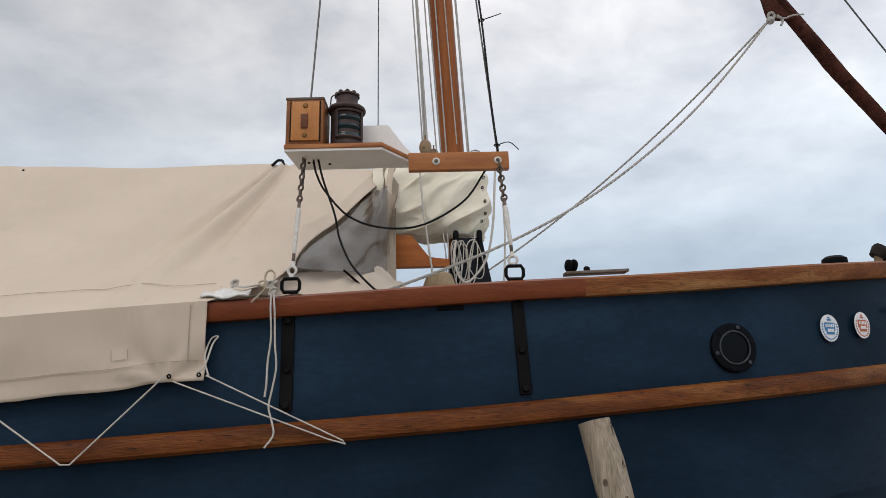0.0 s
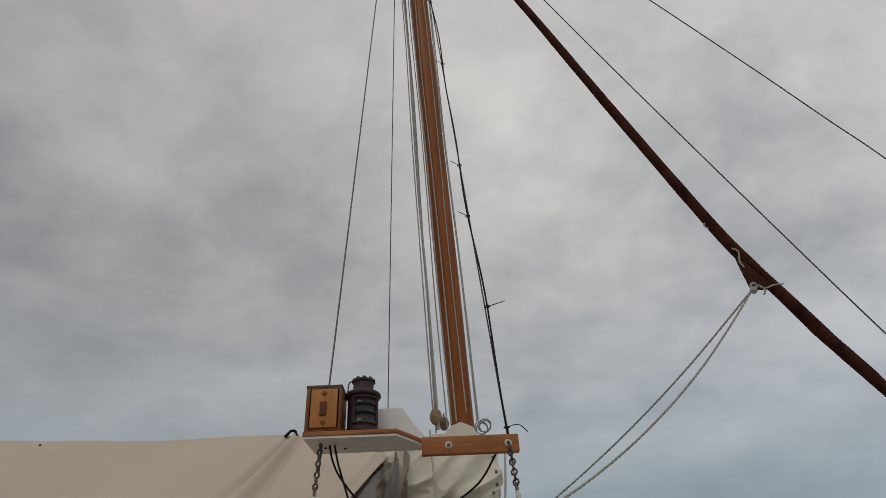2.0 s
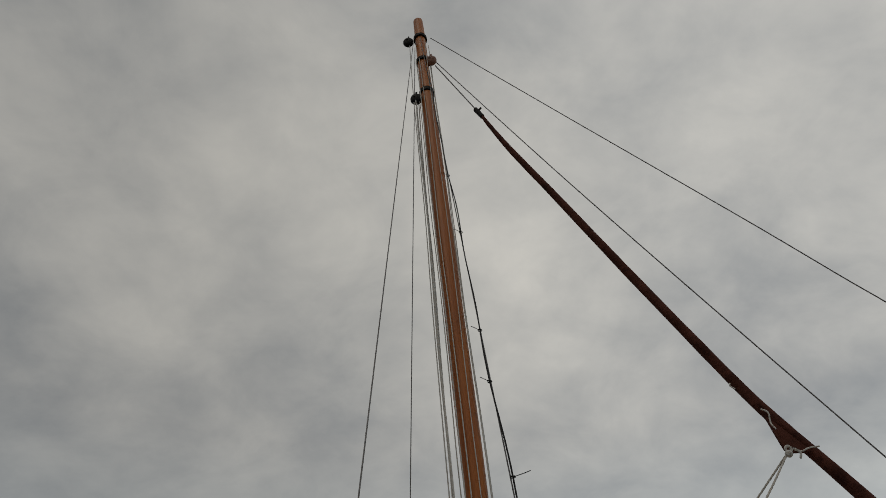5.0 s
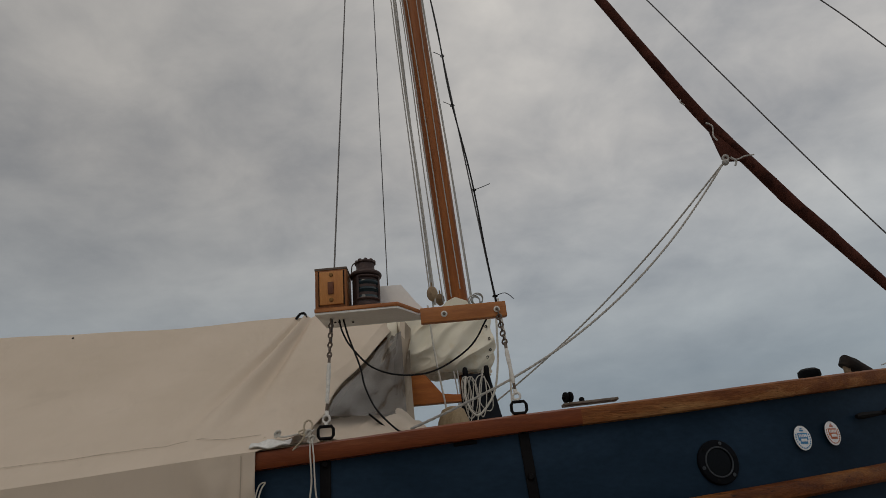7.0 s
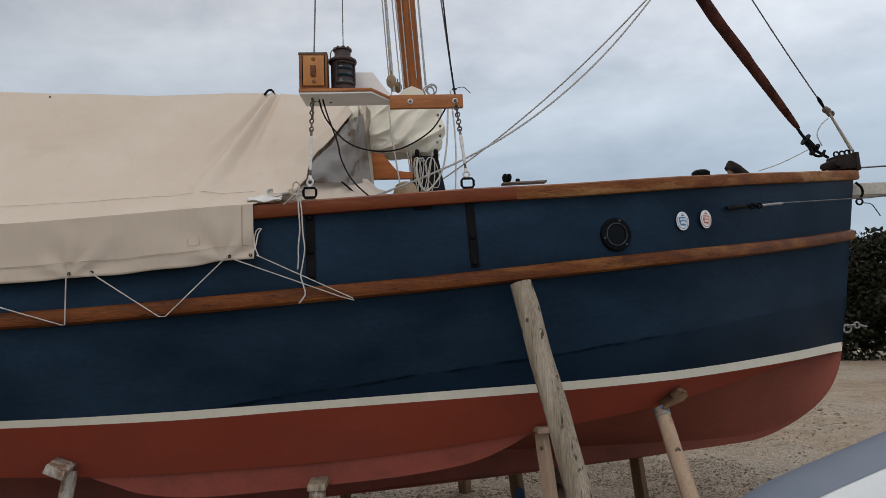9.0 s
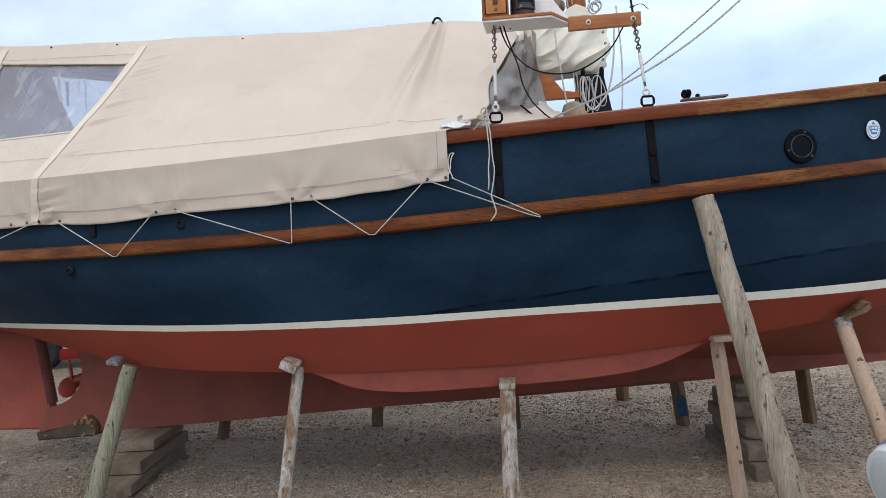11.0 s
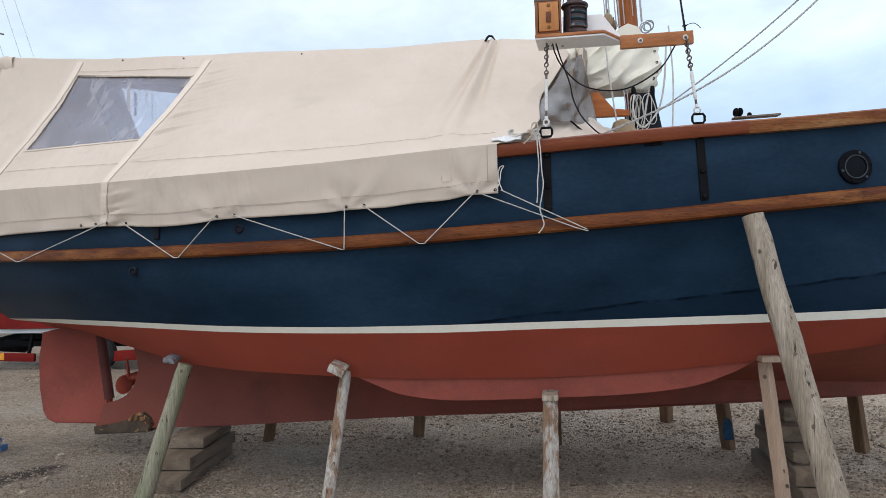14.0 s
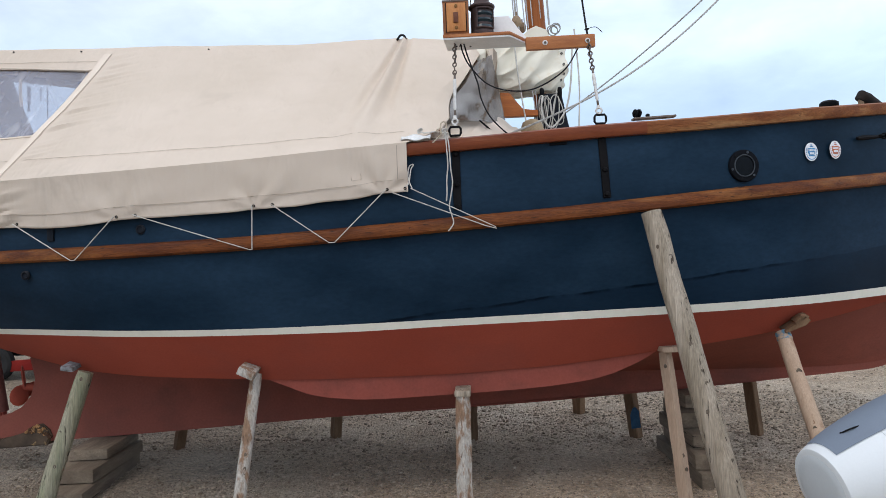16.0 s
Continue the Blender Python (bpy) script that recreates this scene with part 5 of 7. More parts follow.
ring(bm, (4.115, YC - 0.02, 1.515), (0.2, 1, 0), 0.022, 0.007, 14, 6)
tube(bm, bend([(4.13, YC - 0.02, 1.52), (4.17, YC - 0.02, 1.505), (4.20, YC - 0.02, 1.50)], 6), 0.008, 6)
solo("bobstay_shackle", bm, galv, (4.03, YC, 1.46), "galvanised shackle on the stem near the waterline", "shackle")
# whisker stay along the bow
ws = thing("whisker_stay", (2.6, 0.5, 2.33), "wire stay with turnbuckle along the blue bow", "stay")
def bow_pt(x, z, o=0.02):
    return Vector((x, RAIL_Y(x) - o, z))
bm = bmesh.new()
tube(bm, [bow_pt(2.575, 2.322, 0.012), bow_pt(2.62, 2.327, 0.014), bow_pt(2.76, 2.342, 0.018)], [0.010, 0.017, 0.010], 8)
part("strap", bm, black_iron, ws)
for k in range(4):
    c_ = bow_pt(2.775 + 0.036 * k, 2.344 + 0.0042 * k, 0.026)
    part("link", ring(bmesh.new(), c_, (0.3, 1, 0.2) if k % 2 else (0.1, 0.3, 1), 0.016, 0.0062, 12, 6), black_iron, ws)
bm = bmesh.new()
tube(bm, [bow_pt(2.905, 2.36, 0.03), bow_pt(2.93, 2.363, 0.032), bow_pt(3.09, 2.383, 0.044), bow_pt(3.12, 2.388, 0.045)], [0.007, 0.0095, 0.0095, 0.006], 8)
part("turnbuckle", bm, galv, ws)
bm = bmesh.new()
tube(bm, [bow_pt(3.12, 2.39, 0.045), Vector((4.25, YC - 0.16, 2.515)), Vector((6.0, YC, 2.75))], 0.005, 6)
part("wire_rope", bm, wire, ws)
bm = bmesh.new()
tube(bm, bend([(4.205, YC - 0.05, 2.66), (4.24, YC - 0.06, 2.62), (4.25, YC - 0.06, 2.57), (4.225, YC - 0.06, 2.53)], 14), 0.010, 6)
ring(bm, (4.215, YC - 0.06, 2.50), (0.2, 1, 0), 0.024, 0.008, 12, 6)
tube(bm, bend([(4.23, YC - 0.06, 2.49), (4.31, YC - 0.06, 2.48), (4.35, YC - 0.06, 2.43), (4.38, YC - 0.06, 2.38)], 10), 0.004, 5)
solo("hanging_shackle", bm, black_iron, (4.27, YC - 0.06, 2.42), "black shackle and wire end hanging at the stem", "shackle")

# ---- sidelight board on the near shrouds ----
board = thing("sidelight_board", (0.4, 0.14, 2.9), "varnished and white painted sidelight board lashed to the shrouds", "light board")
bm = bmesh.new()
v0 = [(-0.045, 0.03), (0.352, 0.03), (0.50, 0.25), (-0.03, 0.25)]
def plate(b, outline, z0, z1, bevel=0.0):
    lo = [b.verts.new((x, y, z0)) for x, y in outline]
    hi = [b.verts.new((x, y, z1)) for x, y in outline]
    b.faces.new(lo[::-1]); b.faces.new(hi)
    n = len(lo)
    for i in range(n):
        b.faces.new((lo[i], lo[(i + 1) % n], hi[(i + 1) % n], hi[i]))
    if bevel:
        bmesh.ops.bevel(b, geom=list(b.edges), offset=bevel, segments=1, affect="EDGES")
    return b
plate(bm, v0, 2.955, 2.965)
part("underside", bm, board_white, board, "white painted underside")
bm = bmesh.new()
plate(bm, [(-0.047, 0.026), (0.354, 0.026), (0.504, 0.254), (-0.032, 0.254)], 2.965, 2.985, 0.002)
part("shelf", bm, teak, board)
bm = bmesh.new()
slab(bm, [(0.12, 2.985), (0.49, 2.985), (0.43, 3.05), (0.36, 3.15), (0.12, 3.15)], 0.235, 0.25)
part("back_screen", bm, screen_white, board, "white painted screen behind the lantern")
bm = bmesh.new()
box(bm, (0.425, 0.035, 0.078), pose(0.665, 0.16, 2.942, 0, -1.3, 4), 0.005)
bar = part("bar", bm, teak, board, "varnished wooden bar")
for x, z in ((0.57, 2.938), (0.83, 2.944)):
    bm = bmesh.new()
    lathe(bm, [(0.016, 0), (0.016, 0.003), (0.014, 0.004), (0.001, 0.004)], pose(x, 0.142 + 0.07 * (x - 0.665), z, 90, 0, 4), 18)
    part("washer", bm, white_tape, bar)
    part("nut", lathe(bmesh.new(), [(0.0085, 0.003), (0.0085, 0.009), (0.004, 0.011), (0.001, 0.011)], pose(x, 0.142 + 0.07 * (x - 0.665), z, 90, 0, 4), 6), rust_galv, bar)
for x, y in ((0.03, 0.08), (0.05, 0.08), (0.115, 0.10)):
    bm = bmesh.new()
    lathe(bm, [(0.006, 0), (0.006, 0.004)], pose(x, y + 0.08, 2.951), 8)
    part("screw", bm, black_iron, board)
sb = part("switch_box", box(bmesh.new(), (0.155, 0.15, 0.20), pose(0.033, 0.112, 3.086), 0.004), surface("box_brown", (0.20, 0.070, 0.022), (0.30, 0.115, 0.038), 6, 0.45, fine=50, stretch=(6, 6, 1)), board)
part("switch_plate", box(bmesh.new(), (0.116, 0.012, 0.172), pose(0.036, 0.034, 3.088), 0.004), surface("golden_wood", (0.44, 0.165, 0.042), (0.53, 0.225, 0.066), 4, 0.4, bump=0.1, fine=40, stretch=(8, 6, 1), coat=0.1), sb)
part("lid", box(bmesh.new(), (0.16, 0.155, 0.012), pose(0.033, 0.112, 3.190), 0.003), surface("grey_brown_lid", (0.10, 0.075, 0.062), (0.15, 0.115, 0.095), 6, 0.6), sb, "weathered grey-brown lid")
for dx in (-0.061, 0.061):
    part("groove", box(bmesh.new(), (0.004, 0.006, 0.178), pose(0.036 + dx, 0.036, 3.088)), black_iron, sb)
part("slot", box(bmesh.new(), (0.028, 0.01, 0.062), pose(0.034, 0.026, 3.085), 0.002), surface("slot_dark", (0.12, 0.04, 0.02), (0.16, 0.055, 0.025), 9, 0.5), sb)
for z in (3.155, 3.025):
    bm = bmesh.new()
    lathe(bm, [(0.011, 0), (0.010, 0.004), (0.001, 0.005)], pose(0.036, 0.028, z, 90, 0, 0), 12)
    part("screw", bm, surface("brass", (0.17, 0.085, 0.03), (0.23, 0.12, 0.045), 9, 0.4, 0.8), sb)
# ship's lantern
lx, ly, lz = 0.192, 0.135, 2.985
lan = thing("ship_lantern", (lx, ly, lz), "dull copper ship's sidelight with a green lens", "lantern")
bm = bmesh.new()
lathe(bm, [(0.07, 0), (0.074, 0.006), (0.074, 0.03), (0.068, 0.034), (0.068, 0.175), (0.078, 0.18), (0.081, 0.188), (0.078, 0.197), (0.066, 0.203), (0.048, 0.218), (0.046, 0.225), (0.046, 0.25), (0.054, 0.254), (0.05, 0.262), (0.03, 0.272), (0.012, 0.276)], at(lx, ly, lz), 28)
part("body", bm, copper, lan)
bm = bmesh.new()
rows = []
for k in range(15):
    h = 0.045 + 0.122 * k / 14
    bulge = 0.0695 + 0.0045 * math.sin(k / 14 * 6 * math.pi)
    rows.append([Vector((lx + bulge * math.sin(a), ly - bulge * math.cos(a), lz + h)) for a in np.linspace(-0.42, 1.12, 19)])
sheet(bm, rows)
part("lens", bm, lens_glass, lan, "ribbed dark green lens")
for h in (0.048, 0.166):
    bm = bmesh.new()
    tube(bm, [Vector((lx + 0.072 * math.sin(a), ly - 0.072 * math.cos(a), lz + h)) for a in np.linspace(-0.50, 1.20, 16)], 0.006, 6)
    part("lens_rim", bm, copper, lan)
for a in (-0.46, 1.16):
    bm = bmesh.new()
    tube(bm, [Vector((lx + 0.072 * math.sin(a), ly - 0.072 * math.cos(a), lz + h)) for h in (0.046, 0.168)], 0.007, 6)
    part("lens_rim", bm, copper, lan)
for k in range(9):
    bm = bmesh.new()
    a = k * 2 * math.pi / 9
    bmesh.ops.create_uvsphere(bm, u_segments=8, v_segments=5, radius=0.011, matrix=at(lx + 0.043 * math.cos(a), ly + 0.043 * math.sin(a), lz + 0.262))
    part("crown_knob", bm, copper, lan)
bm = bmesh.new()
tube(bm, bend([(lx - 0.07, ly, lz + 0.2), (lx - 0.062, ly - 0.03, lz + 0.24), (lx - 0.04, ly - 0.035, lz + 0.252)], 8), 0.003, 5)
part("handle", bm, copper, lan)

# turnbuckles under the board
def bottle(x, y, z0, ztop, xt, yt, name_label):
    t = thing("turnbuckle", (x, y, z0), name_label, "turnbuckle", "rigging screws at the chain plates")
    a, b_ = Vector((x, y, z0)), Vector((xt, yt, ztop))
    def q(f):
        return a.lerp(b_, f)
    bm = bmesh.new()
    tube(bm, [q(0.25), q(0.28), q(0.42), q(0.46), q(0.57), q(0.60)], [0.006, 0.0095, 0.0085, 0.0105, 0.0105, 0.007], 10)
    part("sleeve", bm, white_tape, t, "white taped sleeve")
    part("thread", tube(bmesh.new(), [q(0.17), q(0.25)], 0.007, 8), rust_galv, t)
    part("thread", tube(bmesh.new(), [q(0.60), q(0.67)], 0.007, 8), rust_galv, t)
    bm = bmesh.new()
    ring(bm, q(0.125), (0.3, 1, 0), 0.017, 0.006, 14, 6)
    tube(bm, [q(0.075), q(0.10)], 0.009, 8)
    tube(bm, [q(0.15), q(0.19)], 0.010, 8)
    part("lower_toggle", bm, white_tape, t)
    for k, f in enumerate((0.675, 0.72, 0.765, 0.81, 0.855, 0.90, 0.945, 0.99)):
        part("shackle", ring(bmesh.new(), q(f), (1, 0, 0) if k % 2 else (0.7, 1, 0), 0.0132, 0.0045, 12, 6), rust_galv, t)
    bm = bmesh.new()
    c = q(0.02)
    w, h = 0.034, 0.026
    loop = [c + Vector((sx * w, 0, sz * h)) for sx, sz in ((-0.75, -1), (0.75, -1), (1, -0.5), (1, 0.5), (0.75, 1), (-0.75, 1), (-1, 0.5), (-1, -0.5), (-0.75, -1), (0, -1))]
    tube(bm, loop, 0.0072, 8)
    part("iron_loop", bm, black_iron, t, "black iron loop on the rail")
    return t


bottle(0.005, 0.0, 2.385, 2.95, 0.018, 0.11, "white taped turnbuckle on a black loop with a knotted rope")
bottle(0.872, 0.06, 2.43, 2.93, 0.835, 0.155, "white taped turnbuckle on a black loop")

# cables
rope("black_cable", [(0.055, 0.13, 2.955), (0.07, 0.12, 2.89), (0.11, 0.12, 2.81), (0.21, 0.12, 2.70), (0.35, 0.14, 2.655), (0.51, 0.16, 2.67), (0.68, 0.17, 2.77), (0.77, 0.19, 2.90), (0.80, 0.20, 2.96)], 0.0045, cable_black, "black electric cable drooping under the light board", "cable")
rope("black_cable", [(0.075, 0.13, 2.955), (0.10, 0.115, 2.86), (0.15, 0.12, 2.71), (0.17, 0.13, 2.61), (0.22, 0.13, 2.50), (0.30, 0.13, 2.41), (0.34, 0.14, 2.385)], 0.0045, cable_black, "black electric cable hanging down to the deck", "cable")
cpts = [on_shroud(0.87, 0.09, 2.47, z) + Vector((0.002 + 0.006 * math.sin(z * 2.3) + 0.006 * math.sin(z * 5.1 + 1), -0.009, 0)) for z in np.linspace(2.95, 9.6, 34)]
rope("mast_cable", cpts, 0.0052, cable_black, "black cable tied up along the forward shroud", "cable", n=90)
for z in (3.02, 3.69, 4.34, 4.78, 5.9, 6.8):
    p = on_shroud(0.87, 0.09, 2.47, z) + Vector((0.002 + 0.006 * math.sin(z * 2.3) + 0.006 * math.sin(z * 5.1 + 1), -0.009, 0))
    s = 1 if z in (3.02, 3.69) else -0.6
    bm = bmesh.new()
    ring(bm, p, (0, 0, 1), 0.012, 0.003, 10, 5)
    tube(bm, bend([p, p + Vector((0.05 * s, -0.02, 0.005)), p + Vector((0.09 * s, -0.02, 0.02 if z > 3.1 else -0.03))], 8), 0.0022, 5)
    solo("cable_tie", bm, cable_black, tuple(p), "black nylon cable tie with its tail uncut", "cable tie", "ties on the cable")

# jib sheet to the rail
rope("jib_sheet", [(2.755, 1.48, 4.385), (2.461, 1.339, 4.035), (2.152, 1.189, 3.69), (1.843, 1.038, 3.385), (1.534, 0.887, 3.118), (1.226, 0.737, 2.89), (0.917, 0.586, 2.70), (0.608, 0.435, 2.543), (0.36, 0.315, 2.43)],
     0.0064, sheet_rope, "white laid jib sheet led down to the deck", "rope", "jib sheets", twist=True)
rope("jib_sheet", [(2.755, 1.50, 4.385), (2.556, 1.599, 4.194), (2.341, 1.708, 3.991), (2.127, 1.818, 3.802), (1.913, 1.927, 3.625), (1.699, 2.036, 3.46), (1.484, 2.145, 3.306), (1.27, 2.254, 3.162), (1.056, 2.363, 3.028), (0.80, 2.49, 2.88), (0.35, 2.72, 2.63), (0.05, 2.87, 2.46)],
     0.0064, sheet_rope, "white laid jib sheet led across to the far rail", "rope", "jib sheets", twist=True)
bm = bmesh.new()
ring(bm, (2.76, YC - 0.10, 4.40), (0, 1, 0.3), 0.02, 0.01, 12, 6)
bmesh.ops.create_uvsphere(bm, u_segments=10, v_segments=7, radius=0.026, matrix=at(2.745, YC - 0.11, 4.36))
solo("sheet_knot", bm, grey_rope, (2.75, YC - 0.1, 4.36), "knot of the sheet at the clew", "rope")

# ---- above the deck by the mast ----
tab = thing("tabernacle", (0.72, YC, 2.35), "navy painted mast tabernacle with pins", "mast step")
for y in (-0.14, 0.14):
    bm = bmesh.new()
    slab(bm, [(0.60, 2.35), (0.93, 2.35), (0.865, 2.66), (0.815, 2.93), (0.635, 2.93), (0.60, 2.6)], YC + y - 0.025, YC + y + 0.025, 0.008)
    part("cheek", bm, navy, tab)
for x in (0.66, 0.80):
    bm = bmesh.new()
    lathe(bm, [(0.008, -0.14), (0.009, -0.02), (0.017, -0.005), (0.018, 0.045), (0.013, 0.062), (0.004, 0.066)], at(x, YC - 0.19, 2.905), 12)
    part("belaying_pin", bm, black_iron, tab)
# furled mainsail in its pale cover, on the boom
roll = thing("furled_mainsail", (0.5, YC, 2.97), "off-white canvas sail cover laced round the furled mainsail", "sail cover")
bm = bmesh.new()
rows = []


def sail_cover_at(u, a):
    """u: 0 aft to 1 at the mast; a: the angle round the bundle, 0 on the far side, 270 degrees below."""
    ca, sa = math.cos(a), math.sin(a)
    ex = 0.72
    c_, s_ = math.copysign(abs(ca) ** ex, ca), math.copysign(abs(sa) ** ex, sa)
    x = 0.16 + 0.665 * u + 0.05 * u ** 6 * (1 - s_ * s_) - 0.012 * u ** 8 * math.sin(a * 9)
    slack = min(1, 0.25 + u * 1.3) * (0.7 - 0.3 * sa)
    # slack folds that climb aft from the laced end, and finer creases between them
    h = 0.26 * sa
    along, over = 0.80 * x + 0.60 * h, 0.80 * h - 0.60 * x
    q = (1 - abs(noise.noise(Vector((along * 2.6, over * 9.0, 2 + 0.5 * ca))))) ** 2
    q2 = (1 - abs(noise.noise(Vector((along * 6.0 + 0.6 * q, over * 17.0, 7 + 0.5 * ca))))) ** 2
    if sa < -0.6:
        slack *= 1 + (sa + 0.6) * 1.6
    r = slack * (0.075 * q + 0.024 * q2 - 0.056) + 0.012 * noise.noise(Vector((x * 5, ca * 1.5, sa * 1.5)))
    k = 1 - 0.06 * max(0, (u - 0.86) / 0.14) ** 2 * (0.6 + 0.4 * abs(s_))
    return Vector((x, YC + (0.165 * c_ + r * ca) * k, 3.175 - 0.02 * u + ((0.262 if s_ > 0 else 0.205) * s_ + r * sa) * k))


for i in range(201):
    rows.append([sail_cover_at(i / 200, 2 * math.pi * k / 220) for k in range(221)])
sheet(bm, rows)
bmesh.ops.remove_doubles(bm, verts=bm.verts, dist=1e-5)
part("cloth", bm, canvas_white, roll, "", 50)
bm = bmesh.new()
slab(bm, [(0.50, 3.38), (0.75, 3.38), (0.72, 3.45), (0.64, 3.485), (0.58, 3.46)], YC - 0.14, YC - 0.10, 0.01)
part("collar", bm, canvas_white, roll)
for deg in (152, 166, 180, 195, 210):
    bm = bmesh.new()
    ring(bm, sail_cover_at(0.965, radians(deg)) + Vector((0, -0.006, 0)), (0.75, 1, 0), 0.008, 0.0028, 12, 5)
    part("eyelet", bm, black_iron, roll)
bm = bmesh.new()
tube(bm, [sail_cover_at(u_, radians(243)) + Vector((0, -0.004, 0)) for u_ in np.linspace(0.03, 0.97, 40)], 0.0022, 5)
part("hem_stitching", bm, thread, roll)
bm = bmesh.new()
tube(bm, bend([(0.28, YC - 0.20, 3.38), (0.265, YC - 0.24, 3.2), (0.28, YC - 0.23, 3.05), (0.255, YC - 0.20, 2.9)], 14), 0.02, 6, True, 0.5)
part("strap", bm, canvas, roll)
boom = thing("boom", (-2.5, YC, 3.5), "round wooden boom whose end shows behind the cover", "boom")
bm = bmesh.new()
tube(bm, [(-5.25, YC, 3.59), (-5.2, YC, 3.588), (-4.85, YC, 3.545), (-4.4, YC, 3.50), (-3.96, YC, 3.45), (-2.0, YC, 3.36), (0.55, YC, 3.20)], [0.038, 0.045, 0.045, 0.046, 0.05, 0.055, 0.055], 14)
part("spar", bm, surface("boom_wood", (0.21, 0.095, 0.036), (0.47, 0.27, 0.12), 5, 0.6, fine=40, stretch=(0.5, 5, 5), speck=(0.07, 0.035, 0.02), contrast=(0.42, 0.58)), boom)
bm = bmesh.new()
rows = []
for i in range(25):
    f_ = i / 24
    flare = 0.050 + 0.014 * math.sin(math.pi * min(1, f_ * 1.2)) + 0.008 * f_
    rows.append([Vector((-5.0 + 0.16 * f_ - 0.02 * math.sin(a), YC - 0.02 + (flare + 0.006 * noise.noise(Vector((f_ * 5, math.cos(a) * 2, math.sin(a) * 2)))) * math.cos(a),
                         3.565 + (0.088 if math.sin(a) > 0 else 0.125) * math.sin(a) * (flare / 0.064))) for a in np.linspace(0, 2 * math.pi, 33)])
sheet(bm, rows)
part("boom_cuff", bm, canvas, cover, "canvas end gathered round the boom", 60)
bm = bmesh.new()
tube(bm, bend([(-5.0, YC - 0.06, 3.49), (-5.06, YC - 0.08, 3.45), (-5.10, YC - 0.08, 3.43), (-5.115, YC - 0.08, 3.38)], 10), 0.006, 6)
part("cuff_cord", bm, grey_rope, cover)
for k, x in enumerate((-5.06, -5.11)):
    part("hole", lathe(bmesh.new(), [(0.013, 0.001), (0.012, 0.003), (0.001, 0.0035)], pose(x, YC - 0.046, 3.585 - 0.012 * k, 90, 0, 0), 10), black_iron, boom)
# varnished cabin end seen under the cover
cab = thing("cabin_end", (0.4, YC - 0.3, 2.5), "orange varnished wooden end of the coach roof", "cabin")
bm = bmesh.new()
slab(bm, [(0.20, 2.74), (0.62, 2.74), (0.62, 2.785), (0.50, 2.795), (0.40, 2.93), (0.20, 2.945)], YC - 0.25, YC - 0.2, 0.004)
orange_board = surface("orange_board", (0.36, 0.096, 0.014), (0.47, 0.145, 0.024), 3, 0.4, bump=0.1, fine=45, stretch=(1, 6, 8), speck=(0.22, 0.055, 0.012), speck_at=0.7, coat=0.2)
part("board", bm, orange_board, cab)
bm = bmesh.new()
lathe(bm, [(0.014, 0), (0.014, 0.004), (0.001, 0.006)], pose(0.285, YC - 0.25, 2.85, 90, 0, 0), 12)
part("bolt", bm, galv, cab)
bm = bmesh.new()
box(bm, (0.06, 0.06, 0.5), pose(0.17, YC - 0.22, 2.55), 0.008)
part("post", bm, orange_board, cab)
# smoked plastic front panel and the gathered canvas under it
front = thing("cover_front", (0.1, 0.6, 2.45), "grey clear-plastic front panel with gathered canvas below", "boat cover")
bm = bmesh.new()
rows = []
for j in range(17):
    f = j / 16
    l = cover_at(1.0, 0.20 + 0.62 * f) + Vector((0.004, 0.012, -0.01))
    r = Vector((0.27, 1.20, 3.20)).lerp(Vector((0.33, 0.50, 2.53)), f)
    rows.append([l.lerp(r, i / 12) + Vector((0, 0.05 * math.sin(math.pi * i / 12), 0)) * noise.noise(Vector((i * 0.5, j * 0.25, 2))) for i in range(13)])
sheet(bm, rows)
part("plastic", bm, vinyl_dark, front, "smoked clear plastic")
# added sheet for the dark inside of the cover: canvas colour darkened as shade
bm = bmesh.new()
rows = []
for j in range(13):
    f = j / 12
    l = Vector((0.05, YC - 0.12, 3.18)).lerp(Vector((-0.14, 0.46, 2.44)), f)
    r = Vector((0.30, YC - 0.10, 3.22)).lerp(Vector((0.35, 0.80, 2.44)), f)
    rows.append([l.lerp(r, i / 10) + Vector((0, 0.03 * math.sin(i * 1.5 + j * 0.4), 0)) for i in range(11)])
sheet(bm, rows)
part("inner_flap", bm, surface("shaded_canvas", (0.30, 0.245, 0.19), (0.36, 0.30, 0.235), 3, 0.9, bump=0.15, fine=300, dist=0.002), front, "brown sheet added for the dark space inside the cover", 80)
bm = bmesh.new()
rows = []
for j in range(15):
    v = j / 14
    l = Vector((-0.12, 0.30, 2.50)).lerp(Vector((-0.30, 0.0, 2.37)), v)
    r = Vector((0.31, 0.56, 2.575)).lerp(Vector((0.48, 0.42, 2.42)), v)
    rows.append([l.lerp(r, i / 24) + Vector((0, -0.03 * math.sin(math.pi * v) - 0.022 * noise.noise(Vector((i * 0.30 - v * 2.2, v * 0.8, 4))), 0.048 * noise.noise(Vector((i * 0.33 + v * 3.0, v * 1.4, 8))) - 0.02 * v)) for i in range(25)])
sheet(bm, rows)
part("gathered_canvas", bm, canvas, front, "", 80)
# the edge strip takes the same canvas colour, darkened for shade
bm = bmesh.new()
rows = []
for j in range(9):
    z = 3.40 - 0.85 * j / 8
    rows.append([Vector((0.22 + 0.09 * i / 6 + 0.012 * math.sin(j * 1.3 + i), YC - 0.10 - 0.55 * (j / 8) - 0.03 * math.cos(i * 1.4 + j), z)) for i in range(7)])
sheet(bm, rows)
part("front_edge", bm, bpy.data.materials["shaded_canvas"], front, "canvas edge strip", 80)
bm = bmesh.new()
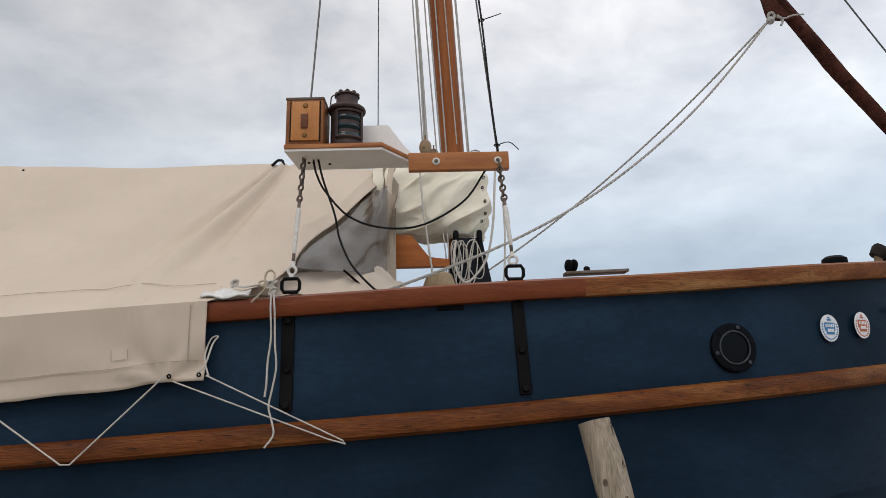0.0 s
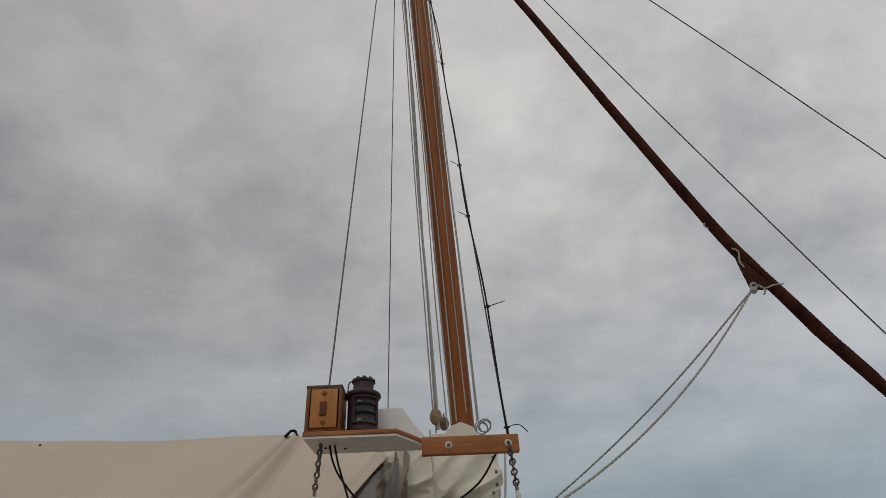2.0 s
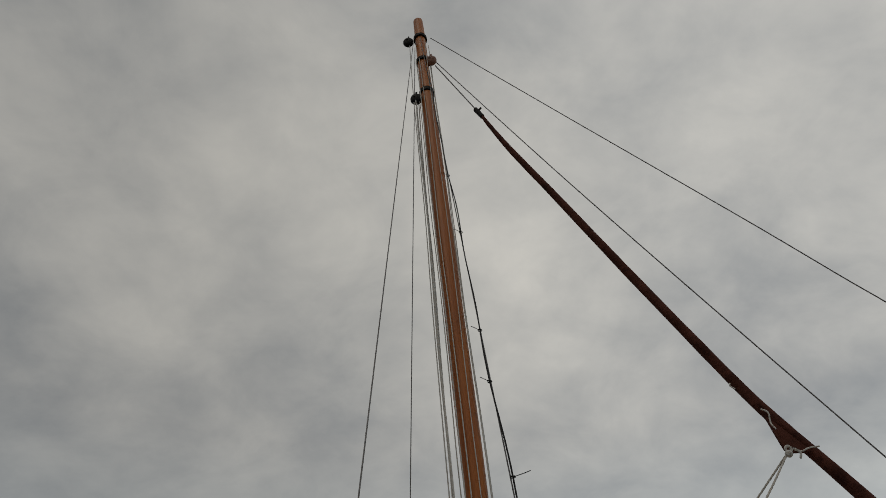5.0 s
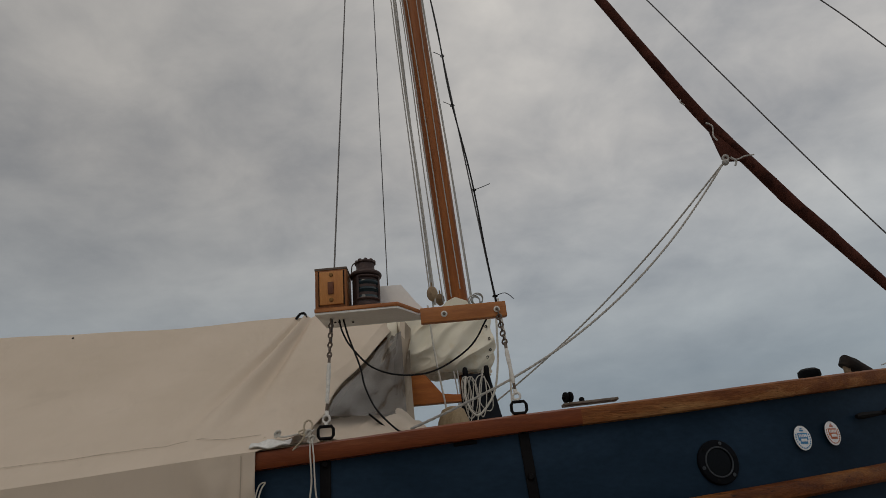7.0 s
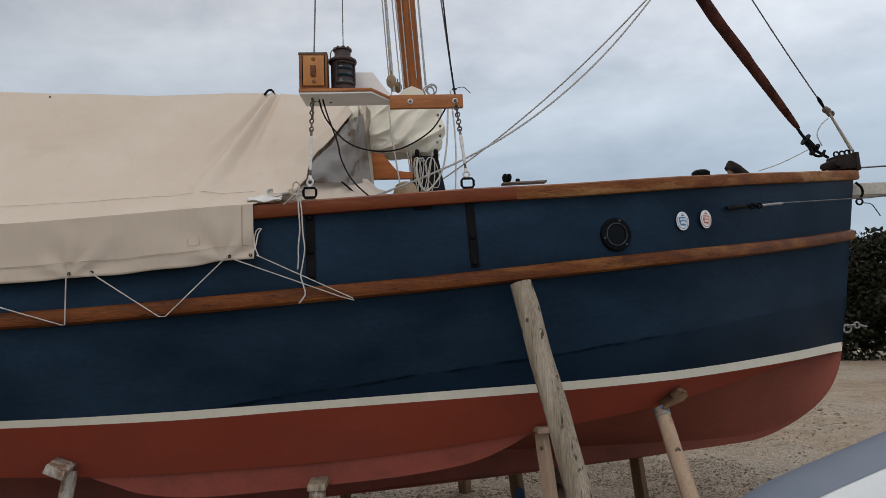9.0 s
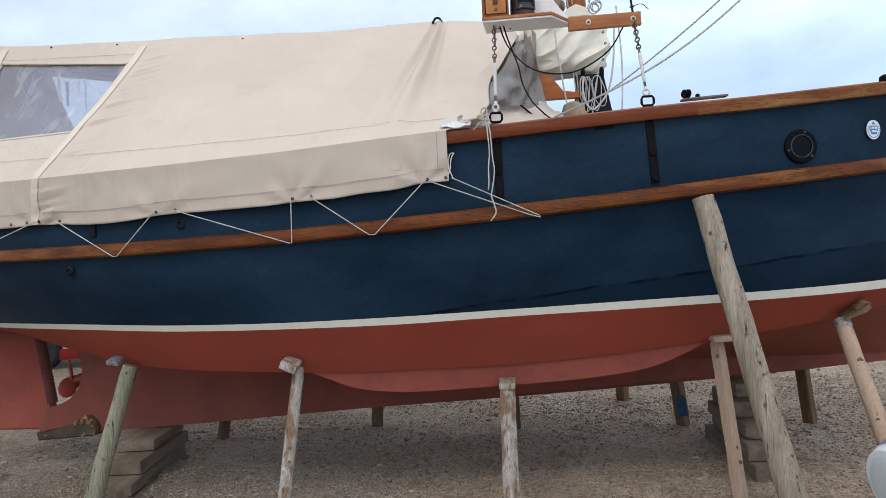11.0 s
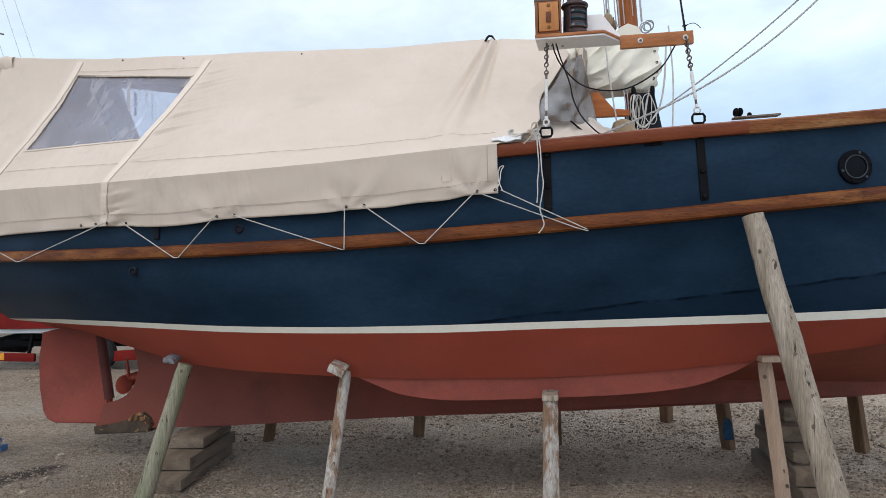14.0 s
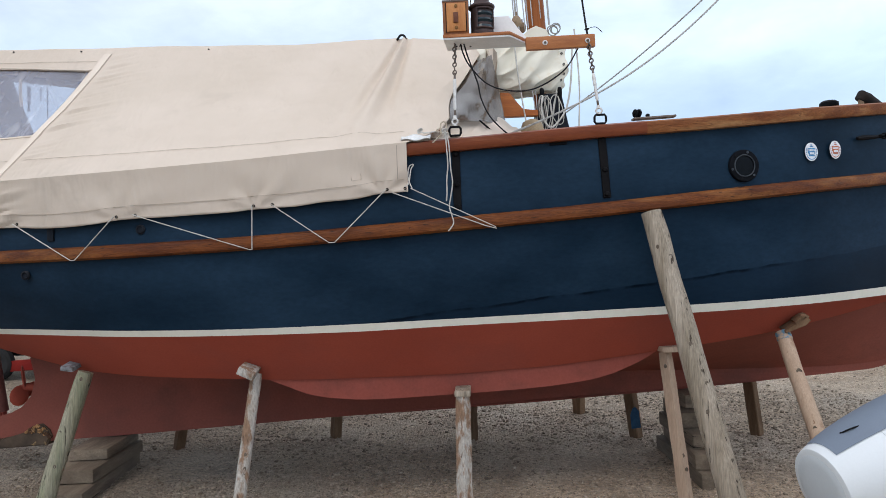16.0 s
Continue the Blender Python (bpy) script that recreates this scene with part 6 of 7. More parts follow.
tube(bm, [(0.155, 0.345, 2.525), (0.245, 0.37, 2.445)], 0.012, 6, True, 0.4)
part("slot_tab", bm, black_iron, front)
# ropes on deck
rng = random.Random(4)
for k in range(7):
    x0, w_, h_ = 0.655 + 0.014 * (k % 4) + (0.09 if k > 4 else 0), 0.020 + 0.012 * (k % 3), 0.10 + 0.05 * ((k * 5) % 4) / 3
    yk = YC - 0.195 - 0.008 * k
    pts = [Vector((x0 + w_ * math.sin(a) * (1 + 0.3 * math.sin(a * 0.5 + k)) + 0.02 * (1 - math.cos(a)) * math.sin(k * 1.7), yk + 0.006 * math.cos(2 * a + k), 2.90 - h_ * (1 - math.cos(a)))) for a in np.linspace(-0.2 + 0.1 * k, 6.3, 18)]
    rope("coiled_line", pts, 0.0034, rope_mat, "white line coiled and hung on the tabernacle", "rope", "coils at the mast")
for k, (x0, x1) in enumerate(((0.585, 0.60), (0.61, 0.605), (0.775, 0.70))):
    rope("belayed_fall", [(x0, YC - 0.2, 2.95), ((x0 + x1) / 2 + 0.008, YC - 0.215, 2.78), (x1, YC - 0.21, 2.56)], 0.0042, grey_rope if k < 2 else rope_mat, "halyard tail led down to the mast foot", "rope", "tails at the mast")
rope("fall_line", [(0.905, 1.32, 3.33), (0.895, 1.30, 3.21), (0.876, 1.30, 2.97), (0.83, 1.30, 2.77), (0.73, 1.30, 2.645), (0.675, 1.30, 2.67), (0.645, 1.31, 2.78), (0.66, 1.34, 2.90)], 0.0075, rope_mat, "thick white line looped in front of the mast foot")
rope("fall_line", [(0.93, YC - 0.2, 3.42), (0.95, YC - 0.22, 3.0), (0.93, YC - 0.24, 2.6), (0.92, YC - 0.24, 2.45)], 0.006, rope_mat, "white line hanging beside the sail cover")
rope("fall_line", [(0.45, YC - 0.25, 3.40), (0.47, YC - 0.26, 3.1), (0.50, YC - 0.27, 2.85), (0.53, YC - 0.28, 2.62)], 0.006, rope_mat, "white line hanging over the sail cover")
bm = bmesh.new()
lathe(bm, [(0.085, 0), (0.10, 0.05), (0.10, 0.14), (0.07, 0.22), (0.03, 0.24)], at(0.56, YC - 0.35, 2.45), 18)
solo("canvas_bag", bm, surface("tan_canvas", (0.26, 0.19, 0.115), (0.34, 0.26, 0.165), 6, 0.9, bump=0.3, fine=60, stretch=(3, 3, 0.6)), (0.56, YC - 0.35, 2.45), "small brown canvas bag on deck", "bag")
for k in range(2):
    bm = bmesh.new()
    ring(bm, (0.77 + 0.02 * k, YC - 0.12 - 0.02 * k, 3.445 + 0.008 * k), (0.3 - 0.5 * k, 0.75, 0.6), 0.042, 0.0045, 18, 6)
    ring(bm, (0.775 + 0.02 * k, YC - 0.115 - 0.02 * k, 3.44 + 0.008 * k), (0.1 - 0.3 * k, 0.9, 0.5), 0.036, 0.004, 18, 6)
    solo("wire_coil", bm, grey_rope, (0.8, YC - 0.1, 3.45), "small coil of grey rope on the sail cover", "coil", "coils on the sail cover")
# cleat, vent and bollard on the foredeck
cl = thing("deck_block", (1.13, 0.2, 2.42), "black turning block on a flat steel plate on the rail", "block")
bm = bmesh.new()
box(bm, (0.26, 0.06, 0.012), pose(1.21, 0.16, 2.452, 0, -2.5, 5), 0.003)
part("base_plate", bm, rust_galv, cl)
bm = bmesh.new()
for x in (1.103, 1.124):
    lathe(bm, [(0.018, -0.006), (0.025, -0.004), (0.025, 0.004), (0.018, 0.006)], pose(x, 0.17, 2.486, 0, 90, 25), 18)
tube(bm, [(1.09, 0.17, 2.486), (1.137, 0.18, 2.486)], 0.007, 8)
lathe(bm, [(0.010, 0), (0.013, 0.006), (0.013, 0.018), (0.006, 0.024)], at(1.175, 0.165, 2.456), 12)
part("sheave", bm, black_iron, cl)
bm = bmesh.new()
lathe(bm, [(0.05, -0.01), (0.062, 0.0), (0.066, 0.008), (0.064, 0.034), (0.045, 0.048), (0.02, 0.05)], at(2.735, 1.139, 2.66), 18)
lathe(bm, [(0.04, -0.11), (0.04, 0.0)], at(2.735, 1.139, 2.66), 14)
solo("deck_vent", bm, black_iron, (2.735, 1.139, 2.52), "low black mushroom vent on the foredeck", "vent")
an = thing("deck_bitt", (2.85, 0.95, 2.6), "dark rounded bitt leaning on the foredeck", "bollard")
bm = bmesh.new()
tube(bm, [(2.88, 1.01, 2.678), (2.90, 1.01, 2.703), (2.94, 1.03, 2.685), (3.11, 1.11, 2.60), (3.17, 1.13, 2.565)], [0.03, 0.045, 0.048, 0.042, 0.038], 14)
part("bitt", bm, rust, an)
bm = bmesh.new()
tube(bm, [(2.895, 1.01, 2.68), (2.895, 1.01, 2.5)], 0.02, 8)
part("leg", bm, surface("leg_brown", (0.2, 0.13, 0.08), (0.26, 0.18, 0.11), 9, 0.6), an)

# ---- lacing of the cover ----
def side_pt(x, z, o=0.02):
    return Vector((x, RAIL_Y(x) - o, z))


for a, b_, c in ((-4.49, -3.91, -2.95), (-2.79, -2.36, -2.04), (-1.92, -1.20, -1.18), (-1.07, -0.73, -0.40)):
    za, zc = SKIRT_Z(a) + 0.02, SKIRT_Z(c) + 0.02
    zb = STR_Z(b_) - 0.085
    rope("lacing", [side_pt(a, za, 0.085), side_pt(b_ - 0.016, zb + 0.005, 0.047), side_pt(b_ + 0.016 if c > -1.1 or c < -1.3 else b_, zb + 0.005, 0.047), side_pt(c, zc, 0.085)],
         0.0031, rope_mat, "thin white lacing from the cover round the strake", "rope", "cover lacings", straight=True)
rope("lacing", [side_pt(-0.37, 2.035, 0.085), side_pt(0.17, 1.825, 0.05), side_pt(0.23, 1.808, 0.05), side_pt(0.22, 1.82, 0.05), side_pt(-0.26, 2.055, 0.08)], 0.0031, rope_mat, "thin white lacing from the cover round the strake", "rope", "cover lacings", straight=True)
rope("lace_end", [side_pt(-0.29, 2.065, 0.085), side_pt(-0.27, 2.09, 0.07), side_pt(-0.26, 2.17, 0.03), side_pt(-0.245, 2.2, 0.02), side_pt(-0.27, 2.19, 0.02), side_pt(-0.275, 2.12, 0.06), side_pt(-0.25, 2.05, 0.08)], 0.0034, rope_mat, "knotted lace end at the corner of the cover")
# rope hanging from the after turnbuckle
rope("hanging_rope", [(-0.048, -0.075, 2.365), (-0.046, -0.085, 2.30), (-0.044, -0.085, 2.267), (-0.041, -0.082, 2.184), (-0.05, -0.08, 2.103), (-0.052, -0.08, 2.022), (-0.057, -0.08, 1.977)], 0.0038, rope_mat, "white rope hanging from the rail over the side", group="ropes over the rail")
rope("hanging_rope", [(-0.04, -0.078, 2.365), (-0.031, -0.088, 2.30), (-0.029, -0.088, 2.267), (-0.025, -0.085, 2.163), (-0.018, -0.083, 2.082), (-0.031, -0.082, 2.0), (-0.041, -0.08, 1.943), (-0.029, -0.08, 1.894), (-0.021, -0.078, 1.845), (-0.052, -0.078, 1.801)], 0.0038, rope_mat, "white rope hanging from the rail over the side", group="ropes over the rail")
tan = surface("tan_rope", (0.45, 0.38, 0.28), (0.55, 0.47, 0.36), 30, 0.9, bump=0.6, fine=260)
rope("knotted_rope", [(-0.217, -0.02, 2.408), (-0.205, -0.03, 2.398), (-0.18, -0.04, 2.388), (-0.142, -0.05, 2.386), (-0.105, -0.055, 2.390), (-0.075, -0.06, 2.383), (-0.05, -0.062, 2.392), (-0.03, -0.055, 2.405)], 0.0046, rope_mat, "white rope from the cover's eyelet to the turnbuckle loop", n=40)
rope("knotted_rope", [(-0.127, -0.06, 2.322), (-0.10, -0.068, 2.345), (-0.075, -0.07, 2.372), (-0.078, -0.062, 2.405), (-0.074, -0.055, 2.436), (-0.058, -0.05, 2.446), (-0.044, -0.05, 2.432), (-0.046, -0.058, 2.405), (-0.062, -0.066, 2.380), (-0.09, -0.062, 2.386), (-0.10, -0.055, 2.400), (-0.075, -0.055, 2.405), (-0.04, -0.062, 2.382)], 0.0042, tan, "tan rope knotted round the turnbuckle loop", n=90)
for c in ((-0.048, -0.07, 2.362), (-0.062, -0.066, 2.388), (-0.205, -0.03, 2.402)):
    bm = bmesh.new()
    for k in range(3):
        ring(bm, Vector(c) + Vector((0.004 * k, -0.003 * k, 0.004 * k - 0.004)), (0.5 - 0.5 * k, 1, 0.6 * k - 0.4), 0.0105, 0.0046, 12, 6)
    solo("rope_knot", bm, rope_mat, c, "white rope knot on the rail", "rope", "knots on the rail")
bm = bmesh.new()
sheet(bm, [[Vector((-0.31 + 0.17 * i / 8, -0.085 + 0.065 * j / 5, 2.345 + 0.035 * j / 5 + 0.007 * math.sin(i * 1.1 + j * 0.8))) for i in range(9)] for j in range(6)])
ob = solo("cloth_corner", bm, surface("white_cloth", (0.72, 0.72, 0.70), (0.65, 0.65, 0.63), 20, 0.8), (-0.3, -0.07, 2.345), "white folded corner of cloth on the rail", "cloth")
so = ob.modifiers.new("thick", "SOLIDIFY"); so.thickness = 0.006

# ---- props and blocks ----
def stick(bm, a, b_, r0, r1, seg=14, wob=0.006, seed=0, square=False):
    a, b_ = Vector(a), Vector(b_)
    n = 14
    d = (b_ - a)
    tang = d.normalized()
    sd = tang.cross(Vector((0, 1, 0))).normalized()
    ot = tang.cross(sd)
    rows = []
    for i in range(n + 1):
        c = a + d * (i / n) + sd * wob * noise.noise(Vector((i * 0.5, seed, 0))) + ot * wob * noise.noise(Vector((i * 0.5, seed, 5)))
        r = r0 + (r1 - r0) * i / n
        if i in (0, n):
            r *= 0.93
        if square:
            ang = [radians(45 + 90 * k + s) for k in range(4) for s in (-40, 40)]
            rr = [r * 1.0 / max(abs(math.cos(t)), abs(math.sin(t))) for t in ang]
        else:
            ang = [2 * math.pi * k / seg for k in range(seg)]
            rr = [r * (1 + 0.045 * noise.noise(Vector((math.cos(t) * 1.5, math.sin(t) * 1.5, i * 0.45 + seed * 9)))) for t in ang]
        rows.append([bm.verts.new(c + (sd * math.cos(t) + ot * math.sin(t)) * q) for t, q in zip(ang, rr)])
    m = len(rows[0])
    for p, q in zip(rows, rows[1:]):
        for k in range(m):
            bm.faces.new((p[k], p[(k + 1) % m], q[(k + 1) % m], q[k]))
    bm.faces.new(rows[0][::-1]); bm.faces.new(rows[-1])
    return bm


knot_mat = surface("knot", (0.10, 0.078, 0.058), (0.17, 0.135, 0.10), 40, 0.85, bump=0.3)


def prop(a, b_, r0, r1, mat_, label, seed, square=False, pad=None, padmat=None):
    t = thing("timber_prop", b_, label, "prop", "props under the hull")
    part("pole", stick(bmesh.new(), a, b_, r0, r1, 16, 0.008 if seed == 1 else 0.004, seed, square), mat_, t)
    rk = random.Random(seed)
    if not square or seed == 2:
        d = Vector(b_) - Vector(a)
        for k in range(5 if seed == 1 else 3):
            f = rk.uniform(0.04, 0.75)
            o = Vector((rk.uniform(-0.6, 0.6), -1, 0)).normalized() if not square else Vector((0, -1, -0.08)).normalized()
            c = Vector(a) + d * f + o * (r0 + (r1 - r0) * f - 0.001) + Vector((rk.uniform(-0.024, 0.024) if square else 0, 0, 0))
            kn = bmesh.new()
            sz = (2.0, 0.7, 1.3)[k] if seed == 3 else 1
            lathe(kn, [(0.010 * sz, -0.006), (0.009 * sz, 0.0015), (0.003, 0.001)], Matrix.Translation(c) @ o.to_track_quat("Z", "Y").to_matrix().to_4x4() @ Matrix.Diagonal((1, 1.35, 1, 1)), 10)
            part("knot", kn, knot_mat, t)
    if pad:
        c, size, rot = pad
        wb_ = bmesh.new()
        if seed == 3:
            hx, hz = size[0] / 2, size[2] / 2
            slab(wb_, [(-hx - 0.02, -hz), (hx * 0.5, -hz - 0.008), (hx, -hz * 0.6), (hx * 0.86, hz * 0.2), (hx * 1.05, hz), (hx * 0.3, hz * 1.5), (-hx * 0.4, hz * 0.6), (-hx - 0.02, -hz * 0.3)], -size[1] / 2, size[1] / 2, 0.003)
            slab(wb_, [(-hx * 0.2, hz * 1.0), (hx * 0.9, hz * 1.9), (hx * 0.5, hz * 2.6), (-hx * 0.2, hz * 1.6)], -size[1] / 2 - 0.01, size[1] / 2 - 0.05, 0.002)
            wb_.transform(pose(*c, *rot))
        else:
            box(wb_, size, pose(*c, *rot), 0.006)
        part("wedge", wb_, padmat or timber, t, "split wooden wedge" if seed == 3 else "wooden wedge block")
    return t


prop((1.122, -0.03, 1.868), (1.492, -0.34, -0.03), 0.062, 0.072, timber, "long weathered round pole leaning against the strake", 1)
prop((1.305, 0.50, 0.985), (1.385, 0.42, -0.03), 0.043, 0.046, timber_new, "square pale timber prop under the chine", 2, True, ((1.315, 0.53, 1.012), (0.13, 0.26, 0.035), (0, 0, 5)), timber_new)
bow_prop = prop((2.075, 0.55, 1.085), (2.145, -0.12, -0.03), 0.046, 0.050, timber_new, "peeled round pole prop under the bow", 3, False, ((2.155, 0.56, 1.16), (0.15, 0.20, 0.035), (12, -26, -10)), timber_dark)
prop((-0.015, 0.27, 0.785), (-0.025, 0.15, -0.03), 0.047, 0.049, paint_flake, "square post with flaking white paint under the bilge", 4, True, ((-0.015, 0.33, 0.80), (0.10, 0.22, 0.035), (0, 0, 0)), timber)
prop((-1.31, 0.22, 0.965), (-1.43, 0.06, -0.03), 0.036, 0.041, paint_flake, "flaking pale post under the chine", 5, False, ((-1.345, 0.24, 1.0), (0.105, 0.30, 0.05), (8, 26, 6)), paint_flake)
prop((-2.585, 0.50, 0.965), (-2.865, 0.36, -0.03), 0.052, 0.060, timber_green, "greenish weathered round pole under the quarter", 6, False, ((-2.70, 0.62, 1.02), (0.085, 0.34, 0.032), (10, 8, 4)), surface("blue_grey_wedge", (0.10, 0.095, 0.09), (0.30, 0.31, 0.33), 22, 0.8, bump=0.4))
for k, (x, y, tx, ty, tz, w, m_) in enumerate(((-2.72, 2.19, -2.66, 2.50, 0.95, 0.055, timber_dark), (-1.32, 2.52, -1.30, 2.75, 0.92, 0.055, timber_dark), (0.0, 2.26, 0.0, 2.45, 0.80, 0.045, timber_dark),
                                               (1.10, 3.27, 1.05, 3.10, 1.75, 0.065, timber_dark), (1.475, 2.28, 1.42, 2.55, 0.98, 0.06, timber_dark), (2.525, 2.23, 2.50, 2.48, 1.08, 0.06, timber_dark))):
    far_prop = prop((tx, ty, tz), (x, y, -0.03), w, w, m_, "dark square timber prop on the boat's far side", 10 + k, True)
    if k == 4:
        bm = bmesh.new()
        slab(bm, [(-0.05, -0.11), (0.052, -0.105), (0.055, 0.06), (0.02, 0.10), (-0.012, 0.085), (-0.045, 0.02)], -0.004, 0.004, 0.001)
        bm.transform(pose(1.462, 2.266, 0.165, -15, -3, 0) @ Matrix.Diagonal((0.8, 1, 0.9, 1)))
        part("paint_patch", bm, surface("blue_patch", (0.022, 0.065, 0.13), (0.045, 0.11, 0.19), 14, 0.8, bump=0.3), far_prop, "patch of bright blue paint")


bm = bmesh.new()
stick(bm, (2.0755, 0.5475, 1.087), (2.0785, 0.517, 1.036), 0.0475, 0.0478, 14, 0.0, 3)
stain = part("paint_smear", bm, surface("blue_smear", (0.12, 0.24, 0.33), (0.42, 0.31, 0.22), 26, 0.85, bump=0.3, contrast=(0.45, 0.55)), bow_prop, "smear of blue paint")


def keel_stack(x, y, layers, label):
    t = thing("keel_blocks", (x, y, 0), label, "block stack", "stacks under the keel")
    z = -0.02
    for lx_, ly_, h, dx, dy, rz in layers:
        bm = bmesh.new()
        box(bm, (lx_, ly_, h - 0.006), pose(x + dx, y + dy, z + h / 2, 0, 0, rz), 0.012)
        part("block", bm, blockwood, t)
        z += h
    return t


keel_stack(-2.95, 1.2, ((0.36, 1.10, 0.115, -0.02, -0.02, 7), (0.33, 0.88, 0.105, -0.01, 0.09, 4), (0.30, 0.62, 0.088, -0.02, 0.20, 6)), "stack of worn timber baulks under the after keel")
keel_stack(1.74, 1.45, ((0.27, 1.10, 0.12, -0.03, -0.1, 2), (0.25, 1.0, 0.11, -0.02, -0.08, -2), (0.25, 0.80, 0.11, -0.03, -0.04, 3), (0.21, 0.6, 0.12, -0.05, 0.02, -2), (0.17, 0.42, 0.11, -0.03, 0.05, 4)), "stack of dark timber baulks under the fore keel")

# ---- step ladder ----
lad = thing("step_ladder", (-5.4, 1.1, 0), "aluminium platform step ladder with blue plastic feet", "ladder")
FL, FR = Vector((-5.61, 1.647, 0.0)), Vector((-5.084, 1.62, 0.0))
BL, BR = Vector((-5.57, 0.29, 0.0)), Vector((-5.036, 0.28, 0.0))
TL, TR = Vector((-5.425, 0.955, 1.24)), Vector((-5.02, 0.95, 1.24))
for a, b_ in ((FL, TL), (FR, TR)):
    d = (b_ - a)
    top = b_ + d * 0.48
    bm = bmesh.new()
    sd_ = 1 if a is FL else -1
    tube(bm, [a, b_, top], 0.026, 8, True, 0.55)
    part("step_rail", bm, alu, lad)
    part("foot", box(bmesh.new(), (0.06, 0.08, 0.06), Matrix.Translation(a + Vector((0, 0, 0.03))), 0.01), plastic_blue, lad)
top_l, top_r = TL + (TL - FL) * 0.48, TR + (TR - FR) * 0.48
bm = bmesh.new()
tube(bm, bend([top_l, top_l + Vector((0.02, -0.04, 0.09)), top_l.lerp(top_r, 0.5) + Vector((0, -0.06, 0.12)), top_r + Vector((-0.02, -0.04, 0.09)), top_r], 20), 0.024, 8, True, 0.7)
part("hand_rail", bm, alu, lad)
for a, b_ in ((BL, TL), (BR, TR)):
    bm = bmesh.new()
    tube(bm, bend([a, a.lerp(b_ + Vector((0, -0.43, 0.10)), 0.5), b_ + Vector((0, -0.43, 0.10)), b_ + Vector((0, -0.33, 0.27)), b_ + Vector((0.01, -0.19, 0.35))], 24), 0.017, 8)
    part("back_leg", bm, alu, lad)
    part("foot", box(bmesh.new(), (0.05, 0.05, 0.07), Matrix.Translation(a + Vector((0, 0, 0.035))), 0.01), plastic_blue, lad)
for k in range(4):
    f = 0.085 + 0.21 * k
    a, b_ = FL.lerp(TL, f), FR.lerp(TR, f)
    bm = bmesh.new()
    box(bm, ((b_ - a).length, 0.085, 0.03), Matrix.Translation((a + b_) / 2) @ pose(0, 0, 0, 0, 0, 2), 0.004)
    part("tread", bm, alu, lad)
    for q in (a, b_):
        part("tread_cap", box(bmesh.new(), (0.03, 0.07, 0.045), Matrix.Translation(q), 0.006), plastic_blue, lad)
part("platform", box(bmesh.new(), (0.40, 0.30, 0.03), pose(-5.222, 0.82, 1.235, 0, 0, 1), 0.005), alu, lad)
bm = bmesh.new()
tube(bm, [BL + Vector((0, 0.01, 0.08)), BR + Vector((0, 0.01, 0.08))], 0.012, 8)
part("brace", bm, alu, lad)
for a, b_, x in ((FL, BL, 0.30), (FR, BR, 0.30)):
    p, q = a.lerp(TL if a is FL else TR, 0.30), b_.lerp((TL if a is FL else TR) + Vector((0, -0.43, 0.10)), 0.27)
    bm = bmesh.new()
    tube(bm, bend([p, p.lerp(q, 0.5) - Vector((0, 0, 0.05)), q], 12), 0.018, 6, True, 0.3)
    part("strap", bm, black_iron, lad, "black webbing strap")

# ---- inflatable dinghy ----
ding = thing("inflatable_dinghy", (2.6, -0.9, 0.0), "pale grey inflatable dinghy with blue-grey rubbing strip", "dinghy")
CAPC = Vector((1.40, -1.37, 0.705))
DIRV = Vector((0.93, 0.20, 0.215)).normalized()
R = 0.255


def dinghy_path():
    a = CAPC
    pts = [a + DIRV * d for d in (0.0, 0.35, 0.8, 1.3, 1.8)]
    side = Vector((DIRV.y, -DIRV.x, 0))
    pts += [a + DIRV * 2.25 + side * 0.12 + Vector((0, 0, 0.06)), a + DIRV * 2.5 + side * 0.55 + Vector((0, 0, 0.10)), a + DIRV * 2.25 + side * 0.98 + Vector((0, 0, 0.06))]
    pts += [a + side * 1.1 + DIRV * d for d in (1.8, 1.3, 0.8, 0.35, 0.0)]
    return bend(pts, 90)


def swell(i, n=90):
    """The tubes taper towards their after ends."""
    k = min(i, n - i) / 12
    return 0.150 + (R - 0.150) * math.sin(min(1, k) * math.pi / 2)


bm = bmesh.new()
dp = dinghy_path()
tube(bm, dp, [swell(i) for i in range(91)], 36, False)
part("tube", bm, dinghy_white, ding)
for c in (dp[0], dp[-1]):
    q = DIRV.to_track_quat("Z", "Y").to_matrix().to_4x4()
    bm = bmesh.new()
    lathe(bm, [(0.02, -0.02), (0.10, -0.016), (0.138, -0.006), (0.146, 0.004), (0.148, 0.02)], Matrix.Translation(c) @ q, 40)
    part("end_cap", bm, dinghy_grey, ding)
    bm = bmesh.new()
    lathe(bm, [(0.143, -0.008), (0.153, -0.004), (0.172, 0.045), (0.166, 0.048)], Matrix.Translation(c) @ q, 40)
    part("end_band", bm, dinghy_white, ding)
bm = bmesh.new()
rows = []
for i in range(1, 90):
    p, tg = dp[i], (dp[i + 1] - dp[max(i - 1, 0)]).normalized()
    out = Vector((-tg.y, tg.x, 0)).normalized()
    lift = out.cross(tg) * -1 if out.cross(tg).z < 0 else out.cross(tg)
    rows.append([p + (out * math.sin(t) + lift * math.cos(t)) * (swell(i) + 0.004) for t in np.linspace(-0.5, 0.55, 11)])
sheet(bm, rows)
part("rubbing_strip", bm, dinghy_blue, ding, "blue-grey strip along the tube")
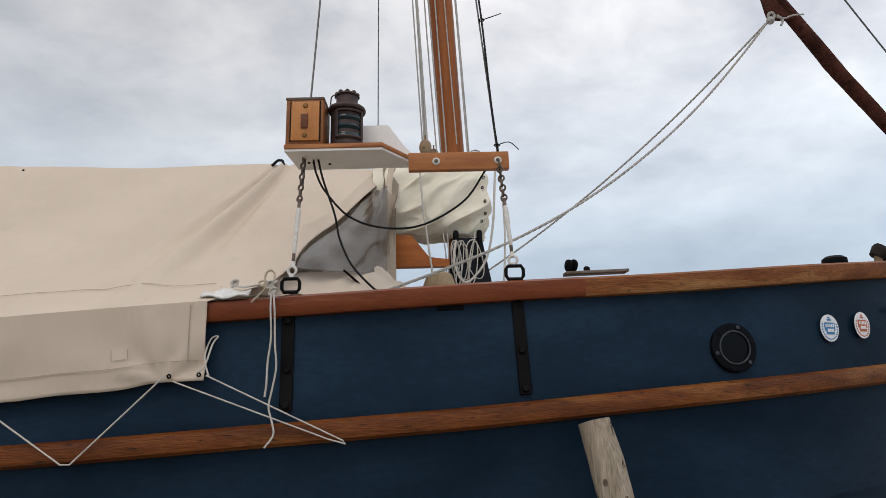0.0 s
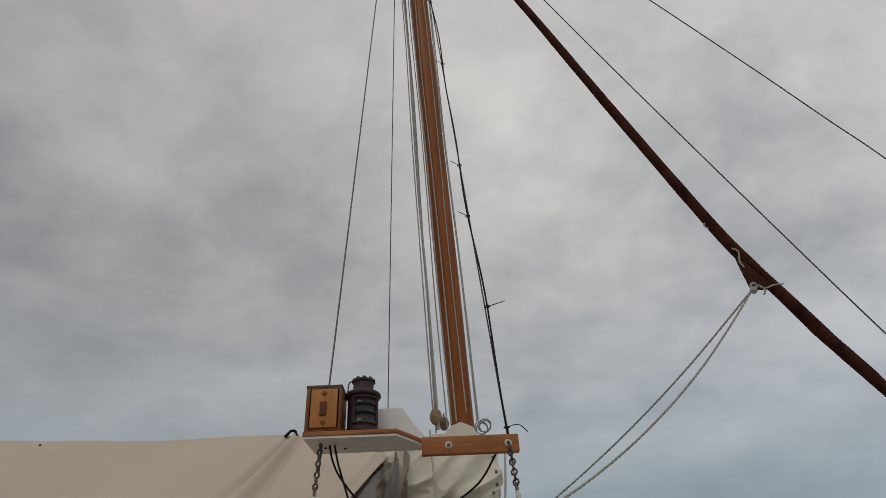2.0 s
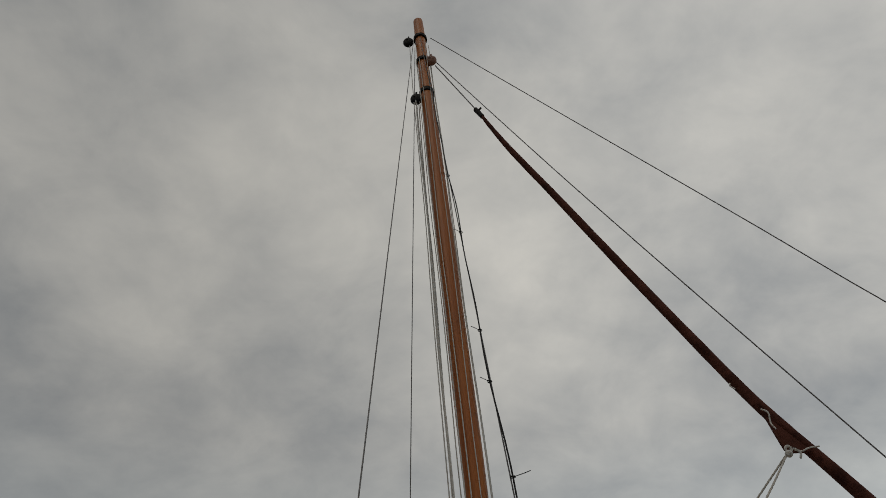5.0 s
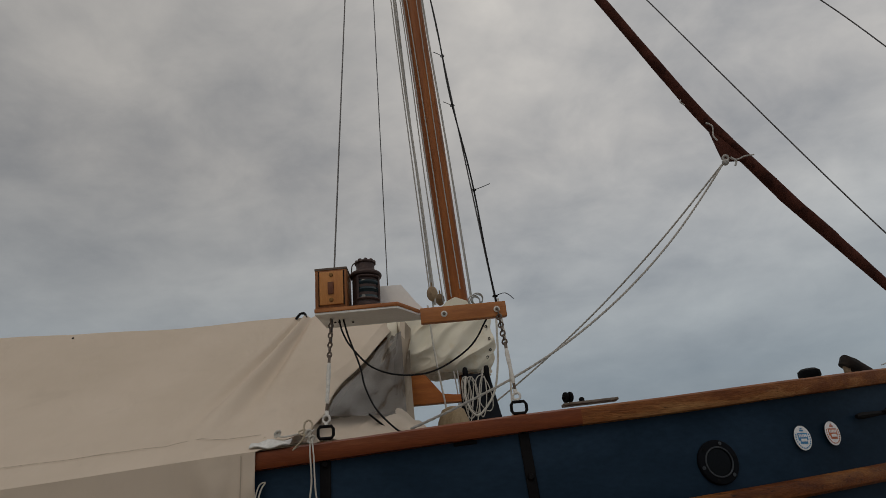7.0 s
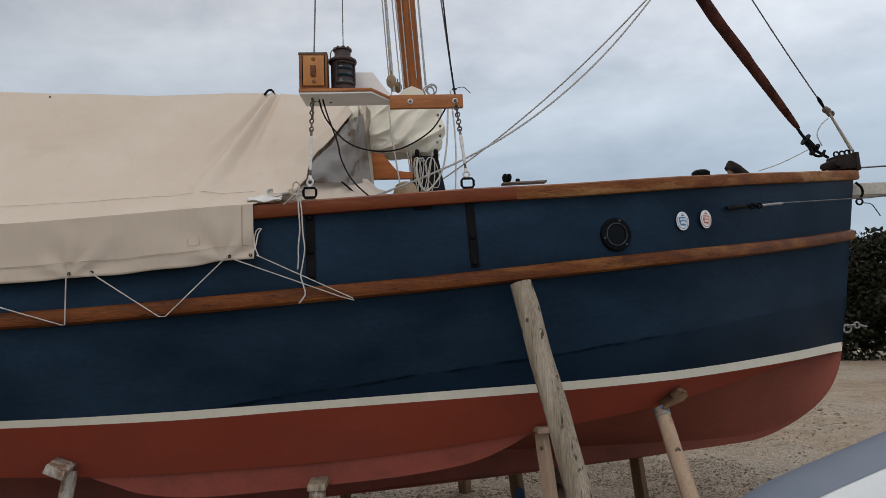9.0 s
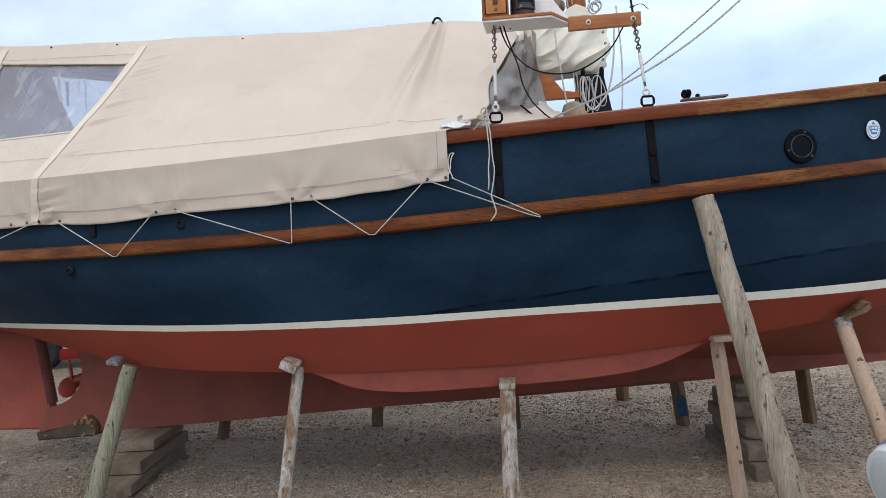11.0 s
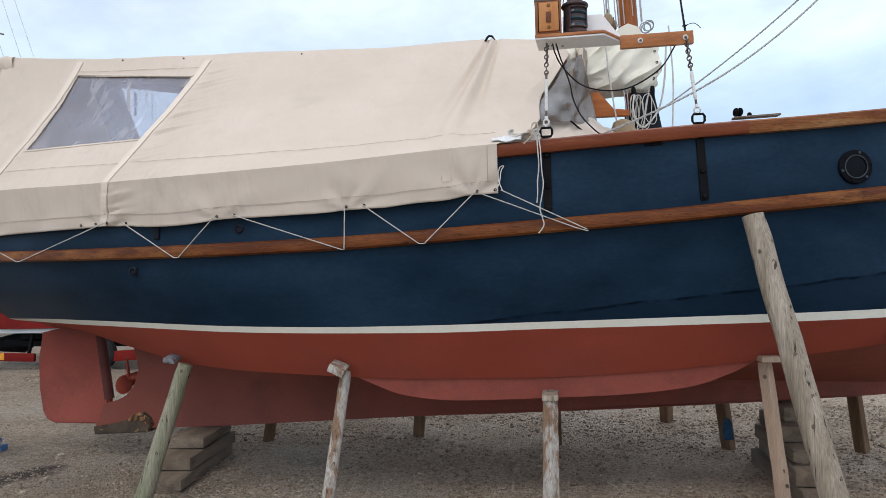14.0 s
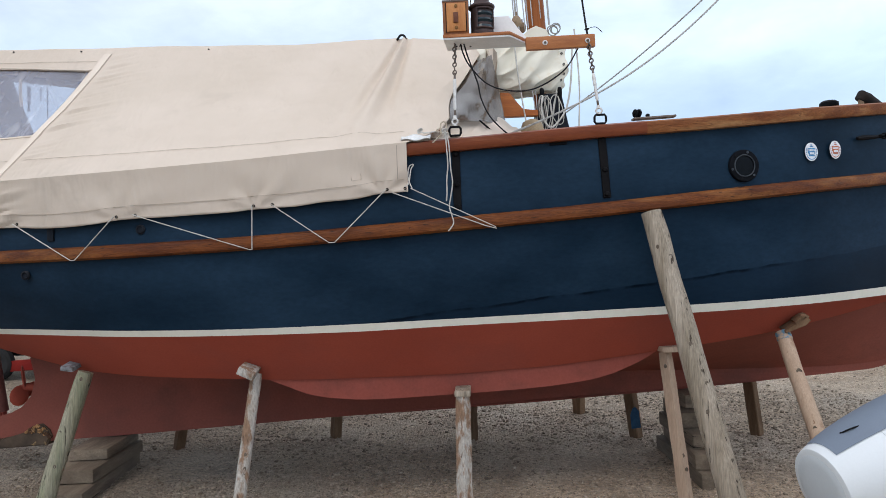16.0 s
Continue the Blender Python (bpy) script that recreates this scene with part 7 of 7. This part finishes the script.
for i in (3, 30):
    p, tg = dp[i], (dp[i + 1] - dp[i - 1]).normalized()
    out = Vector((-tg.y, tg.x, 0)).normalized()
    nn = (out * math.sin(-0.1) + UP * math.cos(-0.1))
    c = p + nn * (swell(i) + 0.006)
    bm = bmesh.new()
    tube(bm, [c + tg * (-0.042 * math.cos(a)) + (nn * 0.016 - out * 0.020) * math.sin(a) for a in np.linspace(0, math.pi, 15)], 0.0032, 6)
    for e in (-0.042, 0.042):
        bmesh.ops.create_uvsphere(bm, u_segments=8, v_segments=5, radius=0.006, matrix=Matrix.Translation(c + tg * e))
    part("grab_handle", bm, black_iron, ding)
for i in (5, 15, 26, 38):
    p, tg = dp[i], (dp[i + 1] - dp[i - 1]).normalized()
    bm = bmesh.new()
    ring(bm, p, tg, swell(i) + 0.0002, 0.0018, 40, 4)
    part("tube_seam", bm, dinghy_grey, ding)
side = Vector((DIRV.y, -DIRV.x, 0))
bm = bmesh.new()
box(bm, (0.035, 0.75, 0.42), Matrix.Translation(CAPC + DIRV * 0.45 + side * 0.55 + Vector((0, 0, -0.02))) @ Matrix.Rotation(math.atan2(DIRV.y, DIRV.x), 4, "Z"), 0.01)
part("transom", bm, dinghy_grey, ding)
bm = bmesh.new()
box(bm, (1.7, 0.75, 0.04), Matrix.Translation(CAPC + DIRV * 1.2 + side * 0.55 + Vector((0, 0, -0.16))) @ Matrix.Rotation(math.atan2(DIRV.y, DIRV.x), 4, "Z"), 0.01)
part("floor_board", bm, dinghy_grey, ding)
tres = thing("trestle", (2.6, -1.2, 0), "plain timber trestle under the dinghy", "trestle", "trestles under the dinghy")
for d in (0.75,):
    bm = bmesh.new()
    c = CAPC + DIRV * d + side * 0.55
    box(bm, (0.09, 1.3, 0.09), Matrix.Translation((c.x, c.y, 0.60)) @ Matrix.Rotation(math.atan2(DIRV.y, DIRV.x), 4, "Z"), 0.006)
    part("beam", bm, timber_dark, tres)
    for e in (-0.5, 0.5):
        bm = bmesh.new()
        s_ = c + side * e
        box(bm, (0.08, 0.08, 0.575), Matrix.Translation((s_.x, s_.y, 0.268)), 0.006)
        part("leg", bm, timber_dark, tres)
hi = copy_thing(tres, Matrix.Translation(Vector((2.6, -1.2, 0)) + Vector((DIRV.x, DIRV.y, 0)) * 1.0))
hi.scale = (1, 1, 1.42)

# ---- loose stones on the gravel ----
def cloud_mesh(name, verts, faces, mat_):
    me = bpy.data.meshes.new(name)
    me.from_pydata(verts, [], faces)
    me.materials.append(mat_)
    me.update()
    return me


def island_material(name, dark, light, rough, scale=20.0):
    m = bpy.data.materials.new(name)
    m.use_nodes = True
    N, L = m.node_tree.nodes, m.node_tree.links
    p = N["Principled BSDF"]
    g, mx = N.new("ShaderNodeNewGeometry"), N.new("ShaderNodeMix")
    mx.data_type = "RGBA"
    mx.inputs[6].default_value, mx.inputs[7].default_value = (*dark, 1), (*light, 1)
    L.new(g.outputs["Random Per Island"], mx.inputs[0])
    nz, tc, m2 = N.new("ShaderNodeTexNoise"), N.new("ShaderNodeTexCoord"), N.new("ShaderNodeMix")
    nz.inputs["Scale"].default_value = scale
    L.new(tc.outputs["Object"], nz.inputs["Vector"])
    m2.data_type, m2.blend_type, m2.inputs[0].default_value = "RGBA", "OVERLAY", 0.5
    L.new(mx.outputs[2], m2.inputs[6]); L.new(nz.outputs[0], m2.inputs[7])
    L.new(m2.outputs[2], p.inputs["Base Color"])
    p.inputs["Roughness"].default_value = rough
    p.inputs["Specular IOR Level"].default_value = 0.25
    return m


rs = np.random.RandomState(11)
t_ = (1 + 5 ** 0.5) / 2
ICO = np.array([(-1, t_, 0), (1, t_, 0), (-1, -t_, 0), (1, -t_, 0), (0, -1, t_), (0, 1, t_), (0, -1, -t_), (0, 1, -t_), (t_, 0, -1), (t_, 0, 1), (-t_, 0, -1), (-t_, 0, 1)]) / 1.9
TRI = [(0, 11, 5), (0, 5, 1), (0, 1, 7), (0, 7, 10), (0, 10, 11), (1, 5, 9), (5, 11, 4), (11, 10, 2), (10, 7, 6), (7, 1, 8), (3, 9, 4), (3, 4, 2), (3, 2, 6), (3, 6, 8), (3, 8, 9), (4, 9, 5), (2, 4, 11), (6, 2, 10), (8, 6, 7), (9, 8, 1)]
sv, sf = [], []
for k in range(42000):
    u = rs.rand()
    if u < 0.62:
        x, y = rs.uniform(-4.5, 4.2), rs.uniform(-0.2, 4.2)
    else:
        x, y = rs.uniform(-11, 8), rs.uniform(0.2, 9.5)
    if noise.noise(Vector((x * 0.9, y * 0.9, 2))) < -0.18 and rs.rand() < 0.75:
        continue
    size = float(np.clip(rs.lognormal(-4.95, 0.42), 0.004, 0.026))
    if y > 4.5:
        size *= 1.35
    a = rs.uniform(0, 6.283)
    sh = ICO * (1 + 0.25 * rs.uniform(-1, 1, (12, 1))) * np.array([size * rs.uniform(0.8, 1.5), size * rs.uniform(0.7, 1.1), size * rs.uniform(0.4, 0.75)])
    c, s_ = math.cos(a), math.sin(a)
    pts = np.stack([x + sh[:, 0] * c - sh[:, 1] * s_, y + sh[:, 0] * s_ + sh[:, 1] * c, ground_z(x, y) - 0.006 + size * 0.25 + sh[:, 2]], 1)
    base = len(sv)
    sv.extend(pts.tolist())
    sf.extend([(a_ + base, b_ + base, c_ + base) for a_, b_, c_ in TRI])
stones = new("loose_stones", cloud_mesh("loose_stones", sv, sf, island_material("stone", (0.16, 0.122, 0.088), (0.45, 0.37, 0.28), 0.9, 90)))
tagged(stones, "loose grey and buff stones scattered over the yard", "gravel", kind="stuff")

# ---- behind the boat ----
leaf = island_material("leaf", (0.034, 0.040, 0.022), (0.115, 0.112, 0.062), 0.75, 0.7)
bark = surface("bark", (0.07, 0.055, 0.04), (0.12, 0.1, 0.075), 5, 0.9, bump=0.5, fine=20)


def leaves(centres, radii, count, size, seed):
    r = np.random.RandomState(seed)
    c, rad = np.repeat(np.array(centres), count, 0), np.repeat(np.array(radii), count)[:, None]
    n = len(c)

    def unit(v):
        return v / np.linalg.norm(v, axis=1, keepdims=True)
    p = c + unit(r.normal(size=(n, 3))) * rad * r.uniform(0.55, 1.05, (n, 1)) ** 0.7 * np.array([1, 1, 0.85])
    a, b = unit(r.normal(size=(n, 3))), r.normal(size=(n, 3))
    b = unit(b - a * (a * b).sum(1, keepdims=True))
    s1, s2 = size * r.uniform(0.6, 1.3, (n, 1)), size * r.uniform(0.35, 0.7, (n, 1))
    v = np.stack([p - a * s1, p + b * s2, p + a * s1, p - b * s2], 1).reshape(-1, 3)
    return v.tolist(), np.arange(4 * n).reshape(-1, 4).tolist()


def tree(x, y, h, spread, seed):
    t = thing("tree", (x, y, 0), "dense dark green tree at the edge of the yard", "tree", "trees at the yard's edge")
    r = random.Random(seed)
    bm = bmesh.new()
    tube(bm, bend([(x, y, -0.1), (x + 0.2, y, h * 0.3), (x - 0.1, y, h * 0.75)], 10), [0.34 - 0.025 * i for i in range(11)], 10)
    part("trunk", bm, bark, t)
    cs, rad = [], []
    for k in range(42):
        a, e = r.uniform(0, 6.283), r.random()
        rr = spread * math.sqrt(r.random()) * (1.05 - 0.55 * e)
        c = (x + rr * math.cos(a), y + rr * math.sin(a), h * (0.08 + 0.86 * e))
        cs.append(c)
        rad.append(r.uniform(0.55, 1.25) * spread / 3.6)
        if k % 6 == 0:
            bm = bmesh.new()
            tube(bm, bend([(x, y, h * (0.2 + 0.4 * e)), ((x + c[0]) / 2, (y + c[1]) / 2, h * (0.25 + 0.5 * e)), c], 8), [0.12 - 0.012 * i for i in range(9)], 6)
            part("limb", bm, bark, t)
    v, f = leaves(cs, rad, 980, 0.125, seed)
    me = cloud_mesh("crown", (np.array(v) - np.array((x, y, 0))).tolist(), f, leaf)
    ob = new("crown", me)
    ob.parent = t
    tagged(ob, "ragged dark foliage")
    return t


for x, y, h, sp, sd in ((-37.5, 28, 12.6, 3.6, 1), (-33.6, 29, 12.2, 3.3, 2), (-30.2, 30, 12.3, 2.6, 3), (-26.8, 31.5, 11.6, 3.2, 4), (-42, 26, 12.0, 3.8, 5)):
    tree(x, y, h, sp, sd)
hc, hr = [], []
rh = random.Random(8)
for k in range(520):
    s_ = rh.random()
    p = Vector((11.0, 22.5, 0)).lerp(Vector((25.0, 2.0, 0)), s_)
    hc.append((p.x + rh.uniform(-0.5, 0.5), p.y + rh.uniform(-0.5, 0.5), rh.uniform(-0.05, 3.5)))
    hr.append(rh.uniform(0.4, 0.8))
v, f = leaves(hc, hr, 460, 0.085, 9)
hedge = new("hedge", cloud_mesh("hedge", v, f, island_material("hedge_leaf", (0.008, 0.011, 0.006), (0.034, 0.034, 0.016), 0.7, 2.0)))
tagged(hedge, "tall unclipped dark green hedge beside the yard", "hedge")

white_hull = surface("white_hull", (0.62, 0.63, 0.62), (0.70, 0.71, 0.70), 1.2, 0.4, bump=0.03)
teal = surface("blue_bottom", (0.016, 0.085, 0.15), (0.024, 0.115, 0.195), 1.2, 0.6, bump=0.05)
dark_bottom = surface("dark_bottom", (0.012, 0.022, 0.028), (0.02, 0.035, 0.042), 1.2, 0.7)
red_hull = surface("red_hull", (0.15, 0.012, 0.010), (0.20, 0.018, 0.013), 1.5, 0.5, bump=0.03, spec=0.1)
tyre = surface("tyre", (0.012, 0.012, 0.012), (0.025, 0.025, 0.025), 6, 0.85)


def lofted(x0, x1, y, levels, beam, n=24, ends=(0.25, 0.02)):
    """Bands of a plain boat hull: levels are (height, breadth share, overhang)."""
    out = []
    for z, share, over in levels:
        near, far = [], []
        for i in range(n + 1):
            u = i / n
            fair = math.sin(math.pi * (0.16 + 0.84 * u)) ** 0.7 if u < 0.999 else ends[1]
            b = beam / 2 * share * max(ends[1], fair)
            x = x0 - over * 0.3 + (x1 - x0 + over) * u
            near.append(Vector((x, y - b, z + 0.25 * (u - 0.4) ** 2)))
            far.append(Vector((x, y + b, z + 0.25 * (u - 0.4) ** 2)))
        out.append((near, far))
    return out


wb = thing("white_yacht", (-19, 11.5, 0.2), "white yacht with blue bottom standing ashore", "boat")
lv = lofted(-24.5, -15.3, 11.5, [(3.45, 1.0, 0.7), (2.6, 0.97, 0.5), (1.72, 0.90, 0.25), (1.0, 0.82, 0.1), (0.45, 0.55, 0.0)], 3.0)
for k, (nm, m_) in enumerate((("hull_side", white_hull), ("hull_side", white_hull), ("bottom", teal), ("underbody", dark_bottom))):
    bm = bmesh.new()
    for w in (0, 1):
        sheet(bm, [lv[k][w], lv[k + 1][w]])
    part(nm, bm, m_, wb)
# shade in the slot under the toe rail, laid on as a dark sheet
bm = bmesh.new()
sheet(bm, [[a_.lerp(b_, f_) + Vector((0.02, -0.03, 0)) for a_, b_ in zip(lv[0][0], lv[1][0])] for f_ in (0.10, 0.26)])
part("toe_rail_gap", bm, dark_bottom, wb, "dark sheet for the shaded slot under the toe rail")
bm = bmesh.new()
sheet(bm, [[a_.lerp(b_, f_) + Vector((0.02, -0.03, 0)) for a_, b_ in zip(lv[1][0], lv[2][0])] for f_ in (0.90, 0.96)])
part("boot_line", bm, dark_bottom, wb, "thin dark line above the teal bottom")
bm = bmesh.new()
sheet(bm, [lv[0][0], lv[0][1]])
part("deck", bm, white_hull, wb)
bm = bmesh.new()
slab(bm, [(-23, 3.4), (-15.8, 3.4), (-16.6, 3.75), (-17.2, 4.05), (-22.5, 4.1)], 10.8, 12.2, 0.05)
cabin = part("cabin", bm, white_hull, wb)
part("windscreen", slab(bmesh.new(), [(-17.3, 3.62), (-16.15, 3.62), (-16.4, 3.98), (-17.3, 4.02)], 10.76, 10.79), surface("screen_glass", (0.30, 0.38, 0.44), (0.38, 0.46, 0.52), 2, 0.1, bump=0), cabin, "pale blue windscreen")
for x in (-17.9, -19.2, -20.6):
    part("window", box(bmesh.new(), (0.9, 0.02, 0.22), pose(x, 10.795, 3.8), 0.005), surface("cabin_glass", (0.02, 0.03, 0.035), (0.03, 0.04, 0.045), 3, 0.1, bump=0), cabin)
part("fin_keel", slab(bmesh.new(), [(-21.5, 0.9), (-17.5, 0.9), (-18.0, 0.0), (-21.0, 0.0)], 11.4, 11.6, 0.03), dark_bottom, wb)
for x in (-16.8, -18.3):
    for z in (3.75,):
        bm = bmesh.new()
        lathe(bm, [(0.03, -0.3), (0.03, 0.0), (0.09, 0.02), (0.10, 0.07), (0.05, 0.1)], at(x + 0.1, 10.7, 4.0), 12)
        part("vent", bm, white_hull, wb)
for x, y in ((-16.3, 10.6), (-18.5, 10.2), (-21.5, 10.2)):
    st = thing("boat_stand", (x, y, 0), "rough timber shore under the yacht", "prop", "shores under the yacht")
    part("post", stick(bmesh.new(), (x, y + 0.35, 1.2), (x, y, -0.03), 0.09, 0.09, 8, 0.01, x, True), timber_dark, st)
    part("pad", box(bmesh.new(), (0.7, 0.5, 0.35), pose(x, y + 0.3, 0.17), 0.02), blockwood, st)
bm = bmesh.new()
tube(bm, [(-15.35, 10.6, 4.92), (-14.72, 10.6, 4.12)], 0.014, 6)
solo("whip_aerial", bm, white_hull, (-14.72, 10.6, 4.12), "thin white aerial leaning on the yacht", "aerial")
# masts of yachts behind
metal_mast = surface("mast_alloy", (0.50, 0.51, 0.52), (0.60, 0.61, 0.62), 3, 0.4, 0.5, bump=0.03)
m1 = thing("yacht_mast", (-14.05, 11.5, 3.4), "pale alloy yacht mast with spreaders and radar dome", "mast", "masts beyond")
part("tube", tube(bmesh.new(), [(-14.0, 11.5, 3.4), (-14.27, 11.5, 5.9), (-14.70, 11.5, 9.5), (-15.05, 11.5, 12.6), (-15.45, 11.5, 16.0)], 0.082, 12), metal_mast, m1)
part("spreader", tube(bmesh.new(), [(-15.3, 11.5, 8.3), (-14.55, 11.45, 8.02), (-13.85, 11.5, 7.82)], 0.022, 8), bpy.data.materials["stained_steel"], m1)
bm = bmesh.new()
lathe(bm, [(0.04, -0.07), (0.20, -0.03), (0.25, 0.0), (0.23, 0.035), (0.05, 0.055)], pose(-14.33, 11.4, 8.82, 0, 5, 0), 18)
part("radar_dome", bm, surface("dome", (0.05, 0.06, 0.07), (0.16, 0.17, 0.18), 2, 0.5), m1)
part("bracket", tube(bmesh.new(), [(-14.6, 11.45, 8.55), (-14.3, 11.4, 8.85)], 0.03, 6), black_iron, m1)
m2 = thing("yacht_mast", (-14.75, 12.3, 3.2), "thin yacht mast with wind vane", "mast", "masts beyond")
part("tube", tube(bmesh.new(), [(-15.05, 12.0, 3.2), (-15.32, 12.0, 5.5), (-15.68, 12.0, 9.05)], 0.036, 10), metal_mast, m2)
part("second_spar", tube(bmesh.new(), [(-14.93, 12.0, 3.2), (-15.2, 12.0, 5.5), (-15.6, 12.0, 8.85)], 0.024, 10), metal_mast, m2)
part("wind_vane", tube(bmesh.new(), [(-15.78, 12.0, 8.98), (-15.70, 12.0, 9.10), (-15.68, 12.0, 9.36), (-15.60, 12.0, 9.37), (-15.48, 12.0, 9.40)], 0.022, 6), black_iron, m2)
part("masthead", box(bmesh.new(), (0.30, 0.06, 0.10), pose(-15.60, 12.0, 8.98, 0, 4, 0), 0.02), black_iron, m2)
part("backstay_strut", tube(bmesh.new(), [(-15.42, 12.0, 8.75), (-14.35, 11.8, 6.75)], 0.022, 6), metal_mast, m2)
part("spreader", tube(bmesh.new(), [(-15.9, 12.0, 6.4), (-14.7, 12.0, 6.2)], 0.02, 6), metal_mast, m2)
for a, b_ in (((-14.9, 11.5, 12.5), (-12.2, 11.5, 5.0)), ((-14.85, 11.5, 11.5), (-12.6, 11.5, 5.0)), ((-15.5, 11.5, 15.9), (-17.1, 11.5, 4.1)), ((-15.4, 11.5, 15.5), (-16.75, 11.5, 3.9)), ((-15.65, 12.0, 8.9), (-16.5, 12.0, 4.6)), ((-14.75, 11.45, 10), (-13.6, 11.45, 6.6)), ((-15.35, 12.0, 8.4), (-14.0, 12.0, 6.2))):
    rope("yacht_stay", [a, b_], 0.0085, metal_mast, "thin wire stay of a yacht beyond", "stay", "stays beyond")
# red motor boat on its trailer
rb = thing("red_boat", (-9.8, 7.3, 0.6), "red and white motor boat on a trailer", "boat")
bm = bmesh.new()
slab(bm, [(-11.6, 1.13), (-10.85, 1.26), (-6.5, 1.35), (-6.6, 0.72), (-10.0, 0.70), (-10.85, 0.70)], 6.5, 8.0, 0.05)
part("hull", bm, red_hull, rb)
bm = bmesh.new()
slab(bm, [(-11.62, 1.15), (-10.85, 1.29), (-6.5, 1.40), (-6.5, 1.48), (-10.85, 1.38), (-11.2, 1.30)], 6.45, 8.05, 0.02)
part("gunwale", bm, white_hull, rb)
bm = bmesh.new()
slab(bm, [(-10.9, 0.62), (-6.6, 0.62), (-6.6, 0.70), (-10.85, 0.70)], 6.55, 7.95, 0.01)
part("chine_band", bm, white_hull, rb)
ob_ = thing("outboard", (-10.8, 7.3, 0.2), "black outboard leg with a grey screw", "outboard")
part("leg", tube(bmesh.new(), [(-10.75, 6.9, 0.38), (-10.2, 6.95, 0.42), (-9.9, 7.0, 0.6)], [0.11, 0.19, 0.17], 12), black_iron, ob_)
for k in range(3):
    a = radians(120 * k + 15)
    bm = bmesh.new()
    bmesh.ops.create_uvsphere(bm, u_segments=10, v_segments=6, radius=1, matrix=at(-10.92, 6.9 + 0.1 * math.cos(a), 0.38 + 0.1 * math.sin(a)) @ Matrix.Rotation(a, 4, "X") @ Matrix.Rotation(0.5, 4, "Y") @ Matrix.Diagonal((0.03, 0.13, 0.07, 1)))
    part("blade", bm, galv, ob_)
trl = thing("boat_trailer", (-9, 7.3, 0), "red boat trailer with black wheels and light bar", "trailer")
part("light_bar", box(bmesh.new(), (1.15, 0.06, 0.14), pose(-10.15, 6.5, 0.22, 0, 1, 0), 0.01), red_hull, trl)
part("lamp", box(bmesh.new(), (0.12, 0.02, 0.12), pose(-10.2, 6.465, 0.23), 0.01), surface("amber", (0.75, 0.33, 0.03), (0.8, 0.4, 0.05), 5, 0.3), trl)
part("frame", box(bmesh.new(), (3.6, 0.10, 0.10), pose(-8.6, 6.8, 0.42), 0.01), black_iron, trl)
part("cross_bar", box(bmesh.new(), (0.1, 1.4, 0.35), pose(-9.4, 7.2, 0.35), 0.01), black_iron, trl)
part("tail_beam", box(bmesh.new(), (0.85, 0.08, 0.17), pose(-7.95, 6.6, 0.235, 0, -3, 0), 0.01), red_hull, trl)
part("mudguard", box(bmesh.new(), (0.30, 0.10, 0.05), pose(-8.62, 6.55, 0.20, 0, 20, 0), 0.015), white_hull, trl)
for x, lean_ in ((-9.75, 14), (-9.45, -10), (-8.98, 0), (-8.86, 16)):
    part("bracket", box(bmesh.new(), (0.045, 0.05, 0.42), pose(x, 6.62, 0.43, 0, lean_, 0), 0.006), black_iron, trl)
# black box added to stand for the dark shade under the boat
part("under_tray", box(bmesh.new(), (1.5, 0.9, 0.10), pose(-9.3, 7.2, 0.55), 0.02), black_iron, trl)
for x in (-9.15, -8.4):
    bm = bmesh.new()
    lathe(bm, [(0.12, -0.08), (0.24, -0.085), (0.28, -0.05), (0.28, 0.05), (0.24, 0.085), (0.12, 0.08)], pose(x, 6.6, 0.27, 90, 0, 0), 24)
    wh = part("wheel", bm, tyre, trl)
    part("rim", lathe(bmesh.new(), [(0.13, -0.06), (0.12, -0.07), (0.02, -0.05)], pose(x, 6.6, 0.27, -90, 0, 0), 18), galv, wh)
# these three stand a little nearer the bow
for ob in (rb, ob_, trl):
    ob.location.x += 0.75
# lamp post at the yard's edge
lp = thing("yard_light", (-14.95, 9, 0), "grey post carrying a dark floodlight box", "lamp post")
part("post", tube(bmesh.new(), [(-15.3, 9, -0.05), (-14.95, 9, 3.5), (-14.73, 9, 5.4)], 0.032, 10), galv, lp)
part("lamp_box", box(bmesh.new(), (0.42, 0.35, 0.42), pose(-14.85, 9, 5.55, 0, 3, 0), 0.03), dark_bottom, lp)
